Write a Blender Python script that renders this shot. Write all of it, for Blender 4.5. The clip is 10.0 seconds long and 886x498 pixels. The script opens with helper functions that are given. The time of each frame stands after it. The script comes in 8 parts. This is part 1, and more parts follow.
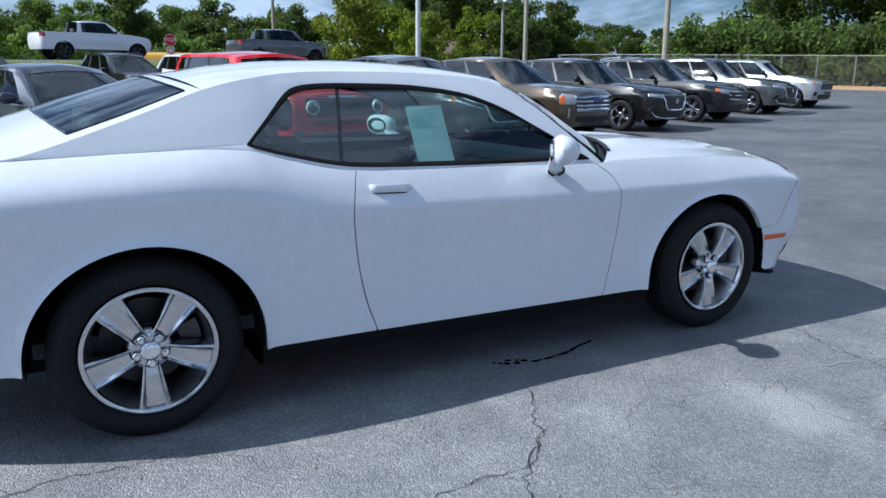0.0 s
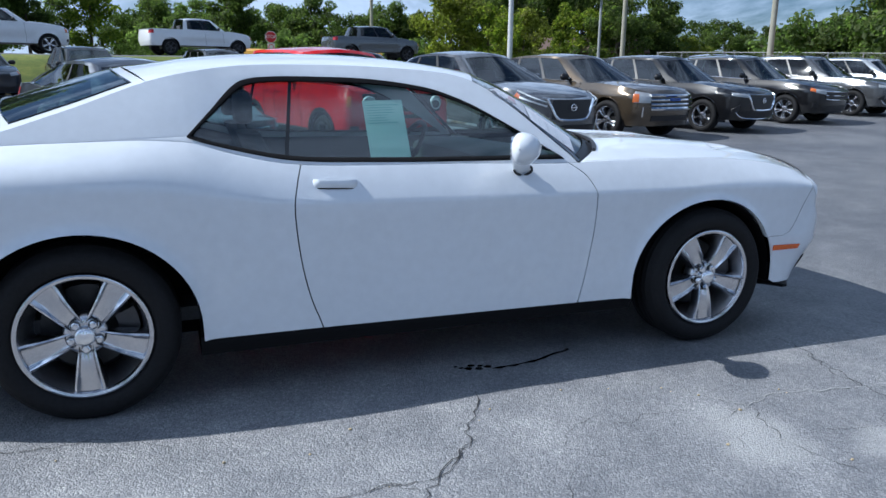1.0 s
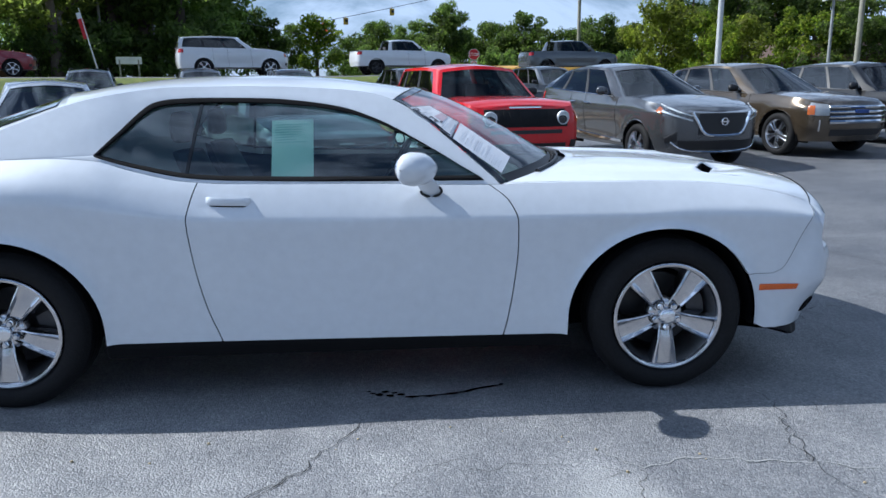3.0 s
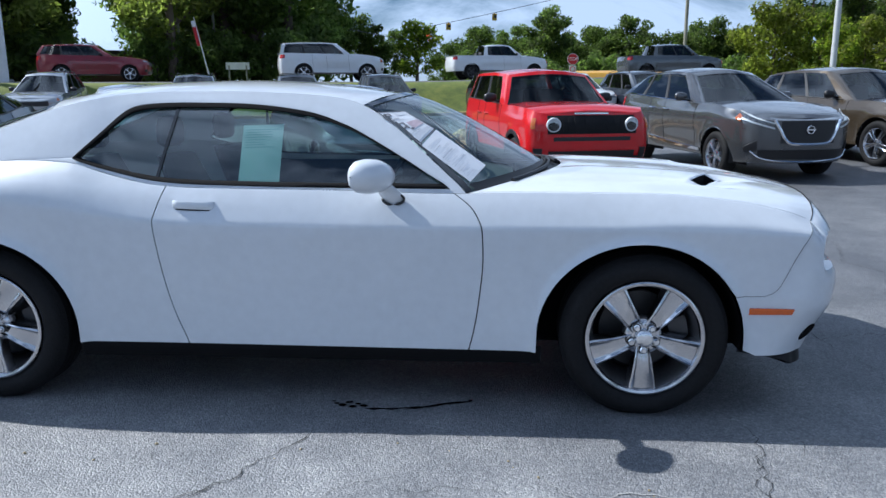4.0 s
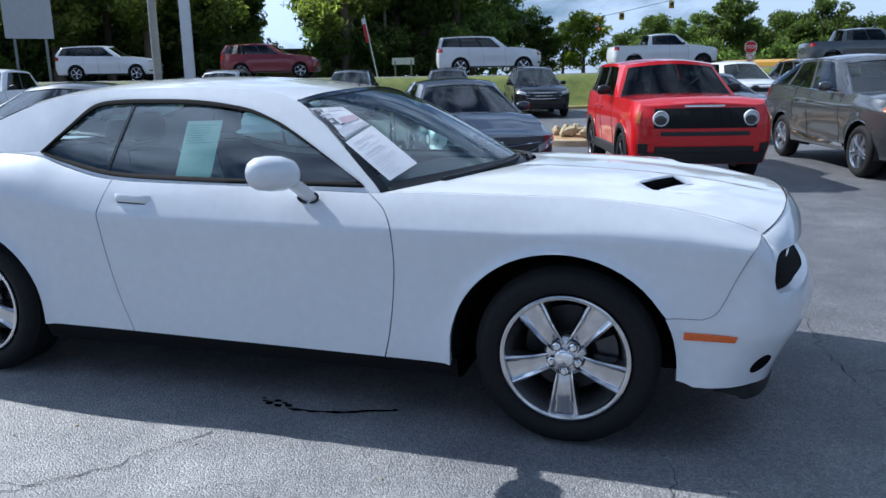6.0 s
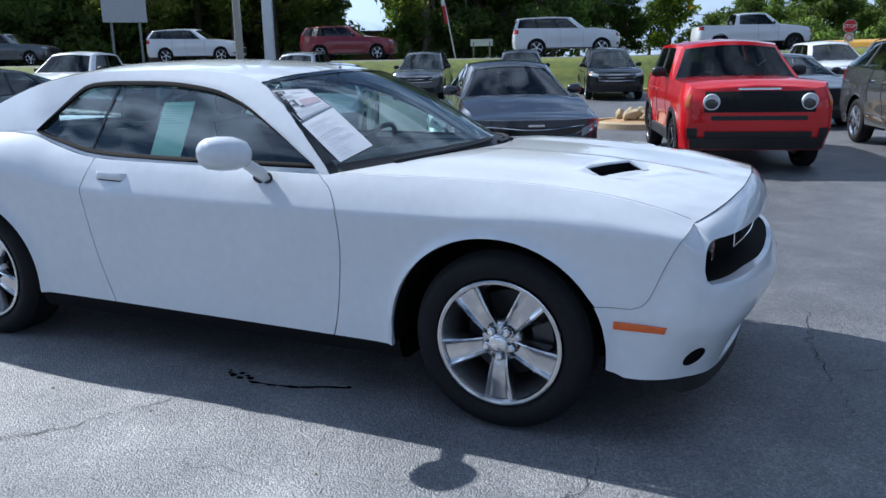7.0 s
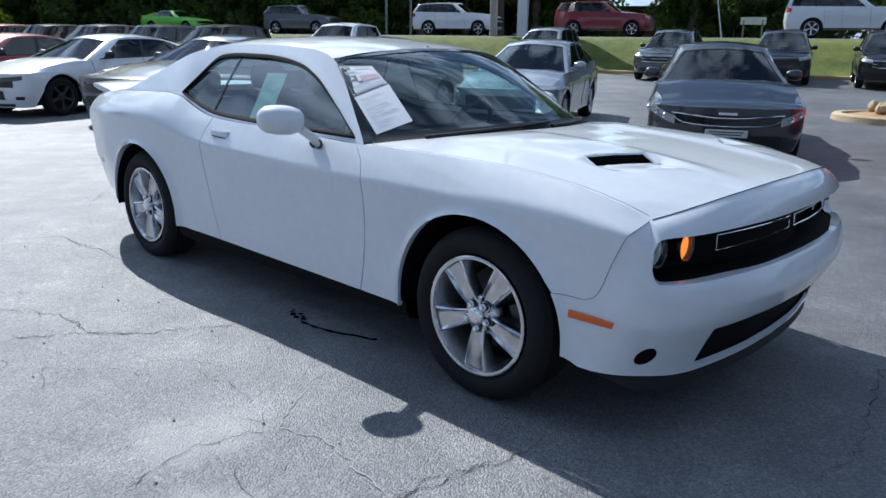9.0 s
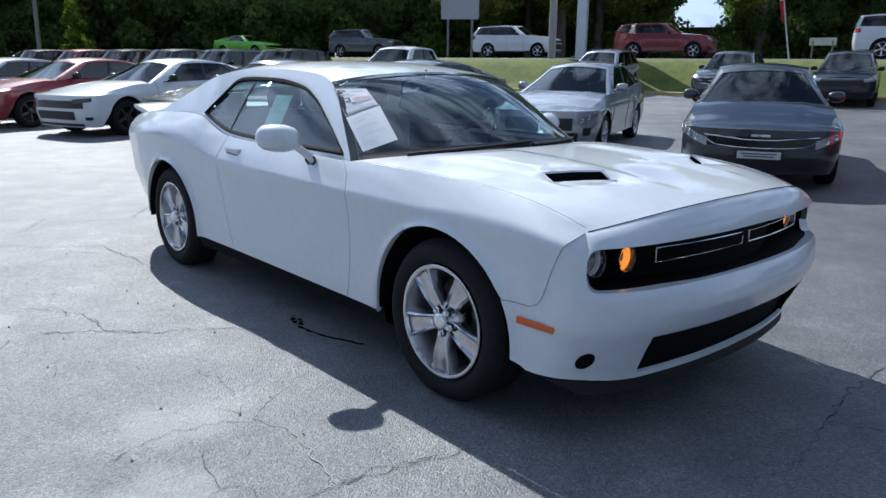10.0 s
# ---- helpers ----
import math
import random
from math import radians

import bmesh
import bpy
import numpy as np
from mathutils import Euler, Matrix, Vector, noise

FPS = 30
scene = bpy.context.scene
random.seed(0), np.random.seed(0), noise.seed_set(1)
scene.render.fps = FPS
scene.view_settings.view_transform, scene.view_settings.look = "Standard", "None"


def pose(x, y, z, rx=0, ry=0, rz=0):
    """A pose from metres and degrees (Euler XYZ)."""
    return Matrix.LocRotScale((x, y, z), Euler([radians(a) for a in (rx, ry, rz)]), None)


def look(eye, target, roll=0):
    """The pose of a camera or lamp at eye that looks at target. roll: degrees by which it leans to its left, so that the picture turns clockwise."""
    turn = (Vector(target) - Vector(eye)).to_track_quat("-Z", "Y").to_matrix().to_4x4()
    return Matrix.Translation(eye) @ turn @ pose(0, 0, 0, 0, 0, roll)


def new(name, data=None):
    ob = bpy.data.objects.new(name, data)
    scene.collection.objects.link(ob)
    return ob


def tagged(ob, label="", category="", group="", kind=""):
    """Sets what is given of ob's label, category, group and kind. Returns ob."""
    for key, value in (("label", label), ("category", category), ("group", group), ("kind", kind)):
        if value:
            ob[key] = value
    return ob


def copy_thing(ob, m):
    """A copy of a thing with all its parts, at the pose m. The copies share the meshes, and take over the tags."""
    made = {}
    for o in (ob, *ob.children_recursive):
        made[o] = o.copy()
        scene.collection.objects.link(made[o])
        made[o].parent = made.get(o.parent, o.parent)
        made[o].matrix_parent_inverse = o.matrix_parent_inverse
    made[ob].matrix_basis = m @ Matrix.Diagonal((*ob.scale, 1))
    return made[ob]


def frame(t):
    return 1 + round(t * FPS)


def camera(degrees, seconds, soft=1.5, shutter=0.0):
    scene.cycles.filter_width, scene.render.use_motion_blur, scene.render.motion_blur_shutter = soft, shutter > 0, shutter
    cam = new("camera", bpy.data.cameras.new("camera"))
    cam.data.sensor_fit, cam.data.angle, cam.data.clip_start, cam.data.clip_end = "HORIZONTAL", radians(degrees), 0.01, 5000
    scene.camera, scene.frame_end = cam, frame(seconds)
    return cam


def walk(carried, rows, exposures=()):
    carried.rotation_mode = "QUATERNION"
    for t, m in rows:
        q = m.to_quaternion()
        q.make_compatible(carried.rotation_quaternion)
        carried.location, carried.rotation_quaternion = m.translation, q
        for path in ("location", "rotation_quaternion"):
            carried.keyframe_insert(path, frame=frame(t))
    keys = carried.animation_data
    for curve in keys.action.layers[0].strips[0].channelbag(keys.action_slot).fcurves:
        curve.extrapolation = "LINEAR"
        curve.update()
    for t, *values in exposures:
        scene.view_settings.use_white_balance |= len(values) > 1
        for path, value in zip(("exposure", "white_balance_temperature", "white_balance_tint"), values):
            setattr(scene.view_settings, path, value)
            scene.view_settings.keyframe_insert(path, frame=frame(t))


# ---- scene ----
cam = camera(61.6, 10.0)
PATH = [
    (0, (-0.271, -3.807, 1.376), (0.642, -2.084, 0.929), 0.3),
    (0.5, (0.04, -3.882, 1.372), (0.849, -2.111, 0.917), 0.7),
    (1, (0.349, -3.975, 1.368), (1.029, -2.15, 0.912), 0.7),
    (1.5, (0.68, -4.053, 1.378), (1.196, -2.174, 0.926), 0.7),
    (2, (0.998, -3.996, 1.358), (1.358, -2.08, 0.913), 0.3),
    (2.5, (1.355, -4.043, 1.375), (1.593, -2.106, 0.94), -0.4),
    (3, (1.717, -4.135, 1.383), (1.846, -2.184, 0.963), -0.5),
    (4.5, (2.58, -3.983, 1.382), (2.3, -2.043, 0.988), -0.3),
    (5, (2.828, -3.966, 1.397), (2.426, -2.044, 1.018), -0.3),
    (5.5, (3.047, -3.795, 1.376), (2.553, -1.898, 0.981), -0.4),
    (6.8, (3.789, -3.536, 1.374), (3.041, -1.738, 0.92), -1.2),
    (7, (3.866, -3.483, 1.369), (3.075, -1.704, 0.908), -0.9),
    (7.5, (4.086, -3.273, 1.378), (3.15, -1.573, 0.898), -0.5),
    (8, (4.374, -3.142, 1.386), (3.272, -1.551, 0.883), -0.2),
    (8.5, (4.613, -3.064, 1.398), (3.372, -1.585, 0.876), 0.3),
    (9, (4.813, -3.087, 1.401), (3.484, -1.687, 0.879), 0.9),
    (9.5, (5.015, -3.066, 1.412), (3.624, -1.717, 0.914), 1.0),
    (10, (5.249, -2.948, 1.414), (3.792, -1.661, 0.944), 0.7),
]
walk(cam, [(t, look(eye, target, roll)) for t, eye, target, roll in PATH], [(0.0, 0.42, 5400, 9), (5.0, 0.43, 5430, 9), (7.5, 0.37, 5430, 9), (10.0, 0.25, 5560, 9)])

# ---- light ----
SUN_TO = Vector((-1.03, 0.275, 1.0)).normalized()
SUN_EL = math.asin(SUN_TO.z)
world = bpy.data.worlds.new("sky")
scene.world = world
world.use_nodes = True
wn, wl = world.node_tree.nodes, world.node_tree.links
wn.clear()
w_out = wn.new("ShaderNodeOutputWorld")
w_bg = wn.new("ShaderNodeBackground")
w_sky = wn.new("ShaderNodeTexSky")
w_sky.sky_type = "NISHITA"
w_sky.sun_disc = False
w_sky.sun_elevation = SUN_EL
w_sky.sun_rotation = math.atan2(SUN_TO.x, SUN_TO.y)
w_sky.air_density, w_sky.dust_density, w_sky.ozone_density = 1.0, 0.4, 5.0
w_co = wn.new("ShaderNodeTexCoord")
w_map = wn.new("ShaderNodeMapping")
w_map.inputs["Scale"].default_value = (1.0, 1.0, 3.2)
w_map.inputs["Location"].default_value = (0.35, 0.1, 0.0)
w_noise = wn.new("ShaderNodeTexNoise")
w_noise.inputs["Scale"].default_value = 2.6
w_noise.inputs["Detail"].default_value = 9.0
w_noise.inputs["Roughness"].default_value = 0.62
w_noise.inputs["Distortion"].default_value = 0.5
w_ramp = wn.new("ShaderNodeValToRGB")
w_ramp.color_ramp.elements[0].position = 0.44
w_ramp.color_ramp.elements[0].color = (0, 0, 0, 1)
w_ramp.color_ramp.elements[1].position = 0.60
w_ramp.color_ramp.elements[1].color = (0.85, 0.85, 0.85, 1)
w_mix = wn.new("ShaderNodeMix")
w_mix.data_type = "RGBA"
w_dot = wn.new("ShaderNodeVectorMath")
w_dot.operation = "DOT_PRODUCT"
w_dot.inputs[1].default_value = SUN_TO
w_gain = wn.new("ShaderNodeMapRange")
w_gain.interpolation_type = "SMOOTHSTEP"
for k_, v_ in (("From Min", .35), ("From Max", 1.0), ("To Min", 1.0), ("To Max", 2.1)):
    w_gain.inputs[k_].default_value = v_
w_cloud = wn.new("ShaderNodeVectorMath")
w_cloud.operation = "SCALE"
w_cloud.inputs[0].default_value = (12.2, 14.0, 16.6)
wl.new(w_co.outputs["Generated"], w_dot.inputs[0])
wl.new(w_dot.outputs["Value"], w_gain.inputs["Value"])
wl.new(w_gain.outputs["Result"], w_cloud.inputs["Scale"])
wl.new(w_cloud.outputs["Vector"], w_mix.inputs["B"])
wl.new(w_co.outputs["Generated"], w_map.inputs["Vector"])
wl.new(w_map.outputs["Vector"], w_noise.inputs["Vector"])
w_sep = wn.new("ShaderNodeSeparateXYZ")
w_low = wn.new("ShaderNodeMapRange")
for k_, v_ in (("From Min", .0), ("From Max", .40), ("To Min", .10), ("To Max", .0)):
    w_low.inputs[k_].default_value = v_
w_sum = wn.new("ShaderNodeMath")
wl.new(w_co.outputs["Generated"], w_sep.inputs[0])
wl.new(w_sep.outputs["Z"], w_low.inputs["Value"])
wl.new(w_noise.outputs["Fac"], w_sum.inputs[0])
wl.new(w_low.outputs["Result"], w_sum.inputs[1])
wl.new(w_sum.outputs[0], w_ramp.inputs["Fac"])
wl.new(w_ramp.outputs["Color"], w_mix.inputs["Factor"])
wl.new(w_sky.outputs["Color"], w_mix.inputs["A"])
wl.new(w_mix.outputs["Result"], w_bg.inputs["Color"])
w_bg.inputs["Strength"].default_value = 0.0435
wl.new(w_bg.outputs["Background"], w_out.inputs["Surface"])
sun = new("sun", bpy.data.lights.new("sun", "SUN"))
sun.data.energy, sun.data.angle, sun.data.color = 5.0, radians(0.53), (1.0, 0.915, 0.78)
sun.matrix_world = look((-30, 8, 30), Vector((-30, 8, 30)) - SUN_TO)


# ---- materials ----
def material(name):
    m = bpy.data.materials.new(name)
    m.use_nodes = True
    return m, m.node_tree.nodes, m.node_tree.links, m.node_tree.nodes["Principled BSDF"]


def simple(name, color, rough=0.5, metal=0.0, coat=0.0, vary=0.12, scale=6.0, bump=0.0, bump_scale=60.0, spec=0.5):
    """A surface with a slow and a fine variation of its colour, and a fine relief."""
    m, n, l, b = material(name)
    co = n.new("ShaderNodeTexCoord")
    big, fine = n.new("ShaderNodeTexNoise"), n.new("ShaderNodeTexNoise")
    big.inputs["Scale"].default_value, fine.inputs["Scale"].default_value = scale, scale * 11
    big.inputs["Detail"].default_value = 5
    add = n.new("ShaderNodeMath")
    add.operation = "ADD"
    rng = n.new("ShaderNodeMapRange")
    rng.inputs["From Min"].default_value, rng.inputs["From Max"].default_value = 0.6, 1.4
    rng.inputs["To Min"].default_value, rng.inputs["To Max"].default_value = 1 - vary, 1 + vary
    mul = n.new("ShaderNodeMix")
    mul.data_type, mul.blend_type = "RGBA", "MULTIPLY"
    mul.inputs["Factor"].default_value = 1
    mul.inputs["A"].default_value = (*color, 1)
    for t in (big, fine):
        l.new(co.outputs["Object"], t.inputs["Vector"])
    l.new(big.outputs["Fac"], add.inputs[0])
    l.new(fine.outputs["Fac"], add.inputs[1])
    l.new(add.outputs[0], rng.inputs["Value"])
    l.new(rng.outputs["Result"], mul.inputs["B"])
    l.new(mul.outputs["Result"], b.inputs["Base Color"])
    b.inputs["Roughness"].default_value, b.inputs["Metallic"].default_value = rough, metal
    b.inputs["Coat Weight"].default_value, b.inputs["Coat Roughness"].default_value = coat, 0.04
    b.inputs["Specular IOR Level"].default_value = spec
    if bump:
        t = n.new("ShaderNodeTexNoise")
        t.inputs["Scale"].default_value, t.inputs["Detail"].default_value = bump_scale, 4
        bp = n.new("ShaderNodeBump")
        bp.inputs["Strength"].default_value, bp.inputs["Distance"].default_value = bump, 0.01
        l.new(co.outputs["Object"], t.inputs["Vector"])
        l.new(t.outputs["Fac"], bp.inputs["Height"])
        l.new(bp.outputs["Normal"], b.inputs["Normal"])
    return m


def glass(name, tint, gloss=1.0, f0=.08, dust=0.02):
    """Tinted car glass: it lets the tint through and mirrors by the angle."""
    m, n, l, b = material(name)
    out = n["Material Output"]
    n.remove(b)
    tr, gl, mix, fr = n.new("ShaderNodeBsdfTransparent"), n.new("ShaderNodeBsdfGlossy"), n.new("ShaderNodeMixShader"), n.new("ShaderNodeLayerWeight")
    tr.inputs["Color"].default_value = (*tint, 1)
    gl.inputs["Roughness"].default_value = 0.015
    gl.inputs["Color"].default_value = (gloss, gloss, gloss, 1)
    fr.inputs["Blend"].default_value = .5
    steep, grade = n.new("ShaderNodeMath"), n.new("ShaderNodeMath")
    steep.operation, grade.operation = "POWER", "MULTIPLY_ADD"
    steep.inputs[1].default_value = 4.6
    grade.inputs[1].default_value, grade.inputs[2].default_value = .94 - f0, f0
    l.new(fr.outputs["Facing"], steep.inputs[0])
    l.new(steep.outputs[0], grade.inputs[0])
    l.new(grade.outputs[0], mix.inputs["Fac"])
    l.new(tr.outputs["BSDF"], mix.inputs[1])
    l.new(gl.outputs["BSDF"], mix.inputs[2])
    # a thin film of dust
    df, film = n.new("ShaderNodeBsdfDiffuse"), n.new("ShaderNodeMixShader")
    df.inputs["Color"].default_value = (.62, .66, .68, 1)
    tx = n.new("ShaderNodeTexCoord")
    nz, rg = n.new("ShaderNodeTexNoise"), n.new("ShaderNodeMapRange")
    nz.inputs["Scale"].default_value, nz.inputs["Detail"].default_value = 5, 6
    rg.inputs["From Min"].default_value, rg.inputs["From Max"].default_value = .3, .7
    rg.inputs["To Min"].default_value, rg.inputs["To Max"].default_value = dust * .5, dust * 1.5
    l.new(tx.outputs["Object"], nz.inputs["Vector"])
    l.new(nz.outputs["Fac"], rg.inputs["Value"])
    l.new(rg.outputs["Result"], film.inputs["Fac"])
    l.new(mix.outputs["Shader"], film.inputs[1])
    l.new(df.outputs["BSDF"], film.inputs[2])
    l.new(film.outputs["Shader"], out.inputs["Surface"])
    return m


def paint(name, color, metal=0.0, rough=0.35):
    """Car paint under clear lacquer; metal flakes where metal is set."""
    return simple(name, color, rough=.24 if metal > .4 else rough, metal=metal, coat=1.0, vary=0.05, scale=2.0, spec=.5 if metal or color[1] > .4 else .15)


WHITE = paint("white_paint", (0.665, 0.695, 0.735), rough=0.4)
BLACK_TRIM = simple("black_trim", (0.012, 0.012, 0.014), rough=0.45)
GLOSS_BLACK = simple("gloss_black", (0.008, 0.008, 0.009), rough=0.12, coat=0.5)
RUBBER = simple("rubber", (0.010, 0.010, 0.011), rough=0.75, spec=.25, vary=0.3, bump=0.25, bump_scale=90)
ALLOY = simple("alloy", (0.58, 0.58, 0.60), rough=0.17, metal=1.0, vary=0.08, scale=9)
ALLOY_DARK = simple("dark_alloy", (0.07, 0.07, 0.075), rough=0.35, metal=0.7)
CHROME = simple("chrome", (0.82, 0.83, 0.85), rough=0.06, metal=1.0, vary=0.02)
MIRROR = simple("mirror_glass", (0.85, 0.87, 0.88), rough=0.01, metal=1.0, vary=0.0)
INTERIOR = simple("dark_interior", (0.055, 0.057, 0.062), rough=0.7, vary=0.25, bump=0.2)
GLASS_SIDE = glass("tinted_glass", (0.58, 0.74, 0.71), f0=.12, dust=.004)
GLASS_FRONT = glass("windscreen_glass", (0.82, 0.95, 0.91), f0=.10, dust=.012)
GLASS_CAR = glass("car_glass", (0.13, 0.165, 0.17), f0=.06, dust=.003)
GLASS_CAR_FRONT = glass("car_windscreen_glass", (0.22, 0.27, 0.275), f0=.045, dust=.003)
GLASS_LAMP = glass("lamp_glass", (0.9, 0.92, 0.93))
AMBER = simple("amber_plastic", (0.48, 0.115, 0.02), rough=0.2, coat=0.6)
AMBER_RED = simple("side_marker_plastic", (0.70, 0.115, 0.006), rough=0.25, coat=0.5)
RED_LENS = simple("red_lens", (0.45, 0.012, 0.012), rough=0.15, coat=0.8)
PAPER = simple("paper", (0.80, 0.81, 0.84), rough=0.7, vary=0.03)
PAPER_GREEN = simple("tinted_paper", (0.56, 0.70, 0.67), rough=0.7, vary=0.03)
INK = simple("ink", (0.08, 0.08, 0.10), rough=0.7)
INK_GREY = simple("grey_ink", (0.42, 0.43, 0.46), rough=0.7)
DISC = simple("brake_disc_steel", (0.22, 0.22, 0.22), rough=0.4, metal=1.0)


# ---- building blocks ----
def pch(pts):
    """A smooth curve through (x, value...) points that doesn't overshoot."""
    a = np.array(sorted(pts), float)
    x, v = a[:, 0], a[:, 1:]
    h = np.diff(x)[:, None]
    d = np.diff(v, axis=0) / h
    m = np.zeros_like(v)
    m[0], m[-1] = d[0], d[-1]
    for i in range(1, len(x) - 1):
        ok = d[i - 1] * d[i] > 0
        w1, w2 = 2 * h[i] + h[i - 1], h[i] + 2 * h[i - 1]
        with np.errstate(divide="ignore", invalid="ignore"):
            m[i] = np.where(ok, (w1 + w2) / (w1 / d[i - 1] + w2 / d[i]), 0)

    def f(t):
        t = min(max(t, x[0]), x[-1])
        i = min(max(int(np.searchsorted(x, t)) - 1, 0), len(x) - 2)
        u = (t - x[i]) / h[i, 0]
        r = (1 + 2 * u) * (1 - u) ** 2 * v[i] + u * (1 - u) ** 2 * h[i, 0] * m[i] + u * u * (3 - 2 * u) * v[i + 1] + u * u * (u - 1) * h[i, 0] * m[i + 1]
        return float(r[0]) if len(r) == 1 else r
    return f


def smooth_line(pts, n, closed=False):
    """n points along a smooth line through pts (any dimension)."""
    p = [np.array(q, float) for q in pts]
    if closed:
        p = [p[-1]] + p + [p[0], p[1]]
    else:
        p = [2 * p[0] - p[1]] + p + [2 * p[-1] - p[-2]]
    segs = len(p) - 3
    out = []
    for k in range(n):
        s = k * segs / (n if closed else n - 1)
        i = min(int(s), segs - 1)
        u = s - i
        a, b, c, d = p[i:i + 4]
        out.append(0.5 * (2 * b + (c - a) * u + (2 * a - 5 * b + 4 * c - d) * u * u + (3 * b - a - 3 * c + d) * u ** 3))
    return out


def mesh_of(name, verts, faces, mat, smooth=True, sharp=40):
    me = bpy.data.meshes.new(name)
    me.from_pydata([tuple(map(float, v)) for v in verts], [], faces)
    me.materials.append(mat)
    if smooth:
        me.polygons.foreach_set("use_smooth", [True] * len(me.polygons))
        me.update()
        me.set_sharp_from_angle(angle=radians(sharp))
    me.update()
    return me


def bm_mesh(name, bm, mat, smooth=True, sharp=40):
    me = bpy.data.meshes.new(name)
    bm.to_mesh(me)
    bm.free()
    me.materials.append(mat)
    if smooth and len(me.polygons):
        me.polygons.foreach_set("use_smooth", [True] * len(me.polygons))
        me.update()
        me.set_sharp_from_angle(angle=radians(sharp))
    return me


def part(name, me, parent=None, label="", m=None):
    """Links a mesh as one part under a thing or a part."""
    ob = new(name, me)
    if parent is not None:
        ob.parent = parent
    if m is not None:
        ob.matrix_basis = m
    return tagged(ob, label)


class Sheet:
    """Grids of points, gathered into one mesh."""
    def __init__(self):
        self.v, self.f = [], []

    def grid(self, rows, flip=False, close=False):
        o, nr, nc = len(self.v), len(rows), len(rows[0])
        for r in rows:
            self.v += [tuple(map(float, p)) for p in r]
        for i in range(nr - 1):
            for j in range(nc if close else nc - 1):
                a, b = o + i * nc + j, o + i * nc + (j + 1) % nc
                q = (a, b, b + nc, a + nc)
                self.f.append(q[::-1] if flip else q)
        return self

    def fan(self, ring, centre, flip=False):
        o, n = len(self.v), len(ring)
        self.v += [tuple(map(float, p)) for p in ring] + [tuple(map(float, centre))]
        for j in range(n):
            t = (o + j, o + (j + 1) % n, o + n)
            self.f.append(t[::-1] if flip else t)
        return self

    def box(self, c, s, m=None):
        o = len(self.v)
        for dx in (-.5, .5):
            for dy in (-.5, .5):
                for dz in (-.5, .5):
                    p = Vector((dx * s[0], dy * s[1], dz * s[2]))
                    if m is not None:
                        p = m @ p
                    self.v.append((c[0] + p.x, c[1] + p.y, c[2] + p.z))
        self.f += [tuple(o + i for i in q) for q in ((0, 1, 3, 2), (4, 6, 7, 5), (0, 4, 5, 1), (2, 3, 7, 6), (0, 2, 6, 4), (1, 5, 7, 3))]
        return self

    def tube(self, line, radius, n=8, caps=True):
        """A tube along a line; radius is a number or one for each point."""
        line = [Vector(p) for p in line]
        k = len(line)
        rows = []
        up = Vector((0, 0, 1))
        for i, p in enumerate(line):
            d = (line[min(i + 1, k - 1)] - line[max(i - 1, 0)]).normalized()
            if abs(d.dot(up)) > 0.95:
                up = Vector((1, 0, 0))
            a = d.cross(up).normalized()
            b = a.cross(d)
            r = radius[i] if hasattr(radius, "__len__") else radius
            rows.append([p + (a * math.cos(2 * math.pi * j / n) + b * math.sin(2 * math.pi * j / n)) * r for j in range(n)])
        self.grid(rows, close=True)
        if caps:
            self.fan(rows[0], line[0]).fan(rows[-1], line[-1], True)
        return self

    def mirror(self):
        """Adds the same on the other side of y = 0."""
        o = len(self.v)
        self.v += [(x, -y, z) for x, y, z in self.v]
        self.f += [tuple(o + i for i in f[::-1]) for f in list(self.f)]
        return self

    def mesh(self, name, mat, smooth=True, sharp=40, weld=True):
        if weld:
            bm = bmesh.new()
            vs = [bm.verts.new(v) for v in self.v]
            for f in self.f:
                try:
                    bm.faces.new([vs[i] for i in f])
                except ValueError:
                    pass
            bmesh.ops.remove_doubles(bm, verts=bm.verts, dist=0.0006)
            bmesh.ops.recalc_face_normals(bm, faces=bm.faces)
            return bm_mesh(name, bm, mat, smooth, sharp)
        return mesh_of(name, self.v, self.f, mat, smooth, sharp)


def revolve(profile, n=48, axis="y"):
    """Rows for a body turned round the y axis: (radius, y) points."""
    return [[(r * math.cos(2 * math.pi * j / n), y, r * math.sin(2 * math.pi * j / n)) for j in range(n)] for r, y in profile]


def thing(name, label, category, group="", kind="", m=None):
    ob = new(name)
    ob.empty_display_size = 0.2
    if m is not None:
        ob.matrix_basis = m
    return tagged(ob, label, category, group, kind)


# ---- wheels ----
def tyre_mesh(R, rim, width, n=56, grooves=4):
    """Outer face towards -y; the axle is the y axis."""
    h = R - rim
    o = -width / 2
    prof = [(rim, o + .02), (rim + .012, o + .006), (rim + .3 * h, o - .004), (rim + .55 * h, o - .006), (R - .25 * h, o + .004), (R - .012, o + .022), (R - .003, o + .040)]
    for k in range(grooves):
        y = o + .055 + k * (width - .11) / max(1, grooves - 1)
        prof += [(R, y - .012), (R - .008, y - .004), (R - .008, y + .004), (R, y + .012)]
    prof += [(R - .003, -o - .040), (R - .03, -o - .01), (rim + .4 * h, -o), (rim, -o - .02), (rim - .01, 0), (rim, o + .02)]
    return Sheet().grid(revolve(prof, n), close=True).mesh("tyre", RUBBER, sharp=50)


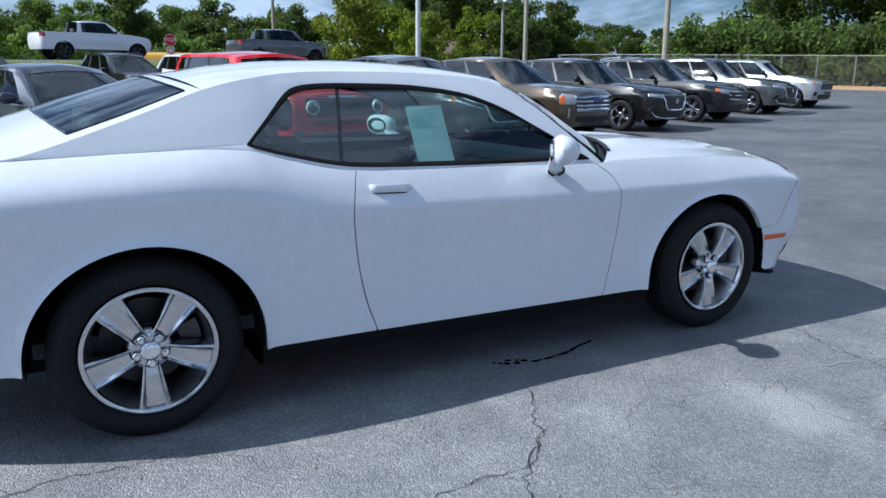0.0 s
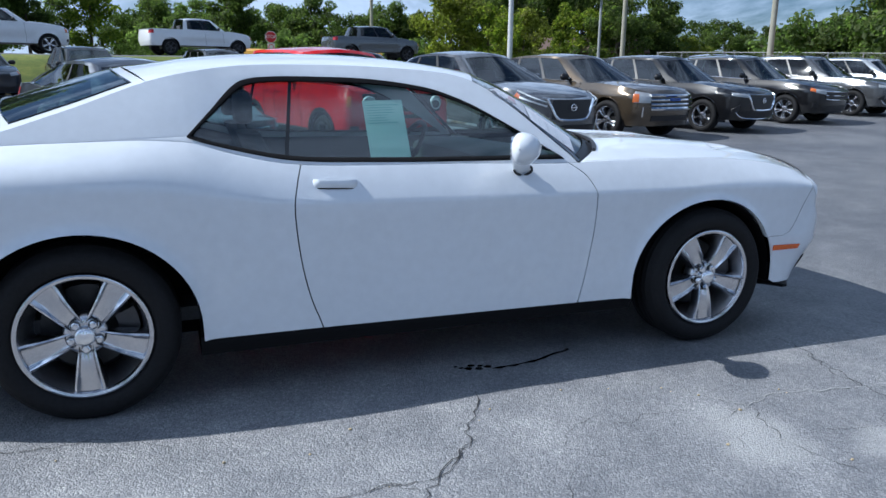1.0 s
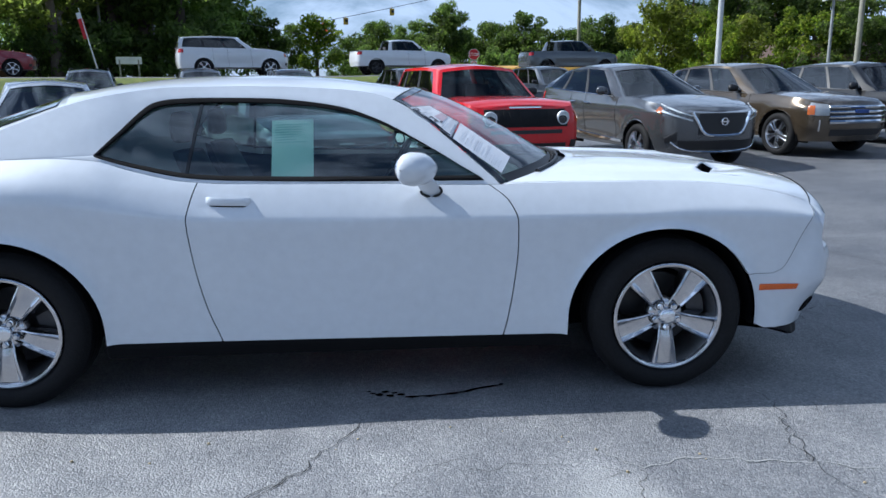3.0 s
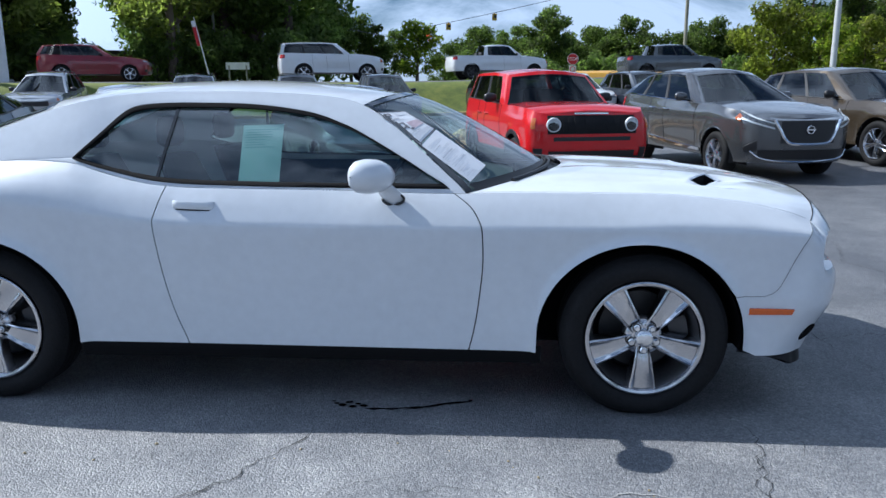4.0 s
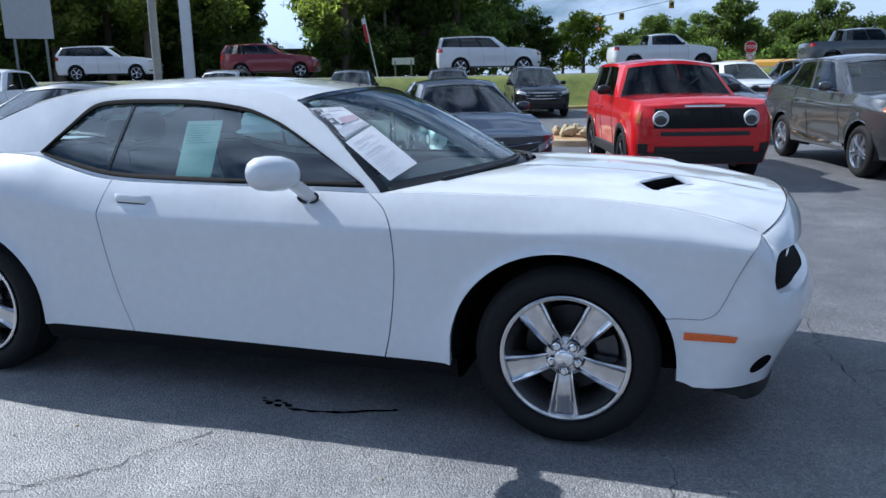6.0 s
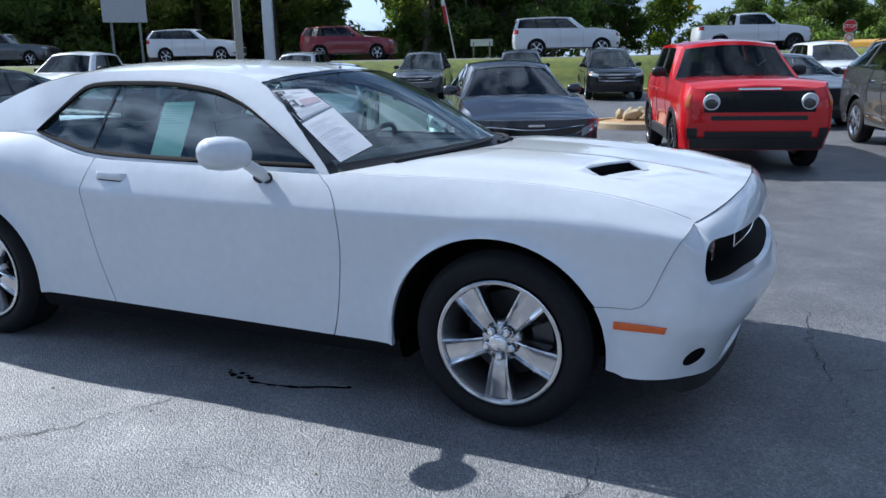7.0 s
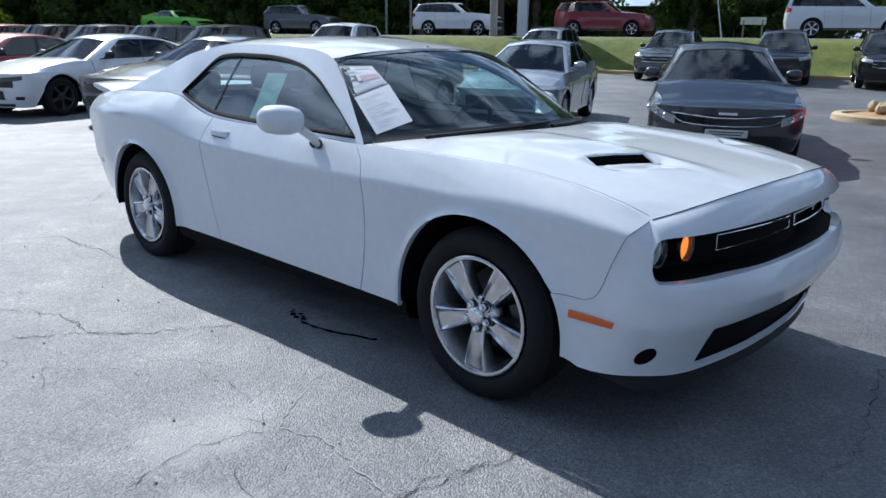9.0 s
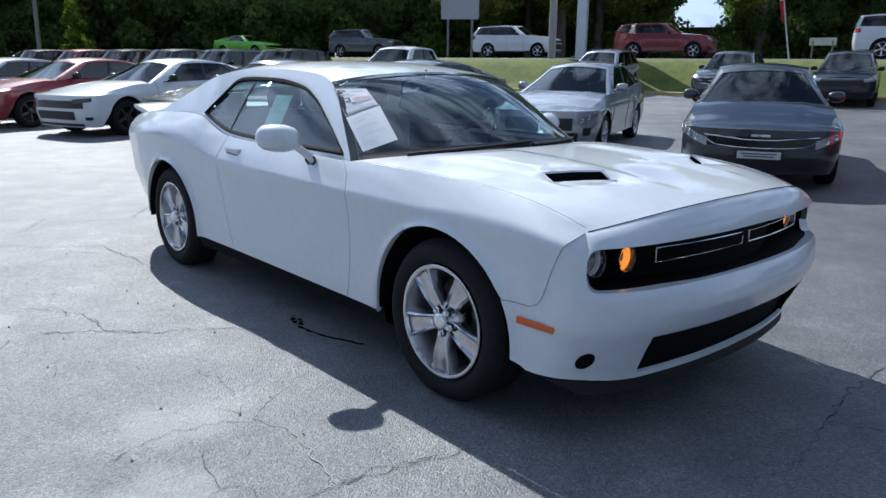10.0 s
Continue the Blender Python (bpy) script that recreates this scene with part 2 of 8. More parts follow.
def rim_sheet(rim, width, spokes=5, w_in=.05, w_out=.115, turn=-90.0, split=False, barrel=True):
    o = -width / 2
    s = Sheet()
    if barrel:
        s.grid(revolve([(rim + .004, o + .010), (rim + .002, o + .002), (rim - .010, o + .002), (rim - .020, o + .014), (rim - .03, o + .05), (rim - .05, .06), (rim - .05, width / 2)], 36), close=True)
    else:
        s.grid(revolve([(rim + .004, o + .010), (rim + .003, o + .003), (rim - .003, o + .001), (rim - .013, o + .004), (rim - .018, o + .016)], 64), close=True)
    for k in range(spokes):
        a = radians(turn + 360 / spokes * k)
        for da in ((-.10, .10) if split else (0,)):
            rows = []
            for i in range(9):
                u = i / 8
                r = .045 + (rim - .062 + (.036 if u == 1 else 0)) * u if i < 8 else rim - .006
                w = w_in + (w_out - w_in) * u ** 1.15
                if split:
                    w *= .42
                y = o + .028 - .016 * math.sin(math.pi * min(1, u * 1.05)) - .020 * u ** 3
                th = a + da * u
                c, sn = math.cos(th), math.sin(th)
                sec = [(-.56, .055), (-.50, .012), (-.47, .004), (-.40, 0), (-.30, .010), (-.22, .012), (0, .011), (.22, .012), (.30, .010), (.40, 0), (.47, .004), (.50, .012), (.56, .055)]
                rows.append([(r * c - sn * q * w, y + dy, r * sn + c * q * w) for q, dy in sec])
            s.grid(rows)
    s.grid(revolve([(.001, o + .006), (.034, o + .008), (.038, o + .013), (.040, o + .03), (.062, o + .030), (.075, o + .036), (.085, o + .05), (.09, o + .09)], 36), close=True)
    return s


def rim_barrel(rim, width):
    """The inside of the rim, behind the spokes."""
    o = -width / 2
    return Sheet().grid(revolve([(rim - .012, o + .011), (rim - .018, o + .03), (rim - .03, o + .06), (rim - .05, .06), (rim - .05, width / 2)], 64), close=True)


def hub_cap(width):
    o = -width / 2
    return Sheet().grid(revolve([(.001, o - .006), (.022, o - .004), (.032, o - .001), (.036, o + .002), (.039, o + .012), (.040, o + .03)], 40), close=True)


def nut_seats(width, n=1, turn=-90.0, r=.054):
    """Dark bored seat round a wheel nut."""
    s, o = Sheet(), -width / 2
    a = radians(turn)
    c = (r * math.cos(a), r * math.sin(a))
    ring = [[(c[0] + q * math.cos(t), y, c[1] + q * math.sin(t)) for t in np.linspace(0, 2 * math.pi, 17)[:-1]] for q, y in ((.0185, o + .03), (.0185, o + .0195), (.012, o + .0195))]
    return s.grid(ring, close=True)


def lug_nuts(width, n=5, turn=-90.0, r=.060):
    s = Sheet()
    o = -width / 2
    for k in range(n):
        a = radians(turn + 36 + 360 / n * k)
        c = (r * math.cos(a), r * math.sin(a))
        for rr, y0, y1 in ((.0165, o + .036, o + .016), (.012, o + .016, o + .006)):
            ring = [[(c[0] + q * math.cos(t), y, c[1] + q * math.sin(t)) for t in [math.pi / 3 * j for j in range(6)]] for q, y in ((rr, y0), (rr, y1), (rr * .8, y1 - .003))]
            s.grid(ring, close=True).fan(ring[-1], (c[0], y1 - .003, c[1]))
    return s


def brake_disc(rim):
    return Sheet().grid(revolve([(.05, .035), (rim * .68, .035), (rim * .68, .055), (.05, .055)], 40), close=True)


def back_plate(rim):
    return Sheet().grid(revolve([(.02, .07), (rim - .045, .07), (rim - .046, .09)], 40), close=True)


WHEELS = {}


def wheel_parts(R, rim, width, look_="five", metal=ALLOY):
    key = (R, rim, width, look_, metal.name)
    if key not in WHEELS:
        kw = {"five": dict(spokes=5), "split": dict(spokes=5, w_in=.07, w_out=.10, split=True), "thin": dict(spokes=7, w_in=.035, w_out=.05), "star": dict(spokes=5, w_in=.045, w_out=.07)}[look_]
        WHEELS[key] = (tyre_mesh(R, rim, width, 40, 0), rim_sheet(rim, width, **kw).mesh("rim", metal, sharp=32), back_plate(rim).mesh("brake", BLACK_TRIM))
    return WHEELS[key]


def add_wheels(car, WB, track, R, rim, width, look_="five", metal=ALLOY, nuts=None):
    t, r, b = wheel_parts(R, rim, width, look_, metal)
    for x in (0, WB):
        for s in (-1, 1):
            w = part("wheel", t, car, "", pose(x, s * (track - width / 2), R - .006, 0, 0, 0 if s < 0 else 180))
            part("rim", r, w, "")
            part("brake_disc", b, w)
            if nuts:
                part("lug_nuts", nuts, w)


# ---- parked vehicles ----
class Shell:
    """The sheet metal of a parked vehicle, from the numbers of its side view. x ahead from the rear axle, right side at -y."""
    def __init__(self, WB=2.7, fo=.9, ro=.95, W=.92, R=.35, sill=.30, crease=.80, belt=(1.0, 1.08), hood=(.98, .82), cowl=1.95, ws=1.25, roof=1.68, re=-.6, tail=-.85, deck=None, rr=.70, fa=.55, fn=3.0, ra=.4, rn=3.6, tum=.07, arch=.055, pickup=False, fall=.07, kick=.05):
        self.WB, self.fo, self.ro, self.W, self.R, self.sill, self.crease = WB, fo, ro, W, R, sill, crease
        self.belt, self.hood, self.cowl, self.ws, self.roof, self.re, self.tail, self.deck = belt, hood, cowl, ws, roof, re, tail, deck
        self.rr, self.fa, self.fn, self.ra, self.rn, self.tum, self.arch, self.pickup = rr, fa, fn, ra, rn, tum, arch, pickup
        self.Lf, self.Lr, self.fall, self.kick = WB + fo, -ro, fall, kick
        dz = deck if deck else belt[1]
        self.top = pch([(self.Lr - .01, dz - .03), (self.Lr + .25, dz), (max(tail, self.Lr + .3), dz), ((tail + cowl) / 2, (belt[0] + belt[1]) / 2), (cowl, belt[0]), (cowl + .25, hood[0]), (self.Lf - .35, hood[1] + .05), (self.Lf - .1, hood[1]), (self.Lf + .01, hood[1] - .03)])
        self.zrail = roof - .055

    def plan(self, th, end):
        """A point of the outline at th degrees from the car's centre line, at the nose or the tail."""
        a, n = (self.fa, self.fn) if end > 0 else (self.ra, self.rn)
        s, c = abs(math.sin(radians(th))) ** (2 / n), abs(math.cos(radians(th))) ** (2 / n)
        x = (self.Lf - a + a * c) if end > 0 else (self.Lr + a - a * c)
        return x, math.copysign(self.W * s, th)

    def normal(self, th, end):
        p, q = self.plan(th - 1.5, end), self.plan(th + 1.5, end)
        d = Vector((q[0] - p[0], q[1] - p[1], 0)).normalized()
        return Vector((d.y, -d.x, 0)) if end > 0 else Vector((-d.y, d.x, 0))

    def inset(self, z, x, top, end):
        """How far the metal lies within the outline at height z."""
        f = pch([(self.sill - .12, .10 if end else .05), (self.sill, .06 if end else .035), ((self.sill + self.crease) / 2, .0 if end else .018), (self.crease, .004), (max(top, self.crease + .03), self.tum if end != 1 else self.tum + .05)])
        return f(z)

    def bottom(self, x):
        for xc in (0, self.WB):
            ra = self.R + self.arch
            if abs(x - xc) <= ra:
                return self.R + math.sqrt(max(0, ra * ra - (x - xc) ** 2))
        return self.sill if -self.R < x < self.WB + self.R else self.sill - .04

    def at_end(self, th, z, end, off=0.0):
        """A point of the nose (end 1) or the tail (end -1); the right side has th < 0."""
        x, y = self.plan(th, end)
        n = self.normal(th, end)
        k = off - self.inset(z, x, self.top(x), end)
        return Vector((x + n.x * k, y + n.y * k, z))

    def at_side(self, x, z, off=0.0):
        w = self.W - self.inset(z, x, self.top(x), 0) + off
        if z > self.R - .1:
            for xc in (0, self.WB):
                r = math.hypot(x - xc, max(0, z - self.R)) / (self.R + self.arch)
                w += .020 * math.exp(-((r - 1.06) / .20) ** 2) * (1 if z < self.crease + .02 else .4)
        mid_ = max(0, 1 - abs(x - self.WB / 2) / (self.WB / 2 - self.R - self.arch))
        w -= .016 * mid_ ** .5 * math.exp(-((z - (self.sill + .20)) / .13) ** 2)
        return Vector((x, -w, z))

    def columns(self):
        cols = []
        for th in np.linspace(0, 90, 13)[:-1]:
            cols.append(("t", -th))
        ra = self.R + self.arch
        xs = [self.Lr + self.ra]
        for xc in (0, self.WB):
            xs += [xc - ra - .001] + [xc - ra * math.cos(math.pi * k / 12) for k in range(13)] + [xc + ra + .001]
            if xc == 0:
                xs += list(np.linspace(ra, self.WB - ra, 15)[1:-1])
        xs.append(self.Lf - self.fa)
        cols += [("s", x) for x in sorted(xs) if self.Lr + self.ra <= x <= self.Lf - self.fa]
        for th in np.linspace(90, 0, 15)[1:]:
            cols.append(("f", -th))
        return cols

    def column(self, col):
        k, q = col
        if k == "s":
            x = q
        else:
            x = self.plan(q, 1 if k == "f" else -1)[0]
        zb, zt = self.bottom(x), self.top(x)
        zc = max(self.crease, zb + .02)
        zs = list(np.linspace(zb, zc, 10)) + list(np.linspace(zc, zt, 6))[1:]
        if k == "s":
            return [self.at_side(x, z, .012 if zb > self.sill + .05 and i == 0 else 0) for i, z in enumerate(zs)]
        return [self.at_end(q, z, 1 if k == "f" else -1) for z in zs]

    def side(self, u, v, off=0.0):
        """The glasshouse's side: u from the windscreen to the tail, v from the belt to the roof rail."""
        xb = self.cowl + (self.tail - self.cowl) * u
        xt = self.ws + (self.re - self.ws) * u
        x = xb + (xt - xb) * v
        zb = self.top(xb)
        rail = self.zrail - .045 * (max(0, .32 - u) / .32) ** 1.8 - self.fall * (max(0, u - .40) / .60) ** 2
        z = zb + (rail - zb) * v + self.kick * max(0, (u - .62) / .38) ** 2 * (1 - v) * min(1, v * 8)
        wb, wr = self.W - self.tum + .0, self.W * self.rr
        w = wb + (wr - wb) * (v + .16 * v * (1 - v)) + off
        w -= .06 * max(0, 1 - u / .12) * v + .05 * max(0, (u - .85) / .15)
        return Vector((x, -w, z))

    def across(self, u, v, s, bulge, off=0.0):
        p = self.side(u, v)
        w = -p.y
        b = bulge + (math.copysign(.10, bulge) - bulge) * v
        return Vector((p.x + b * (1 - s * s) + off * (1 if bulge > 0 else -1), w * s, p.z + off * .6 + v * v * (.055 * (1 - s * s) + .01 * (1 - abs(s)))))


def seam(line, w=.006):
    return Sheet().tube(line, w / 2, 5, False)


def patch(sh, th0, th1, z0, z1, end, off=.006, n=10, depth=.02):
    """A plate that follows the nose or the tail; z0 and z1 may change along it: (at th0, at th1)."""
    za, zb = (z0, z0) if not hasattr(z0, "__len__") else z0, (z1, z1) if not hasattr(z1, "__len__") else z1
    rows_o, rows_i = [], []
    for i in range(n + 1):
        u = i / n
        th = th0 + (th1 - th0) * u
        lo, hi = za[0] + (za[1] - za[0]) * u, zb[0] + (zb[1] - zb[0]) * u
        rows_o.append([sh.at_end(th, lo + (hi - lo) * k / 4, end, off) for k in range(5)])
    s = Sheet().grid(rows_o)
    ring = [r[0] for r in rows_o] + rows_o[-1][1:] + [r[-1] for r in rows_o[-2::-1]] + rows_o[0][-2:0:-1]
    c = sum(ring, Vector()) / len(ring)
    inn = []
    for p in ring:
        d = Vector((-depth if end > 0 else depth, 0, 0))
        inn.append(p + d)
    s.grid([ring, inn], close=True)
    return s


def vehicle(name, label, category, mat, m, sh, wheel=("five", ALLOY), windows=(.10, .93), pillars=(.47,), face="plain", group="", lamps="wide", trim=None, rails=False, tint=None, roof_mat=None, cladding=False, strip_=False, detail=2, lamp_mat=None, papers=False):
    """A parked vehicle on its four wheels, with its glass, lamps, grille, mirrors and seats."""
    car = thing(name, label, category, group, "", m)
    trim = trim or BLACK_TRIM
    W, top = sh.W, sh.top
    s = Sheet().grid([sh.column(c) for c in sh.columns()])
    # bonnet and boot lid, laid between the edges of the sides
    cols = [sh.column(c)[-1] for c in sh.columns()]
    def lid(edge, crown):
        rows = []
        for p in edge:
            w = abs(p.y)
            rows.append([Vector((p.x, -w + 2 * w * k / 10, p.z + crown * min(1, w / .5) * (1 - (2 * k / 10 - 1) ** 2) + (.012 * min(1, w / .5) * min(1, max(0, (sh.Lf - .22 - p.x) / .4)) if k in (2, 8) else 0))) for k in range(11)])
        return rows
    front = [p for p in cols if p.x > sh.cowl - .03]
    s.mirror()
    hood = Sheet().grid(lid([sh.at_side(sh.cowl - .12, top(sh.cowl - .12))] + front, .045))
    part("body", s.mesh("body", mat, sharp=30), car)
    part("bonnet", hood.mesh("bonnet", mat, sharp=30), car)
    if sh.deck or sh.pickup:
        back = [p for p in cols if p.x < sh.tail + .06]
        if not sh.pickup:
            part("boot_lid", Sheet().grid(lid(back, .03)).mesh("boot_lid", mat, sharp=30), car)
        else:
            bed = Sheet()
            bx0, bx1, bw, bz = sh.Lr + .12, sh.tail - .02, W - .17, top(sh.tail - .5)
            for ring in ([(bx0, -bw, bz), (bx1, -bw, bz), (bx1, bw, bz), (bx0, bw, bz)],):
                low = [(x, y, bz - .5) for x, y, z in ring]
                outer = [(sh.Lr + .03, -W + .06, bz), (bx1 + .02, -W + .06, bz), (bx1 + .02, W - .06, bz), (sh.Lr + .03, W - .06, bz)]
                bed.grid([outer, ring, low], close=True)
                bed.fan(low, (0.5 * (bx0 + bx1), 0, bz - .5))
            part("load_bed", bed.mesh("load_bed", mat, sharp=30), car)
    # glasshouse
    us = sorted(set([0, windows[0] * .5, windows[0], windows[1], 1] + list(np.linspace(windows[0], windows[1], 9))))
    vs = [0, .035, .3, .6, .90, 1]
    fr = Sheet()
    for i in range(len(us) - 1):
        for j in range(len(vs) - 1):
            inside = us[i] >= windows[0] - 1e-6 and us[i + 1] <= windows[1] + 1e-6 and 1 <= j <= 3
            if not inside:
                fr.grid([[sh.side(us[a], vs[b]) for b in (j, j + 1)] for a in (i, i + 1)])
    fr.mirror()
    roof = []
    for u in np.linspace(0, 1, 13):
        p = sh.side(u, 1)
        w = -p.y
        bul = .10 * max(0, 1 - u / .1) - .10 * max(0, (u - .9) / .1)
        roof.append([Vector((p.x + bul * (1 - k * k), w * k, p.z + .055 * (1 - k * k) * (1 - .0 * u) + .01 * (1 - abs(k)) )) for k in np.linspace(-1, 1, 13)])
    fr.grid([[sh.across(0, v, k, .14) for k in np.linspace(-1, 1, 13)] for v in (.90, .95, 1.0)])
    for ks in ((-1, -.97, -.93), (.93, .97, 1)):
        fr.grid([[sh.across(0, v, k, .14) for k in ks] for v in np.linspace(0, .90, 7)])
    if roof_mat is None:
        fr.grid(roof)
    else:
        part("roof", Sheet().grid(roof).mesh("roof", roof_mat, sharp=30), car)
    part("cabin_frame", fr.mesh("cabin_frame", mat, sharp=30), car)
    gm = tint or GLASS_CAR
    cuts = [windows[0]] + sorted(pillars) + [windows[1]]
    for sgn in (1, -1):
        for a, b in zip(cuts[:-1], cuts[1:]):
            g = Sheet().grid([[Vector((p.x, p.y * sgn, p.z)) for p in (sh.side(u, v, -.006) for v in np.linspace(.035, .90, 5))] for u in np.linspace(a + .006, b - .006, 7)])
            part("side_window", g.mesh("side_window", gm), car)
        for pl in pillars:
            g = Sheet().grid([[Vector((p.x, p.y * sgn, p.z)) for p in (sh.side(u, v, o) for v in np.linspace(.03, .905, 5))] for u, o in ((pl - .016, -.008), (pl - .014, .004), (pl + .014, .004), (pl + .016, -.008))])
            part("pillar", g.mesh("pillar", BLACK_TRIM, sharp=30), car)
        if detail > 1:
            line = [sh.side(u, .03, .006) for u in np.linspace(windows[0] - .03, windows[1], 12)]
            part("window_trim", Sheet().tube([(p.x, p.y * sgn, p.z) for p in line], .009, 6).mesh("window_trim", trim), car)
    part("windscreen", Sheet().grid([[sh.across(0, v, k, .14, -.004) for k in np.linspace(-.935, .935, 13)] for v in np.linspace(.0, .905, 8)]).mesh("windscreen", GLASS_CAR_FRONT if tint is None else tint), car)
    part("rear_window", Sheet().grid([[sh.across(1, v, k, -.10, .002) for k in np.linspace(-.97, .97, 11)] for v in np.linspace(.03, .97, 6)]).mesh("rear_window", gm), car)
    bdr = Sheet().grid([[sh.across(0, v, k, .14, .003) for k in np.linspace(-.94, .94, 13)] for v in (.885, .905)]).grid([[sh.across(0, v, k, .14, .003) for k in np.linspace(-.94, .94, 13)] for v in (.0, .05)])
    for ks in ((-.94, -.92), (.92, .94)):
        bdr.grid([[sh.across(0, v, k, .14, .003) for k in ks] for v in np.linspace(.0, .905, 7)])
    part("windscreen_border", bdr.mesh("windscreen_border", GLOSS_BLACK), car)
    # cabin
    cab = Sheet()
    xf, xr, zb = sh.cowl, sh.tail, sh.belt[0]
    cab.box(((xf + xr) / 2, 0, sh.sill + .14), (xf - xr - .1, 2 * W - .3, .1))
    cab.box((xf - .12, 0, zb - .14), (.5, 2 * W - .28, .26))
    for x in ((xf - 1.15, xf - 2.0) if not sh.pickup or sh.cowl - sh.tail > 2.2 else (xf - 1.1,)):
        for y in (-.38, .38):
            cab.box((x, y, sh.sill + .36), (.5, .48, .25)).box((x - .24, y, sh.sill + .70), (.14, .46, .62), Matrix.Rotation(radians(-12), 4, "Y")).box((x - .32, y, zb + .14), (.08, .24, .18))
    part("seats", cab.mesh("seats", INTERIOR, sharp=30, weld=False), car)
    ring = [(xf - .55 + .11 * math.sin(a) * .4, .38 + .17 * math.cos(a), zb - .0 + .16 * math.sin(a)) for a in np.linspace(0, 2 * math.pi, 21)]
    part("steering_wheel", Sheet().tube(ring, .014, 6, False).mesh("steering_wheel", BLACK_TRIM), car)
    # underside and arches
    und = Sheet().box(((sh.Lf + sh.Lr) / 2, 0, sh.sill + .08), (sh.Lf - sh.Lr - .5, 2 * W - .62, .22)).box((sh.WB / 2, 0, sh.sill + .06), (sh.WB - 2 * sh.R - .14, 2 * W - .1, .14))
    ra = sh.R + sh.arch - .004
    for xc in (0, sh.WB):
        arc = [(xc + ra * math.cos(a), sh.R + ra * math.sin(a)) for a in np.linspace(-.25, math.pi + .25, 19)]
        for sg in (-1, 1):
            und.grid([[(x, sg * y, z) for x, z in arc] for y in (W - .03, W - .34)])
            und.grid([[(x, sg * (W - .34), z) for x, z in arc], [(x, sg * (W - .34), sh.R * .6) for x, z in arc]])
    part("underbody", und.mesh("underbody", BLACK_TRIM, sharp=30, weld=False), car)
    if cladding:
        xs = np.linspace(ra + .05, sh.WB - ra - .05, 8)
        for sg in (1, -1):
            for xc in (0, sh.WB):
                arc = np.linspace(-.1, math.pi + .1, 19)
                cl = Sheet().grid([[sh.at_side(xc + q * math.cos(a), max(sh.R + q * math.sin(a), sh.sill - .03), o) for a in arc] for q, o in ((ra - .005, .0), (ra + .0, .022), (ra + .055, .022), (ra + .06, .004))])
                cl.v = [(x, y * sg, z) for x, y, z in cl.v]
                part("arch_cladding", cl.mesh("arch_cladding", BLACK_TRIM, sharp=35), car)
            cl = Sheet().grid([[sh.at_side(x, z, o) for x in xs] for z, o in ((sh.sill - .05, .0), (sh.sill - .02, .02), (sh.sill + .10, .02), (sh.sill + .12, .003))])
            cl.v = [(x, y * sg, z) for x, y, z in cl.v]
            part("sill_cladding", cl.mesh("sill_cladding", BLACK_TRIM, sharp=35), car)
    if strip_:
        for sg in (1, -1):
            cl = Sheet().grid([[sh.at_side(x, sh.sill + .07 + d + .10 * (1 - (x - ra) / (sh.WB - 2 * ra)) ** 2, o) for x in np.linspace(ra + .06, sh.WB - ra - .04, 14)] for d, o in ((-.03, .002), (-.022, .018), (.022, .018), (.03, .002))])
            cl.v = [(x, y * sg, z) for x, y, z in cl.v]
            part("sill_trim", cl.mesh("sill_trim", CHROME, sharp=35), car, "bright chrome strip")
    # doors: gaps and handles
    mid = sh.cowl + (sh.tail - sh.cowl) * pillars[0]
    doors = [sh.cowl - .12, mid + .03] + ([max(mid - .92, ra - .02)] if len(pillars) > 1 or not sh.deck and not sh.pickup or detail > 1 else [])
    for sgn in (1, -1):
        for x in doors:
            zlow = max(sh.bottom(x), sh.sill) + .05
            line = [sh.at_side(x + (.04 if z < sh.crease - .2 else 0), z, .0015) for z in np.linspace(zlow, top(x), 9)]
            part("door_gap", Sheet().tube([(p.x, p.y * sgn, p.z) for p in line], .004, 5, False).mesh("door_gap", BLACK_TRIM), car)
        for x in doors[1:]:
            p = sh.at_side(x + .13, sh.crease + (top(x) - sh.crease) * .38)
            h = Sheet().tube([(p.x - .10, p.y + .004, p.z), (p.x - .07, p.y - .03, p.z + .004), (p.x + .06, p.y - .03, p.z), (p.x + .09, p.y + .004, p.z - .004)], [.011, .013, .013, .010], 7)
            h.v = [(a, b * sgn, c) for a, b, c in h.v]
            part("door_handle", h.mesh("door_handle", trim if trim is CHROME else mat), car)
        # mirror
        mp = sh.side(.13, .10)
        mm = Sheet()
        rows = []
        for k in range(7):
            a = math.pi * k / 6
            r = math.sin(a) ** .55
            rows.append([(mp.x - .03 + .06 * r * math.cos(t) + .03 * math.cos(a) * 0, mp.y - .13 - .11 * math.cos(a), mp.z + .05 + .075 * r * math.sin(t) * (1 + .1 * math.cos(a))) for t in [2 * math.pi * q / 12 for q in range(12)]])
        mm.grid(rows, close=True).tube([(mp.x - .01, mp.y + .02, mp.z - .01), (mp.x - .02, mp.y - .08, mp.z + .01)], .022, 7)
        mm.v = [(a, b * sgn, c) for a, b, c in mm.v]
        part("wing_mirror", mm.mesh("wing_mirror", mat if trim is CHROME else BLACK_TRIM, sharp=60), car)
    if rails:
        for sgn in (1, -1):
            line = [sh.side(u, 1, -.05) + Vector((0, 0, z)) for u, z in ((.10, .0), (.14, .055), (.5, .075), (.86, .055), (.90, .0))]
            part("roof_rail", Sheet().tube([(p.x, p.y * sgn, p.z) for p in smooth_line(line, 18) for p in [Vector(p)]], .014, 7).mesh("roof_rail", CHROME if trim is CHROME else BLACK_TRIM), car)
    faces(car, sh, face, lamps, mat, trim, lamp_mat)
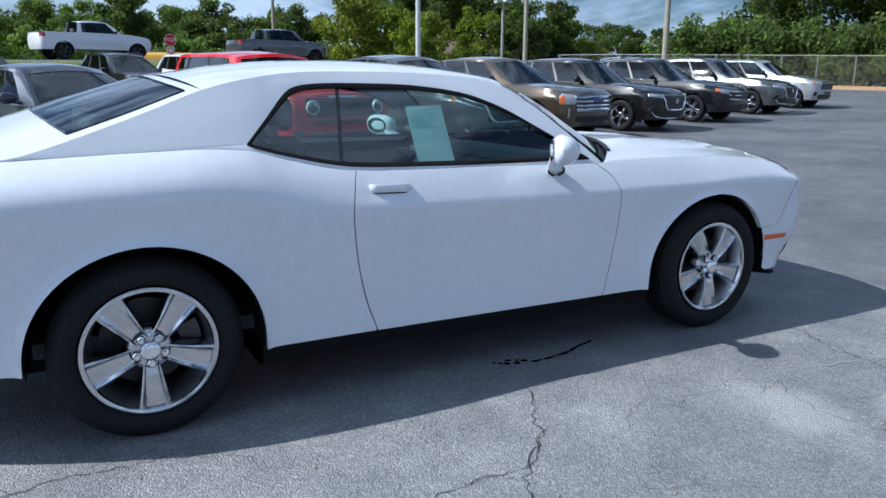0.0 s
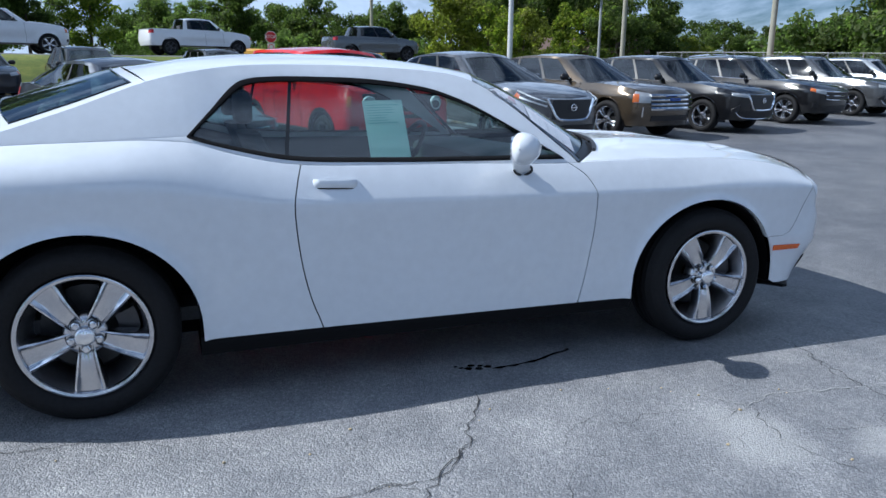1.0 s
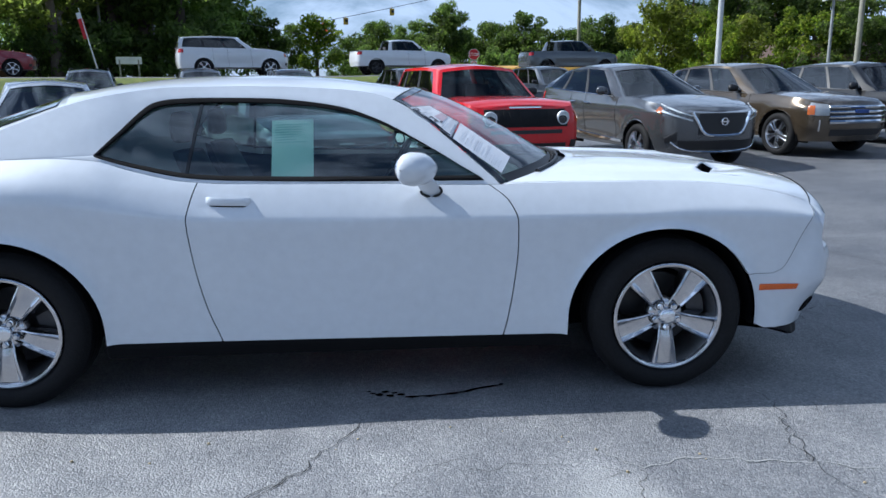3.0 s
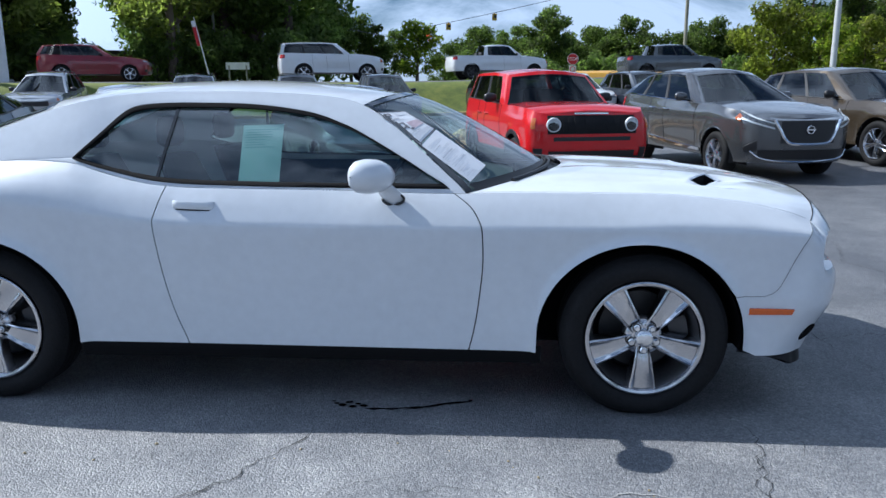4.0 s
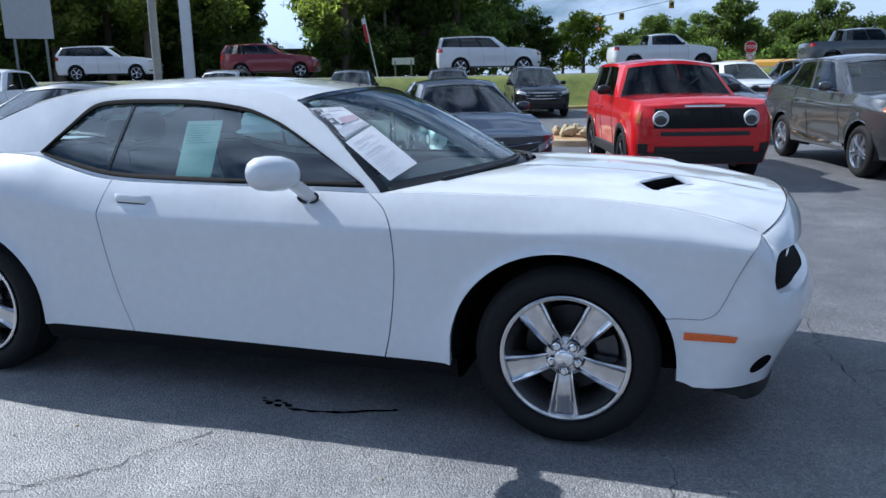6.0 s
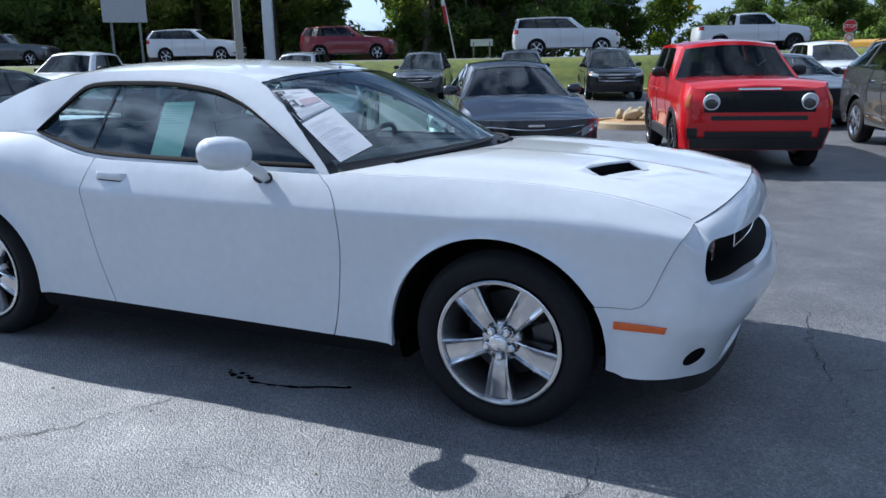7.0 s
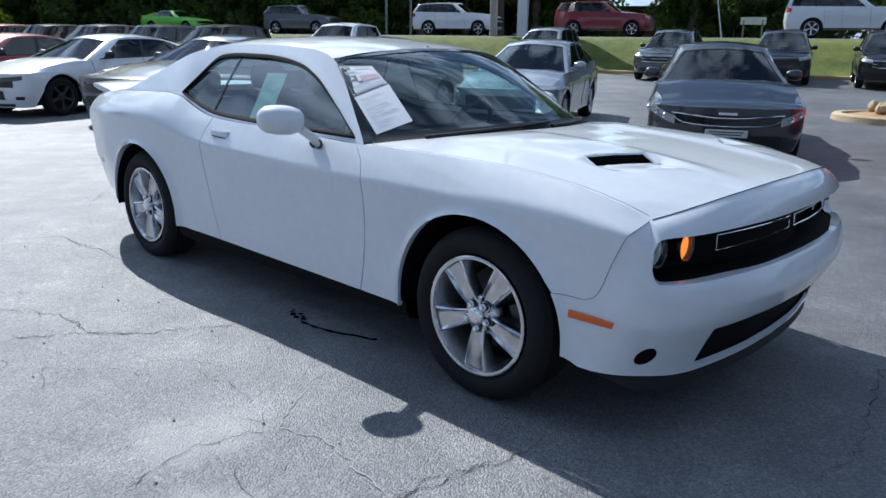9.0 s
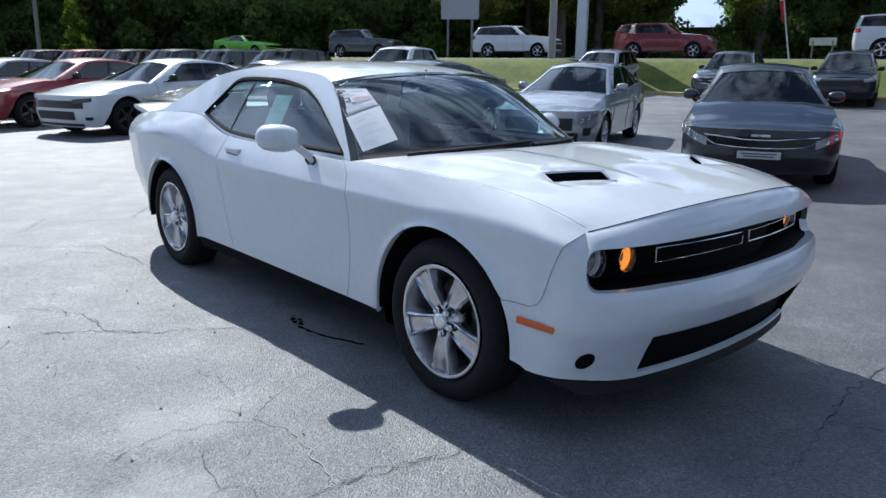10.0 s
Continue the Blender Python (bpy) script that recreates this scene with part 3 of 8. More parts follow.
    # tail lamps and plate recess
    zt = top(sh.Lr + .1)
    for sgn in (1, -1):
        part("tail_lamp", patch(sh, sgn * 42, sgn * 84, zt - .22, zt - .04, -1).mesh("tail_lamp", RED_LENS, sharp=30), car)
    add_wheels(car, sh.WB, W - .005, sh.R, sh.R - (.10 if sh.R < .36 else .12), .225, wheel[0], wheel[1])
    if papers:
        a = [sh.side(u, v, .002) for u, v in ((.60, .15), (.60, .75), (.74, .75), (.74, .15))]
        part("window_paper", mesh_of("window_paper", a + [p + Vector((0, .004, 0)) for p in a], [(0, 1, 2, 3), (7, 6, 5, 4), (0, 4, 5, 1), (1, 5, 6, 2), (2, 6, 7, 3), (3, 7, 4, 0)], PAPER, False), car)
    return car


LAMP_IN = simple("lamp_bowl", (0.34, 0.36, 0.38), rough=0.22, metal=0.35, coat=1.0)
LAMP_PALE = simple("pale_lamp_bowl", (0.78, 0.80, 0.82), rough=0.35, metal=0.1)
LAMP_DARK = simple("dark_lamp_bowl", (0.05, 0.05, 0.055), rough=0.2, metal=0.3, coat=1.0)


def faces(car, sh, face, lamps, mat, trim, lamp_mat=None):
    """Grille, lamps and lower intake of the nose."""
    h = sh.hood[1]
    low = sh.sill
    lm = lamp_mat or LAMP_IN
    def P(name, *a, mat_=BLACK_TRIM, label="", **k):
        return part(name, patch(sh, *a, 1, **k).mesh(name, mat_, sharp=30), car, label)
    def bar(name, pts, r, mat_, off=.012):
        line = [sh.at_end(t, z, 1, off) for t, z in pts]
        return part(name, Sheet().tube([tuple(p) for p in smooth_line(line, 24)], r, 7).mesh(name, mat_), car)
    if face == "square":
        # upright face with round lamps and slots between them
        P("grille", -32, 32, h - .30, h - .045, mat_=RUBBER, off=.012, n=16)
        for k in range(7):
            t = -13.5 + 4.5 * k
            P("grille_slot", t - 1.1, t + 1.1, h - .27, h - .07, mat_=RUBBER, off=.018, n=2)
        for sg in (-1, 1):
            c, nv = sh.at_end(sg * 24.5, h - .172, 1, .014), sh.normal(sg * 24.5, 1)
            tv = Vector((-nv.y, nv.x, 0))
            ring = lambda r, d: [c + tv * (r * math.cos(a)) + Vector((0, 0, r * math.sin(a))) + nv * d for a in np.linspace(0, 2 * math.pi, 25)[:-1]]
            lampo = part("headlamp", Sheet().grid([ring(.102, -.02), ring(.102, .012), ring(.092, .02), ring(.085, .0), ring(.04, -.02)], close=True).fan(ring(.04, -.02), c - nv * .03).mesh("headlamp", LAMP_PALE, sharp=30), car)
            part("lens", Sheet().grid([ring(.086, .012), ring(.05, .024)], close=True).fan(ring(.05, .024), c + nv * .028).mesh("lens", GLASS_LAMP), lampo)
            P("indicator", sg * 55, sg * 66, h - .23, h - .08, mat_=AMBER, off=.010, n=4)
            P("fog_lamp", sg * 40, sg * 58, low + .10, low + .24, off=.012)
        P("air_intake", -24, 24, h - .40, h - .345, n=8)
        P("badge", -5, 5, h - .030, h - .004, mat_=CHROME, off=.016, n=4)
        P("bumper", -52, 52, low - .03, low + .12, off=.03, n=16)
        P("lower_grille", -30, 30, low + .02, low + .20, off=.02, n=12)
        return
    z1 = h - .02
    if lamps == "wide":
        for sg in (-1, 1):
            P("headlamp", sg * 30, sg * 66, (z1 - .13, z1 - .06), (z1 - .03, z1 + .03), mat_=lm, off=.010)
            P("indicator", sg * 57, sg * 68, (z1 - .075, z1 - .05), (z1 + .005, z1 + .03), mat_=AMBER, off=.014, n=4)
    elif lamps == "tall":
        for sg in (-1, 1):
            P("headlamp", sg * 34, sg * 64, z1 - .20, (z1 - .01, z1 + .02), mat_=lm, off=.010)
            P("indicator", sg * 56, sg * 66, z1 - .19, z1 - .03, mat_=AMBER, off=.014, n=4)
    elif lamps == "swept":
        for sg in (-1, 1):
            lamp = P("headlamp", sg * 31, sg * 76, (z1 - .17, z1 - .02), (z1 - .075, z1 + .085), mat_=lm, off=.010, n=14)
            part("lens", patch(sh, sg * 31, sg * 76, (z1 - .165, z1 - .015), (z1 - .08, z1 + .08), 1, .018, 14).mesh("lens", GLASS_LAMP, sharp=30), lamp)
            for t in (42, 54):
                c = sh.at_end(sg * t, z1 - .085 + (t - 42) * .004, 1, .012)
                part("reflector", Sheet().grid([[(c.x + d, c.y + r * math.cos(a), c.z + r * math.sin(a)) for a in np.linspace(0, 6.283, 15)[:-1]] for r, d in ((.034, .0), (.030, .008), (.012, -.004))], close=True).mesh("reflector", CHROME), lamp)
    elif lamps == "boomerang":
        for sg in (-1, 1):
            lamp = P("headlamp", sg * 26, sg * 74, (z1 - .15, z1 + .02), (z1 - .055, z1 + .12), mat_=LAMP_DARK, off=.008, n=14)
            for a, b, o in (((z1 - .150, z1 + .015), (z1 - .128, z1 + .045), .014), ((z1 - .075, z1 + .095), (z1 - .060, z1 + .115), .014)):
                part("light_bar", patch(sh, sg * 27, sg * 73, a, b, 1, o, 14).mesh("light_bar", LAMP_PALE, sharp=30), lamp)
            part("lens", patch(sh, sg * 26, sg * 74, (z1 - .15, z1 + .02), (z1 - .055, z1 + .12), 1, .020, 14).mesh("lens", GLASS_LAMP, sharp=30), lamp)
            P("indicator", sg * 66, sg * 73, (z1 - .05, z1 + .0), (z1 + .03, z1 + .07), mat_=AMBER, off=.016, n=4)
    elif lamps == "slim":
        for sg in (-1, 1):
            P("headlamp", sg * 24, sg * 62, (z1 - .10, z1 - .06), (z1 - .02, z1 + .01), mat_=lm, off=.010)
    if face == "bars":
        P("grille", -33, 33, z1 - .34, z1 - .02, off=.008, n=14)
        for k in range(4):
            zz = z1 - .055 - k * .085
            bar("grille_bar", [(-34, zz), (-16, zz), (0, zz), (16, zz), (34, zz)], .026 if k < 3 else .04, CHROME, .016)
        P("badge", -4, 4, z1 - .16, z1 - .10, mat_=simple("blue_badge", (0.02, .06, .25), .2), off=.05, n=6)
        P("lower_grille", -30, 30, low + .06, low + .17, off=.01, n=12)
        for sg in (-1, 1):
            P("side_vent", sg * 46, sg * 48, low + .14, low + .34, mat_=CHROME, off=.008, n=3)
    elif face == "vee":
        P("grille", -20, 20, z1 - .36, z1 - .03, mat_=BLACK_TRIM, off=.008, n=10)
        bar("grille_frame", [(-27, z1 - .02), (-22, z1 - .15), (-16, z1 - .31), (-8, z1 - .37), (8, z1 - .37), (16, z1 - .31), (22, z1 - .15), (27, z1 - .02)], .026, CHROME)
        c = sh.at_end(0, z1 - .16, 1, .03)
        ring = [(c.x, c.y + .055 * math.cos(a), c.z + .055 * math.sin(a)) for a in np.linspace(0, 2 * math.pi, 21)]
        part("badge", Sheet().tube(ring, .010, 6, False).box(c, (.012, .15, .02)).mesh("badge", CHROME), car)
        P("lower_grille", -42, 42, low + .02, low + .16, off=.012, n=14)
        bar("bumper_trim", [(-52, low + .14), (-34, low + .02), (0, low - .02), (34, low + .02), (52, low + .14)], .014, CHROME)
        for sg in (-1, 1):
            P("fog_lamp", sg * 44, sg * 60, low + .14, (low + .30, low + .20), off=.01)
    elif face == "tiger":
        P("grille", -31, 31, z1 - .16, z1 - .045, mat_=GLOSS_BLACK, off=.008, n=14)
        bar("grille_frame", [(-34, z1 - .035), (-18, z1 - .05), (-5, z1 - .075), (0, z1 - .08), (5, z1 - .075), (18, z1 - .05), (34, z1 - .035)], .008, CHROME)
        bar("grille_frame", [(-33, z1 - .08), (-20, z1 - .15), (0, z1 - .175), (20, z1 - .15), (33, z1 - .08)], .006, CHROME)
        P("badge", -2.2, 2.2, z1 - .040, z1 - .012, mat_=CHROME, off=.016, n=6)
        P("lower_grille", -34, 34, low + .02, low + .16, off=.01, n=14)
        P("plate", -9, 9, z1 - .31, z1 - .19, mat_=BLACK_TRIM, off=.02, n=6)
        P("plate_face", -7.6, 7.6, z1 - .30, z1 - .21, mat_=simple("grey_plate", (.55, .56, .58), .4), off=.026, n=6)
        for k in range(2):
            P("plate_bar", -5.5 + k, 5.5 - k, z1 - .245 - .03 * k, z1 - .232 - .03 * k, mat_=INK, off=.03, n=4)
    elif face == "muscle":
        P("grille", -44, 44, (z1 - .19, z1 - .19), z1 - .05, mat_=GLOSS_BLACK, off=.008, n=16)
        P("lower_grille", -25, 25, low + .10, z1 - .25, off=.008, n=14)
        P("lip", -40, 40, low - .02, low + .03, off=.012, n=14)
        bar("grille_bar", [(-40, z1 - .12), (0, z1 - .12), (40, z1 - .12)], .010, BLACK_TRIM)
        for sg in (-1, 1):
            P("fog_lamp", sg * 46, sg * 62, low + .10, low + .16, off=.01)
    else:
        P("grille", -30, 30, z1 - .24, z1 - .05, mat_=BLACK_TRIM, off=.008, n=12)
        if face == "chrome":
            bar("grille_frame", [(-31, z1 - .05), (-10, z1 - .06), (10, z1 - .06), (31, z1 - .05)], .016, CHROME)
            bar("grille_frame", [(-29, z1 - .24), (-10, z1 - .26), (10, z1 - .26), (29, z1 - .24)], .014, CHROME)
            bar("grille_bar", [(-30, z1 - .15), (0, z1 - .16), (30, z1 - .15)], .012, CHROME)
        P("lower_grille", -38, 38, low + .0, low + .14, off=.012, n=14)
        for sg in (-1, 1):
            P("fog_lamp", sg * 46, sg * 60, low + .10, low + .22, off=.01)
    P("number_plate_base", -8, 8, low + .16, low + .24, mat_=BLACK_TRIM, off=.014, n=5) if face in ("plain",) else None


# ---- ground ----
ROW = radians(19.0)
E1, E2 = Vector((math.cos(ROW), math.sin(ROW), 0)), Vector((-math.sin(ROW), math.cos(ROW), 0))
KERB, BANK_TOP = 27.0, 30.3
rise_q = pch([(-200, 0), (1.5, 0), (6, .07), (27, .5), (27.3, .52), (30.3, 1.95), (33, 2.05), (60, 2.2), (3000, 2.6)])
flat_q = pch([(-200, 0), (1.5, 0), (6, .07), (27, .5), (60, .9), (3000, 2.6)])
rise_p = pch([(-300, 0), (7, 0), (12, .07), (50, .80), (3000, 1.2)])
fade_p = pch([(-400, 1), (22, 1), (30, 0), (400, 0)])


def height(p, q):
    k = fade_p(p)
    return rise_q(q) * k + flat_q(q) * (1 - k) + rise_p(p) * max(0, min(1, 1 - (q - 30) / 60))


def at(p, q, up=0.0):
    v = E1 * p + E2 * q
    return Vector((v.x, v.y, height(p, q) + up))


def noisy(n, l, vec, scale, detail=6, rough=.6):
    t = n.new("ShaderNodeTexNoise")
    t.inputs["Scale"].default_value, t.inputs["Detail"].default_value, t.inputs["Roughness"].default_value = scale, detail, rough
    l.new(vec, t.inputs["Vector"])
    return t.outputs["Fac"]


def ramp(n, l, fac, stops):
    r = n.new("ShaderNodeValToRGB")
    while len(r.color_ramp.elements) < len(stops):
        r.color_ramp.elements.new(0.5)
    for e, (p, c) in zip(r.color_ramp.elements, stops):
        e.position, e.color = p, (*c, 1) if len(c) == 3 else c
    l.new(fac, r.inputs["Fac"])
    return r.outputs["Color"]


def blend(n, l, a, b, fac, kind="MIX"):
    m = n.new("ShaderNodeMix")
    m.data_type, m.blend_type = "RGBA", kind
    for s, v in (("A", a), ("B", b), ("Factor", fac)):
        if isinstance(v, (int, float)):
            m.inputs[s].default_value = v
        elif isinstance(v, tuple):
            m.inputs[s].default_value = (*v, 1)
        else:
            l.new(v, m.inputs[s])
    return m.outputs["Result"]


def asphalt():
    """Aged asphalt: pale worn stones in a dark binder, with broad darker and bleached patches."""
    m, n, l, b = material("asphalt")
    co = n.new("ShaderNodeTexCoord").outputs["Object"]
    vor = n.new("ShaderNodeTexVoronoi")
    vor.inputs["Scale"].default_value = 135
    l.new(co, vor.inputs["Vector"])
    stones = ramp(n, l, vor.outputs["Color"], [(0.12, (.162, .166, .176)), (.50, (.222, .226, .236)), (.92, (.338, .338, .340))])
    binder = ramp(n, l, vor.outputs["Distance"], [(.25, (1, 1, 1)), (.75, (.78, .78, .79))])
    c = blend(n, l, stones, binder, 1.0, "MULTIPLY")
    broad = ramp(n, l, noisy(n, l, co, .35, 4), [(.35, (.78, .79, .82)), (.65, (1.18, 1.17, 1.15))])
    c = blend(n, l, c, broad, 1.0, "MULTIPLY")
    mid = ramp(n, l, noisy(n, l, co, 2.3, 8, .7), [(.36, (.78, .79, .81)), (.55, (1.03, 1.03, 1.03)), (.70, (1.38, 1.37, 1.34))])
    c = blend(n, l, c, mid, 1.0, "MULTIPLY")
    clump = ramp(n, l, noisy(n, l, co, 38, 3, .6), [(.36, (.88, .88, .89)), (.64, (1.12, 1.12, 1.11))])
    c = blend(n, l, c, clump, 1.0, "MULTIPLY")
    # darker asphalt past the coupe's nose; shade and weak glare put into the colour
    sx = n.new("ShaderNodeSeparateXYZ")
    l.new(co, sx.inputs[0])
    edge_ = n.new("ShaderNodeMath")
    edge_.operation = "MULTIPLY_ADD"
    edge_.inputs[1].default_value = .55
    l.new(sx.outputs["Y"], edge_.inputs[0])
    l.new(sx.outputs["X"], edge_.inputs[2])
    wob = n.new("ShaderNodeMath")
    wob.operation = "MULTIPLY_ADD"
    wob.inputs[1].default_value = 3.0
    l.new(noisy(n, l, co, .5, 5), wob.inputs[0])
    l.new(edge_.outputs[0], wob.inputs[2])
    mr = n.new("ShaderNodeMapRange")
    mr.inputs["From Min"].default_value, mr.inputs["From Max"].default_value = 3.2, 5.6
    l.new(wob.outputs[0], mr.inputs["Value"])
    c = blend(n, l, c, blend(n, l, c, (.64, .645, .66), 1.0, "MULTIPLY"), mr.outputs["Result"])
    # bleached spots on the lot
    for x, y, r in ((2.45, -1.9, .34), (3.0, -2.2, .35), (.6, -2.3, .3)):
        mp = n.new("ShaderNodeMapping")
        mp.inputs["Location"].default_value = (-x / r, -y / r, 0)
        mp.inputs["Scale"].default_value = (1 / r, 1 / r, 0)
        wv = n.new("ShaderNodeVectorMath")
        wv.operation = "ADD"
        nz = n.new("ShaderNodeTexNoise")
        nz.inputs["Scale"].default_value, nz.inputs["Detail"].default_value = 5, 6
        l.new(co, nz.inputs["Vector"])
        l.new(co, mp.inputs["Vector"])
        l.new(mp.outputs["Vector"], wv.inputs[0])
        l.new(nz.outputs["Color"], wv.inputs[1])
        ln = n.new("ShaderNodeVectorMath")
        ln.operation = "DISTANCE"
        l.new(wv.outputs["Vector"], ln.inputs[0])
        ln.inputs[1].default_value = (.5, .5, .5)
        f = ramp(n, l, ln.outputs["Value"], [(.42, (.55, .55, .55)), (.78, (0, 0, 0))])
        c = blend(n, l, c, (.37, .37, .365), f)
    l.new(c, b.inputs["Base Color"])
    b.inputs["Roughness"].default_value = .52
    b.inputs["Specular IOR Level"].default_value = .45
    bp = n.new("ShaderNodeBump")
    bp.inputs["Strength"].default_value, bp.inputs["Distance"].default_value = .7, .006
    l.new(vor.outputs["Distance"], bp.inputs["Height"])
    bp.invert = True
    l.new(bp.outputs["Normal"], b.inputs["Normal"])
    return m


def grassland():
    m, n, l, b = material("grass_ground")
    co = n.new("ShaderNodeTexCoord").outputs["Object"]
    c = ramp(n, l, noisy(n, l, co, 1.2, 8, .7), [(.3, (.06, .085, .014)), (.5, (.115, .145, .022)), (.7, (.19, .20, .036))])
    c = blend(n, l, c, ramp(n, l, noisy(n, l, co, 30, 4), [(.3, (.6, .6, .6)), (.7, (1.3, 1.3, 1.2))]), 1.0, "MULTIPLY")
    l.new(c, b.inputs["Base Color"])
    b.inputs["Roughness"].default_value = .9
    return m


ASPHALT, GRASS = asphalt(), grassland()
ROAD_MAT = simple("road_asphalt", (.10, .10, .105), rough=.85, vary=.25, scale=1.5, bump=.3)
CONCRETE = simple("concrete", (.42, .40, .36), rough=.85, vary=.2, scale=3, bump=.3)
MULCH = simple("clay_mulch", (.36, .22, .11), rough=.95, vary=.35, scale=5, bump=.6)


def strip(name, ps, qs, mat, label, category, up=0.0):
    s = Sheet().grid([[at(p, q, up) for p in ps] for q in qs])
    return tagged(new(name, s.mesh(name, mat, sharp=60)), label, category, kind="structure")


far_p = [-2500, -900, -400, -200, -110] + list(np.linspace(-80, 80, 41)) + [110, 200, 400, 900, 2500]
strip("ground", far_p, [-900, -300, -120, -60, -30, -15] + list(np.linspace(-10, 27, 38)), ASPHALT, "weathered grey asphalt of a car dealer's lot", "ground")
strip("grass_bank", far_p, list(np.linspace(27, 30.6, 10)), GRASS, "mown grass bank rising behind the lot", "grass bank")
strip("road", far_p, list(np.linspace(30.6, 41, 12)), ROAD_MAT, "asphalt strip on top of the bank", "road")
strip("far_ground", far_p, [41, 43, 46, 50, 60, 80, 120, 200, 400, 900, 2500], GRASS, "rough grass beyond the road running to the horizon", "ground")
kerb = Sheet()
ps = np.linspace(-70, 20, 91)
kerb.grid([[at(p, q, z) for p in ps] for q, z in ((26.82, -.02), (26.84, .10), (26.88, .13), (27.02, .13), (27.05, .0))])
tagged(new("kerb", kerb.mesh("kerb", simple("ochre_kerb", (.45, .33, .14), rough=.85, vary=.25, scale=4), sharp=50)), "worn ochre-painted concrete kerb at the foot of the bank", "kerb", kind="structure")

# ---- parked vehicles: kinds ----
C = lambda n, c, m=0.0, r=.35: paint(n, c, m, r)
RED, GUN, BRONZE, BLACKP = C("red_paint", (.55, .008, .012)), C("gunmetal_paint", (.105, .108, .113), .6), C("bronze_paint", (.092, .070, .046), .6), C("black_paint", (.006, .006, .007))
SILVER, NAVY, MAROON, GREY = C("silver_paint", (.42, .44, .46), .5), C("navy_grey_paint", (.025, .03, .042), .3), C("maroon_paint", (.20, .010, .020), .2), C("grey_paint", (.10, .11, .12), .5)
LIME, DARKRED, BLUEBLACK = C("lime_paint", (.20, .62, .03)), C("dark_red_paint", (.22, .02, .025), .2), C("blue_black_paint", (.012, .018, .03), .2)
WHITE_CAR = C("white_car_paint", (.72, .74, .76))


def sedan(**k):
    d = dict(WB=2.8, fo=.98, ro=1.05, W=.92, R=.335, sill=.24, crease=.72, belt=(.93, .98), hood=(.94, .70), cowl=2.15, ws=1.35, roof=1.46, re=.05, tail=-.55, deck=1.05, rr=.66, fa=.75, tum=.08)
    return Shell(**{**d, **k})


def suv(**k):
    d = dict(WB=2.75, fo=.93, ro=.98, W=.94, R=.365, sill=.33, crease=.84, belt=(1.06, 1.14), hood=(1.06, .90), cowl=2.0, ws=1.25, roof=1.68, re=-.62, tail=-.88, rr=.69, fa=.62)
    return Shell(**{**d, **k})


def pickup(**k):
    d = dict(WB=3.7, fo=.98, ro=1.13, W=.99, R=.40, sill=.50, crease=.95, belt=(1.28, 1.30), hood=(1.28, 1.10), cowl=3.0, ws=2.35, roof=1.93, re=.85, tail=.72, deck=1.30, rr=.72, fa=.5, pickup=True, arch=.085)
    return Shell(**{**d, **k})


def park(p, q, heading, sh, along=None):
    """Pose of a vehicle with the middle of its nose over (p, q)."""
    a = at(p, q)
    h = radians(heading)
    d = Vector((math.cos(h), math.sin(h), 0))
    o = a - d * sh.Lf
    pp, qq = o.dot(E1), o.dot(E2)
    mid = a - d * (sh.Lf - sh.Lr) * .5
    dz = (height(a.dot(E1), a.dot(E2)) - height(pp, qq)) / sh.Lf
    return pose(o.x, o.y, height(pp, qq), 0, -math.degrees(math.atan(dz)), heading)


def pq(x, y):
    v = Vector((x, y, 0))
    return v.dot(E1), v.dot(E2)


# the row that faces the lot
k_ = sedan()
vehicle("sedan_car", "dark blue-grey sedan with a slim chrome-edged grille", "car", NAVY, park(*pq(1.12, 5.64), -63, k_), k_, ("thin", ALLOY), (.13, .93), (.5,), "tiger", "row of parked cars", "swept", CHROME)
k_ = suv(WB=2.57, fo=.85, ro=.80, W=.925, R=.35, sill=.34, crease=.88, belt=(1.15, 1.21), hood=(1.15, 1.08), cowl=1.90, ws=1.42, roof=1.71, re=-.62, tail=-.72, rr=.77, fa=.34, fn=3.8, tum=.05, fall=.02, kick=.0)
vehicle("small_suv", "bright red boxy small SUV with round headlamps", "car", RED, park(*pq(3.68, 6.72), -74.5, k_), k_, ("star", ALLOY_DARK), (.10, .93), (.42, .76), "square", "row of parked cars", cladding=True)
k_ = suv(WB=2.82, fo=.98, ro=1.08, W=.955, crease=.92, belt=(1.13, 1.24), hood=(1.14, .97), cowl=2.22, ws=1.28, roof=1.72, re=-.60, tail=-.98, fa=.78, fn=2.7, fall=.13, rr=.66)
vehicle("crossover_car", "metallic grey crossover with a chrome vee grille", "car", GUN, park(*pq(6.92, 7.40), -76, k_), k_, ("star", ALLOY), (.11, .90), (.40, .70), "vee", "row of parked cars", "boomerang", CHROME, strip_=True)
k_ = suv(WB=2.82, fo=.93, ro=.95, W=.965, R=.39, hood=(1.10, .97), crease=.86, belt=(1.09, 1.18), roof=1.70, fa=.62, fn=2.9, cowl=2.15, ws=1.25, fall=.10)
vehicle("crossover_car", "bronze-grey crossover with wide chrome grille bars", "car", BRONZE, park(*pq(10.0, 8.73), -73, k_), k_, ("five", ALLOY), (.11, .92), (.40, .72), "bars", "row of parked cars", "tall")
k_ = suv()
vehicle("crossover_car", "black crossover with split-spoke alloy wheels", "car", BLACKP, park(*pq(12.95, 9.45), -72, k_), k_, ("split", ALLOY), (.11, .92), (.40, .72), "vee", "row of parked cars", "slim", rails=False)
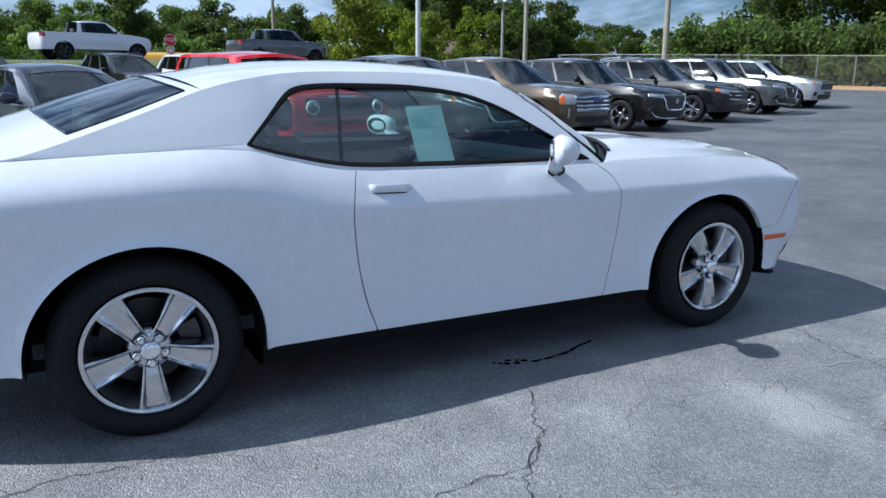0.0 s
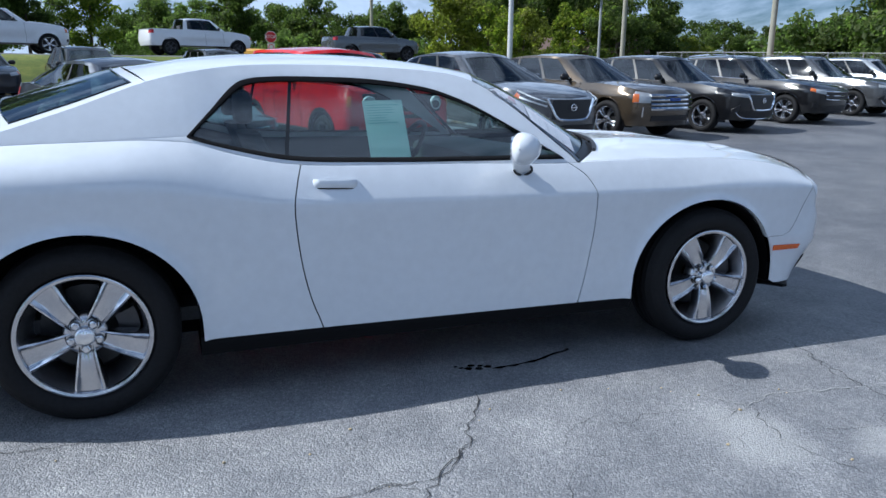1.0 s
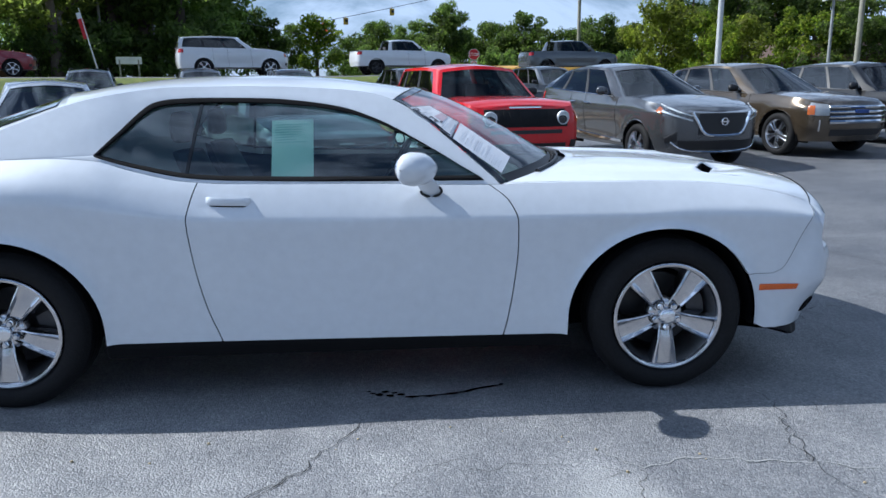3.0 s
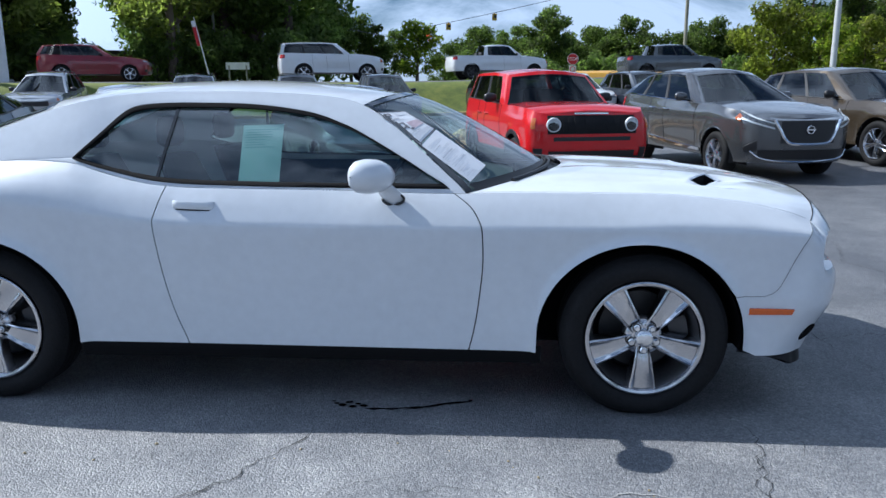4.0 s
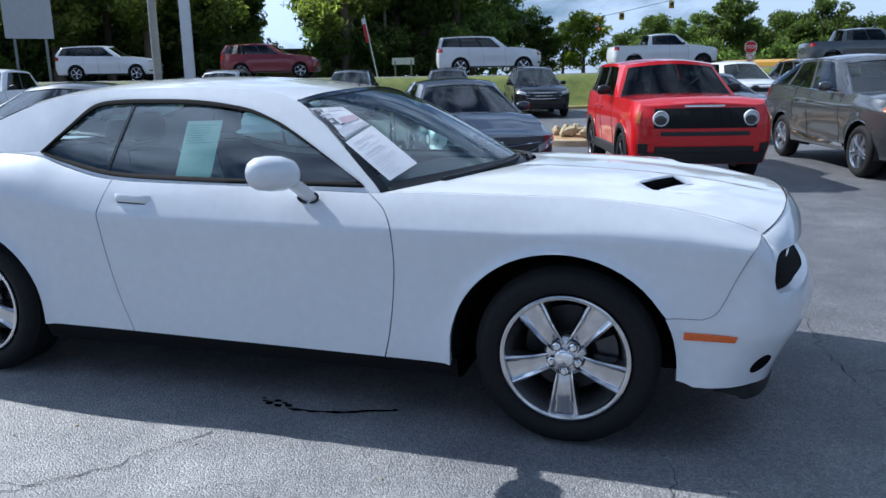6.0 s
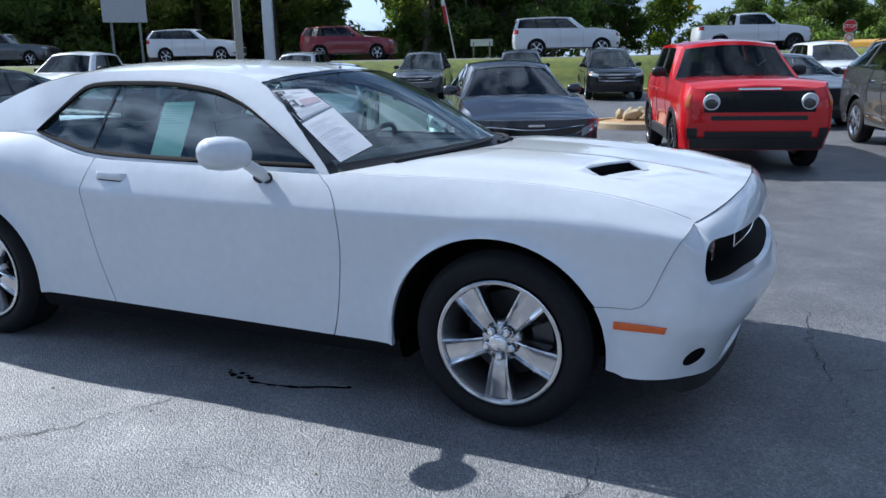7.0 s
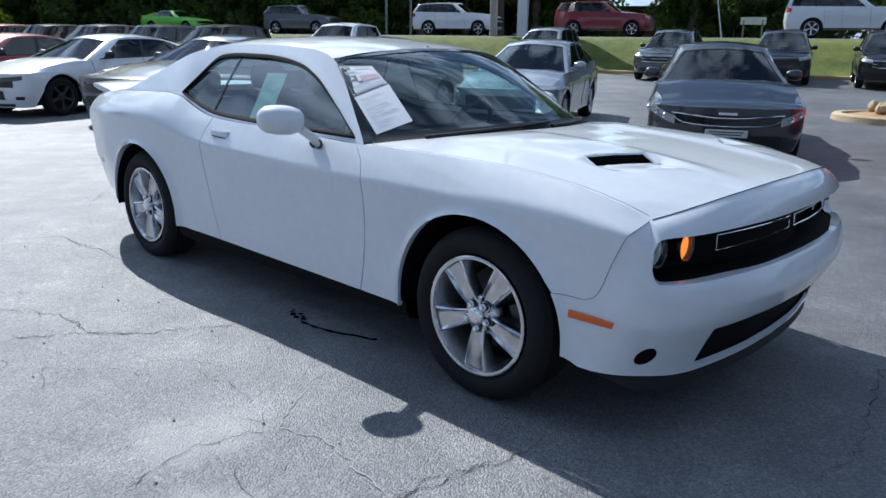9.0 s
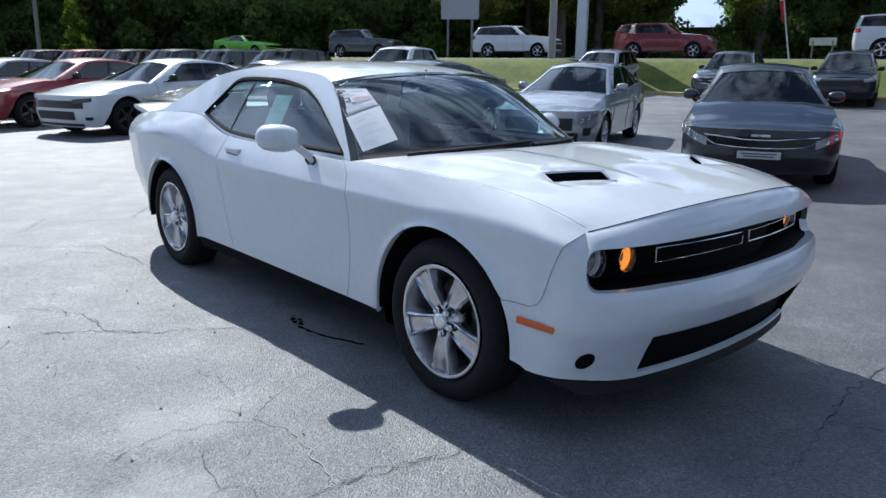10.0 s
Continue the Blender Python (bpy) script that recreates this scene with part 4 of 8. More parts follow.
vehicle("crossover_car", "black crossover with a chrome-edged grille and roof rails", "car", BLACKP, park(*pq(16.45, 10.6), -72, k_), k_, ("five", ALLOY), (.11, .92), (.40, .72), "chrome", "row of parked cars", "wide", CHROME, rails=True)
vehicle("crossover_car", "silver-grey crossover with black lower cladding", "car", GUN, park(*pq(20.2, 11.9), -72, k_), k_, ("split", ALLOY), (.11, .92), (.40, .72), "vee", "row of parked cars", "slim", rails=True)
k_ = suv(WB=2.6, fo=.85, ro=.75, W=.90, R=.34, roof=1.62, re=-.55, tail=-.66, rr=.76, fa=.45)
vehicle("hatchback_car", "silver boxy hatchback with black lower bumper", "car", SILVER, park(*pq(23.6, 13.1), -72, k_), k_, ("five", ALLOY), (.11, .92), (.42, .76), "plain", "row of parked cars", "wide")
k_ = sedan(WB=2.7, fo=.97, ro=.98, W=.88, R=.32, roof=1.47, cowl=2.2, ws=1.15, re=-.3, tail=-.85, deck=1.06, belt=(.93, 1.04), hood=(.93, .68))
vehicle("hatchback_car", "silver-grey aerodynamic hybrid hatchback", "car", SILVER, park(*pq(-2.72, 6.05), -66, k_), k_, ("five", ALLOY), (.12, .88), (.45, .74), "plain", "row of parked cars", "swept", CHROME)
k_ = sedan(WB=3.05, fo=.95, ro=1.10, W=.95, R=.36, crease=.80, belt=(1.0, 1.06), hood=(.99, .77), cowl=2.4, ws=1.5, roof=1.49, re=.05, tail=-.6, deck=1.12, fa=.55, fn=3.4)
for p_, mat_, lab in ((-3.8, BLUEBLACK, "black sedan with a price sheet in its window"), (-7.0, GREY, "silver-grey muscle sedan with a dark grille"), (-10.2, WHITE_CAR, "white muscle sedan with black grille and dark wheels"), (-13.4, DARKRED, "dark red sedan with large alloy wheels"), (-16.6, SILVER, "silver sedan at the end of the row")):
    vehicle("sedan_car", lab, "car", mat_, park(p_ + .4, 4.5, -72, k_), k_, ("star", ALLOY if p_ not in (-10.2, -13.4) else ALLOY_DARK), (.13, .93), (.48, .80), "muscle", "row of parked cars", "slim", lamp_mat=LAMP_DARK, papers=True)
# the row at the foot of the bank
ks = suv(WB=3.0, fo=.98, ro=1.05, W=.985, R=.37, roof=1.76, re=-.75, tail=-.98, cowl=2.4, ws=1.4, hood=(1.08, .95))
for x_, y_, mat_, lab, fc in ((-13.4, 20.4, SILVER, "silver minivan with roof rails", "plain"), (-8.3, 21.6, GREY, "grey minivan with a wide dark grille", "chrome"), (-4.6, 22.6, BLUEBLACK, "dark blue SUV with tall side lamps", "plain"), (-1.2, 22.8, BLACKP, "black off-road SUV with roof rails", "chrome"), (3.4, 24.2, BLACKP, "black SUV beside the grass bank", "plain"), (8.8, 23.0, BLUEBLACK, "dark blue car behind the front row", "plain")):
    vehicle("parked_suv", lab, "car", mat_, park(*pq(x_, y_), -72, ks), ks, ("five", ALLOY), (.11, .94), (.36, .68), fc, "row at the bank", "wide", rails=True, detail=1)
vehicle("sedan_car", "dark sedan parked behind the red SUV", "car", BLUEBLACK, park(*pq(4.6, 13.2), -75, k_), k_, ("five", ALLOY), (.13, .93), (.48, .80), "plain", "second row", "wide", detail=1)
vehicle("parked_suv", "white SUV parked behind the red SUV", "car", WHITE_CAR, park(*pq(6.1, 25.0), -75, ks), ks, ("five", ALLOY), (.11, .94), (.36, .68), "plain", "second row", "wide", detail=1)
# the far row on the lot's other side
kt = suv(WB=3.1, fo=.9, ro=1.0, W=.98, R=.39, sill=.42, crease=.95, belt=(1.2, 1.22), hood=(1.2, 1.05), roof=1.86, re=-.7, tail=-.9, rr=.76, cowl=2.3, ws=1.7)
for i_, p_ in enumerate((-16.2, -19.3, -22.4, -25.5, -28.6, -31.7)):
    vehicle("parked_suv", "dark SUV with a price sheet in its side window", "car", (BLACKP, GREY, BLUEBLACK, BLACKP, DARKRED, BLACKP)[i_], park(p_, 15.5, -72, kt), kt, ("five", ALLOY), (.10, .94), (.36, .68), "plain", "far row", "tall", detail=1, papers=True)
kp = pickup()
vehicle("pickup_truck", "white pickup truck parked behind the cars", "truck", WHITE_CAR, park(-11.0, 16.0, -72, kp), kp, ("five", ALLOY), (.12, .92), (.5,), "chrome", "", "tall", detail=1)
# vehicles on show on top of the bank, side on
kd = suv(WB=3.04, fo=.92, ro=1.15, W=.96, R=.385, roof=1.79, cowl=2.3, ws=1.5, re=-.8, tail=-1.05, hood=(1.18, 1.02), belt=(1.19, 1.24), sill=.36)
ky = suv(WB=3.15, fo=.98, ro=1.2, W=1.03, R=.41, roof=1.92, cowl=2.35, ws=1.65, re=-.95, tail=-1.12, hood=(1.31, 1.14), belt=(1.30, 1.33), crease=1.0, sill=.42, rr=.76)
kc = sedan(WB=2.95, fo=.93, ro=1.13, W=.96, R=.36, crease=.8, belt=(.98, 1.06), hood=(1.0, .82), cowl=2.3, ws=1.5, roof=1.46, re=.2, tail=-.5, deck=1.1, fa=.55, fn=3.4)


def show(xy, sh, heading=19):
    """Pose of a vehicle whose wheelbase is centred at a place."""
    h = radians(heading)
    d = Vector((math.cos(h), math.sin(h), 0))
    o = Vector((*xy, 0)) - d * sh.WB / 2
    return pose(o.x, o.y, height(*pq(*xy)) + .02, 0, 0, heading)


vehicle("large_suv", "white full-size SUV on show on the bank", "car", WHITE_CAR, show((-6.0, 34.5), ky), ky, ("five", ALLOY), (.09, .95), (.36, .66), "plain", "cars on the bank", "tall", detail=1)
vehicle("large_suv", "maroon three-row SUV on show on the bank", "car", MAROON, show((-17.2, 32.3), kd), kd, ("star", ALLOY), (.10, .95), (.36, .66), "plain", "cars on the bank", "slim", detail=1)
vehicle("large_suv", "white three-row SUV on show on the bank", "car", WHITE_CAR, show((-25.0, 29.4), kd), kd, ("star", ALLOY), (.10, .95), (.36, .66), "muscle", "cars on the bank", "slim", detail=1)
vehicle("large_suv", "dark blue-grey SUV on show on the bank", "car", GREY, show((-35.9, 26.6), kd), kd, ("star", ALLOY), (.10, .95), (.36, .66), "plain", "cars on the bank", "slim", detail=1)
vehicle("coupe_car", "lime green muscle coupe on show on the bank", "car", LIME, show((-43.5, 22.0), kc), kc, ("star", ALLOY), (.13, .80), (.60,), "muscle", "cars on the bank", "slim", detail=1)
# dark rims on both pickups: the shade in the arches put into the colour
vehicle("pickup_truck", "white double-cab pickup truck on show on the bank", "truck", WHITE_CAR, show((2.37, 40.0), kp), kp, ("five", ALLOY_DARK), (.12, .90), (.5,), "plain", "cars on the bank", "tall", detail=1)
kg = pickup(WB=3.57, cowl=3.0, ws=2.4, re=.55, tail=.40)
vehicle("pickup_truck", "grey crew-cab pickup truck on show on the bank", "truck", GREY, show((12.0, 39.5), kg, 12), kg, ("five", ALLOY_DARK), (.12, .92), (.5,), "plain", "cars on the bank", "tall", detail=1)


# ---- the white coupe ----
WB = 2.951
PLAN = [(-1.13, 0.0), (-1.125, .35), (-1.09, .62), (-1.0, .80), (-.85, .895), (-.5, .945), (0.0, .962), (.45, .954), (.9, .948), (1.5, .947), (2.2, .948), (2.6, .952), (2.95, .956), (3.25, .954), (3.48, .947), (3.60, .936), (3.69, .902), (3.762, .832), (3.815, .71), (3.859, .515), (3.891, .265), (3.901, 0.0)]
ARCH_F, ARCH_R, ARCH_RX, ARCH_RZ, AXLE = 2.934, 0.005, .438, .420, .352
side_w = pch(PLAN[4:18])
crease_z = pch([(-1.2, .875), (-.6, .905), (-.1, .925), (.15, .92), (.45, .89), (.75, .848), (1.0, .832), (2.26, .819), (3.0, .822), (3.4, .808), (3.75, .79)])
# the upper edge of the sides: height and half width
belt_z = pch([(-1.2, 1.045), (-.8, 1.062), (-.4, 1.085), (.0, 1.10), (.25, 1.105), (.42, 1.095), (.60, 1.047), (.82, 1.002), (1.0, .990), (1.6, .982), (2.13, .968), (2.4, .972), (2.95, .968), (3.3, .940), (3.52, .895), (3.64, .853), (3.8, .80)])
belt_w = pch([(-1.2, .70), (-.9, .76), (-.4, .815), (.0, .825), (.42, .838), (.85, .868), (1.5, .872), (2.13, .872), (2.5, .872), (2.95, .868), (3.3, .862), (3.5, .855), (3.64, .838), (3.8, .78)])
door_rear = pch([(.2, .962), (.297, .938), (.42, .893), (.57, .857), (.72, .836), (.832, .828), (.92, .845), (1.03, .882)])
door_front = pch([(.2, 2.17), (.278, 2.203), (.40, 2.232), (.52, 2.25), (.70, 2.266), (.815, 2.262), (.90, 2.225), (.98, 2.125), (1.03, 2.06)])
nose_seam = pch([(.50, 3.445), (.545, 3.455), (.556, 3.482), (.578, 3.505), (.62, 3.526), (.70, 3.558), (.80, 3.607), (.853, 3.640), (.95, 3.65)])


def arch_low(x):
    """The lower edge of the sides, with the wheel arches."""
    for xc in (ARCH_R, ARCH_F):
        if abs(x - xc) <= ARCH_RX:
            return AXLE + ARCH_RZ * math.sqrt(max(0, 1 - ((x - xc) / ARCH_RX) ** 2))
    return .292 - .012 * (x - .45) / 2.05 if .3 < x < 2.7 else (.30 if x > 2.7 else .33)


def hero_w(x, z):
    """Half width of the body's side at x and height z."""
    zc, zb = crease_z(x), belt_z(x)
    w = side_w(min(x, 3.64))
    if z >= zc:
        u = min(1, (z - zc) / max(.02, zb - zc))
        hip = max(0, min(1, (.9 - x) / .7)) * (1 if x > -.9 else max(0, (x + 1.15) / .25))
        soft = max(0, min(1, (x - 2.8) / .6))
        roll = .16 + .30 * soft
        flat_ = (u * u / (2 * roll) if u < roll else u - roll / 2) / (1 - roll / 2)
        flat_ = .84 * flat_ + .16 * flat_ ** 2.6
        y = w + (belt_w(x) - w) * (flat_ * (1 - hip) + u ** 2.05 * hip)
    else:
        u = (zc - z) / (zc - .28)
        y = w - .003 * min(1, u * 6) - .026 * math.sin(math.pi * min(1, u) * .62) - .012 * u * u
    for xc in (ARCH_R, ARCH_F):
        r = math.hypot((x - xc) / ARCH_RX, max(0, z - AXLE) / ARCH_RZ)
        if z < zc + .05:
            y += .030 * math.exp(-((r - .955) / .085) ** 2) * (1 if z > AXLE - .1 else .6)
    # hollow behind the door handle
    y -= .005 * math.exp(-(abs(x - 1.005) / .085) ** 3 - (abs(z - .902) / .020) ** 2)
    # the lower tail tucks in behind the rear wheel
    y -= .075 * max(0, min(1, (.62 - z) / .3)) * max(0, min(1, (-.42 - x) / .4))
    return y


def warp(x, z):
    """Shifts the upright lines of the side so that they follow the door's edges and the bumper's seam."""
    keys = [(-1.0, 0), (.447, 0), (.85, door_rear(z) - .85), (2.24, door_front(z) - 2.24), (2.49, 0), (3.375, 0), (3.56, nose_seam(z) - 3.56)]
    xs = [k[0] for k in keys]
    return x + float(np.interp(x, xs, [k[1] for k in keys]))


def side_column(x, low=None, n_low=13, n_up=17):
    zb_ = arch_low(x) if low is None else low
    out = []
    zt = belt_z(x)
    zc = max(crease_z(x), zb_ + .03)
    zs = list(zb_ + (zc - zb_) * np.linspace(0, 1, n_low) ** 1.0) + list(zc + (zt - zc) * np.linspace(0, 1, n_up))[1:]
    for z in zs:
        xx = warp(x, z)
        zz = min(z, belt_z(xx)) if z < zt - 1e-6 else belt_z(xx)
        out.append(Vector((xx, -hero_w(xx, zz), zz)))
    return out


def lipped(cols, inward=.018):
    """Columns whose lower edge is turned inwards, so that the panel has thickness."""
    return [[Vector((c[0].x, c[0].y + inward * 2, c[0].z + .002)), Vector((c[0].x, c[0].y + .004, c[0].z - .002))] + c for c in cols]


def panel(name, xs, parent, low=None, label="", sgn=1, ends=True):
    cols = lipped([side_column(x, low(x) if low else None) for x in xs])
    if ends:
        cols = [[p + Vector((.0, .022, 0)) for p in cols[0]]] + cols + [[p + Vector((.0, .022, 0)) for p in cols[-1]]]
    s = Sheet().grid(cols)
    if sgn < 0:
        s.v = [(x, -y, z) for x, y, z in s.v]
    return part(name, s.mesh(name, WHITE, sharp=28), parent, label)


DEEP = simple("housing_felt", (.005, .005, .006), rough=.95, spec=.1)
SEAL = simple("seal_rubber", (.008, .008, .009), rough=.85, spec=.12)
hero = thing("coupe_car", "white two-door muscle coupe with silver five-spoke wheels", "car")
GAP = .0028
arc_f = [ARCH_F - ARCH_RX * math.cos(math.pi * k / 28) for k in range(29)]
arc_r = [ARCH_R - ARCH_RX * math.cos(math.pi * k / 28) for k in range(29)]
xs_door = list(np.linspace(.85 + GAP, 2.24 - GAP, 64))
xs_fender = [2.24 + GAP, 2.30, 2.36, 2.42, 2.47, ARCH_F - ARCH_RX - .001] + arc_f
xs_nose = [ARCH_F + ARCH_RX + .001] + list(np.linspace(3.40, 3.56 - GAP * .6, 8))
xs_quarter = list(np.linspace(-.85, ARCH_R - ARCH_RX - .03, 12)) + [ARCH_R - ARCH_RX - .001] + arc_r + [ARCH_R + ARCH_RX + .001] + list(np.linspace(.47, .85 - GAP, 14))
for sgn in (1, -1):
    panel("door", xs_door, hero, sgn=sgn)
    f = [side_column(x, max(arch_low(x), .545) if x > ARCH_F else None) for x in xs_fender] + [side_column(x, .545) for x in xs_nose]
    cols = lipped(f)
    cols = [[p + Vector((0, .022, 0)) for p in cols[0]]] + cols + [[p + Vector((-.01, .022, 0)) for p in cols[-1]]]
    s = Sheet().grid(cols)
    s.v = [(x, y * sgn, z) for x, y, z in s.v]
    part("fender", s.mesh("fender", WHITE, sharp=28), hero)
    panel("quarter_panel", xs_quarter, hero, sgn=sgn)
    # dark sheet behind the gaps, and the black sill
    s = Sheet().grid([[Vector((x, -hero_w(x, z) + .03, z)) for z in np.linspace(.26, belt_z(x) - .02, 8)] for x in np.linspace(.50, 2.44, 30)])
    s.grid([[Vector((x, -hero_w(x, z) + .03, z)) for z in np.linspace(.55, belt_z(x) - .03, 6)] for x in np.linspace(3.36, 3.62, 6)])
    s.v = [(x, y * sgn, z) for x, y, z in s.v]
    part("door_shut", s.mesh("door_shut", BLACK_TRIM), hero)
    s = Sheet().grid([[(x, sgn * -(side_w(x) + dy), z) for x in np.linspace(.43, 2.52, 24)] for dy, z in ((-.05, .30), (-.042, .288), (-.045, .26), (-.065, .215), (-.12, .195), (-.5, .19))])
    part("sill", s.mesh("sill", SEAL, sharp=40), hero)
    # wheel housings, each on its own
    for xc in (ARCH_R, ARCH_F):
        s = Sheet()
        arc = [(xc + (ARCH_RX - .006) * math.cos(a), AXLE + (ARCH_RZ - .006) * math.sin(a)) for a in np.linspace(-.12, math.pi + .12, 33)]
        s.grid([[(x, sgn * -y, z) for x, z in arc] for y in (.925, .58)])
        s.grid([[(x, sgn * -.58, z) for x, z in arc], [(x, sgn * -.58, .22) for x, z in arc]])
        part("wheel_housing", s.mesh("wheel_housing", DEEP, weld=False), hero)


# nose and tail: the outline swept from side to side
def outline(n, pts):
    return [np.array(p) for p in smooth_line(pts, n)]


nose_half = [p for p in PLAN if p[0] > 3.36]
nose_pts = [(3.378, .950), (3.43, .949)] + nose_half[0:]
NOSE = outline(81, nose_pts)


def nose_at(k, off, z, side=-1):
    """A point over the k-th place of the nose's outline, off metres outside it."""
    i = min(max(k, 0), len(NOSE) - 1)
    a, b = NOSE[max(i - 1, 0)], NOSE[min(i + 1, len(NOSE) - 1)]
    d = (b - a) / np.linalg.norm(b - a)
    n = np.array((-d[1], d[0]))
    n = n if n[0] > 0 or i < 6 else -n
    if i == len(NOSE) - 1:
        n = np.array((1.0, 0.0))
    if n[1] < 0 and i < 12:
        n = -n
    p = NOSE[i] + n * off
    return Vector((p[0], side * p[1], z))


K_GR = int(np.argmin([abs(p[0] - 3.692) for p in NOSE]))      # where the grille's opening begins
KN = len(NOSE) - 1
bumper_off = pch([(.15, -.13), (.25, -.108), (.30, -.094), (.36, -.068), (.43, -.036), (.482, -.009), (.505, -.003), (.56, .0), (.60, .003), (.632, -.002), (.650, -.012), (.662, -.024), (.672, -.045)])
side_off = pch([(.15, -.05), (.28, -.042), (.40, -.026), (.56, -.006), (.68, -.002), (.80, .0), (.86, -.02)])


def front_off(k, z):
    """Bumper profile: the side's near the arch, the rounded one in front."""
    x = NOSE[k][0]
    u = min(1, max(0, (x - 3.47) / .25))
    u = u * u * (3 - 2 * u)
    s_ = hero_w(min(x, 3.5), z) - side_w(min(x, 3.5))
    lift_ = (grille_low(k) - .648) * min(1, max(0, (z - .58) / .07))
    ahead = min(1, max(0, (.86 - NOSE[k][1]) / .5))
    shelf = .026 * ahead * math.exp(-((z - .56) / .05) ** 2)
    return s_ * (1 - u) + (bumper_off(z - lift_) + shelf) * u


def arch_edge(z):
    return ARCH_F + ARCH_RX * math.sqrt(max(0, 1 - (max(0, z - AXLE) / ARCH_RZ) ** 2)) + .001


def skin(k, z, side):
    """The bumper's skin: near the wheel it begins at the arch."""
    x = NOSE[k][0]
    if x < 3.5:
        a = arch_edge(z)
        xx = a + (x - NOSE[0][0]) * (3.5 - a) / (3.5 - NOSE[0][0])
        return Vector((xx, side * hero_w(xx, z), z))
    return nose_at(k, front_off(k, z), z, side)


def round_end(k, r):
    """How far a rounded corner of radius r closes the grille's end at the k-th place."""
    d = 0 if k <= K_GR else math.dist(NOSE[min(k, KN)], NOSE[K_GR])
    return r - math.sqrt(max(0, r * r - max(0, r - d) ** 2))


def grille_low(k):
    u = max(0, (k - K_GR) / (KN - K_GR))
    return .644 + .006 * u + round_end(k, .052)


def grille_top(k):
    u = max(0, (k - K_GR) / (KN - K_GR))
    return .803 + .012 * u - round_end(k, .040)


# edge of the bonnet and the header panel under it
cut_x = pch([(0, 3.790), (.3, 3.778), (.55, 3.742), (.72, 3.694), (.80, 3.660), (.838, 3.640), (.85, 3.636)])
cut_z = lambda y: .853 + .074 * (1 - min(1, abs(y) / .838) ** 2.6)


def header(k, v, side):
    y0 = NOSE[k][1]
    yy = min(y0 * .965, .846)
    cut = Vector((cut_x(yy) + .003 * (.846 - yy) / .846, side * (yy if k > K_GR else .838), cut_z(yy)))
    ks = max(K_GR, k)
    u = (k - K_GR) / (KN - K_GR)
    gt = grille_top(k)
    lip = nose_at(k, -.010 - .022 * min(1, u / .16) - .006 * min(1, u * 2), gt, side)
    under = nose_at(k, -.075, gt - .006, side)
    bul = cut.lerp(lip, .5) + Vector((.022 * u + .006 * min(1, u / .15), side * .004 * (1 - u), .004 + .010 * min(1, u / .15) + .006 * u))
    pts = [cut, bul, lip, under]
    t = v * 3
    i = min(int(t), 2)
    f = t - i
    if v <= 2 / 3:
        w = v * 1.5
        return cut * (1 - w) ** 2 + bul * 2 * w * (1 - w) + lip * w * w
    return lip.lerp(under, (v - 2 / 3) * 3)


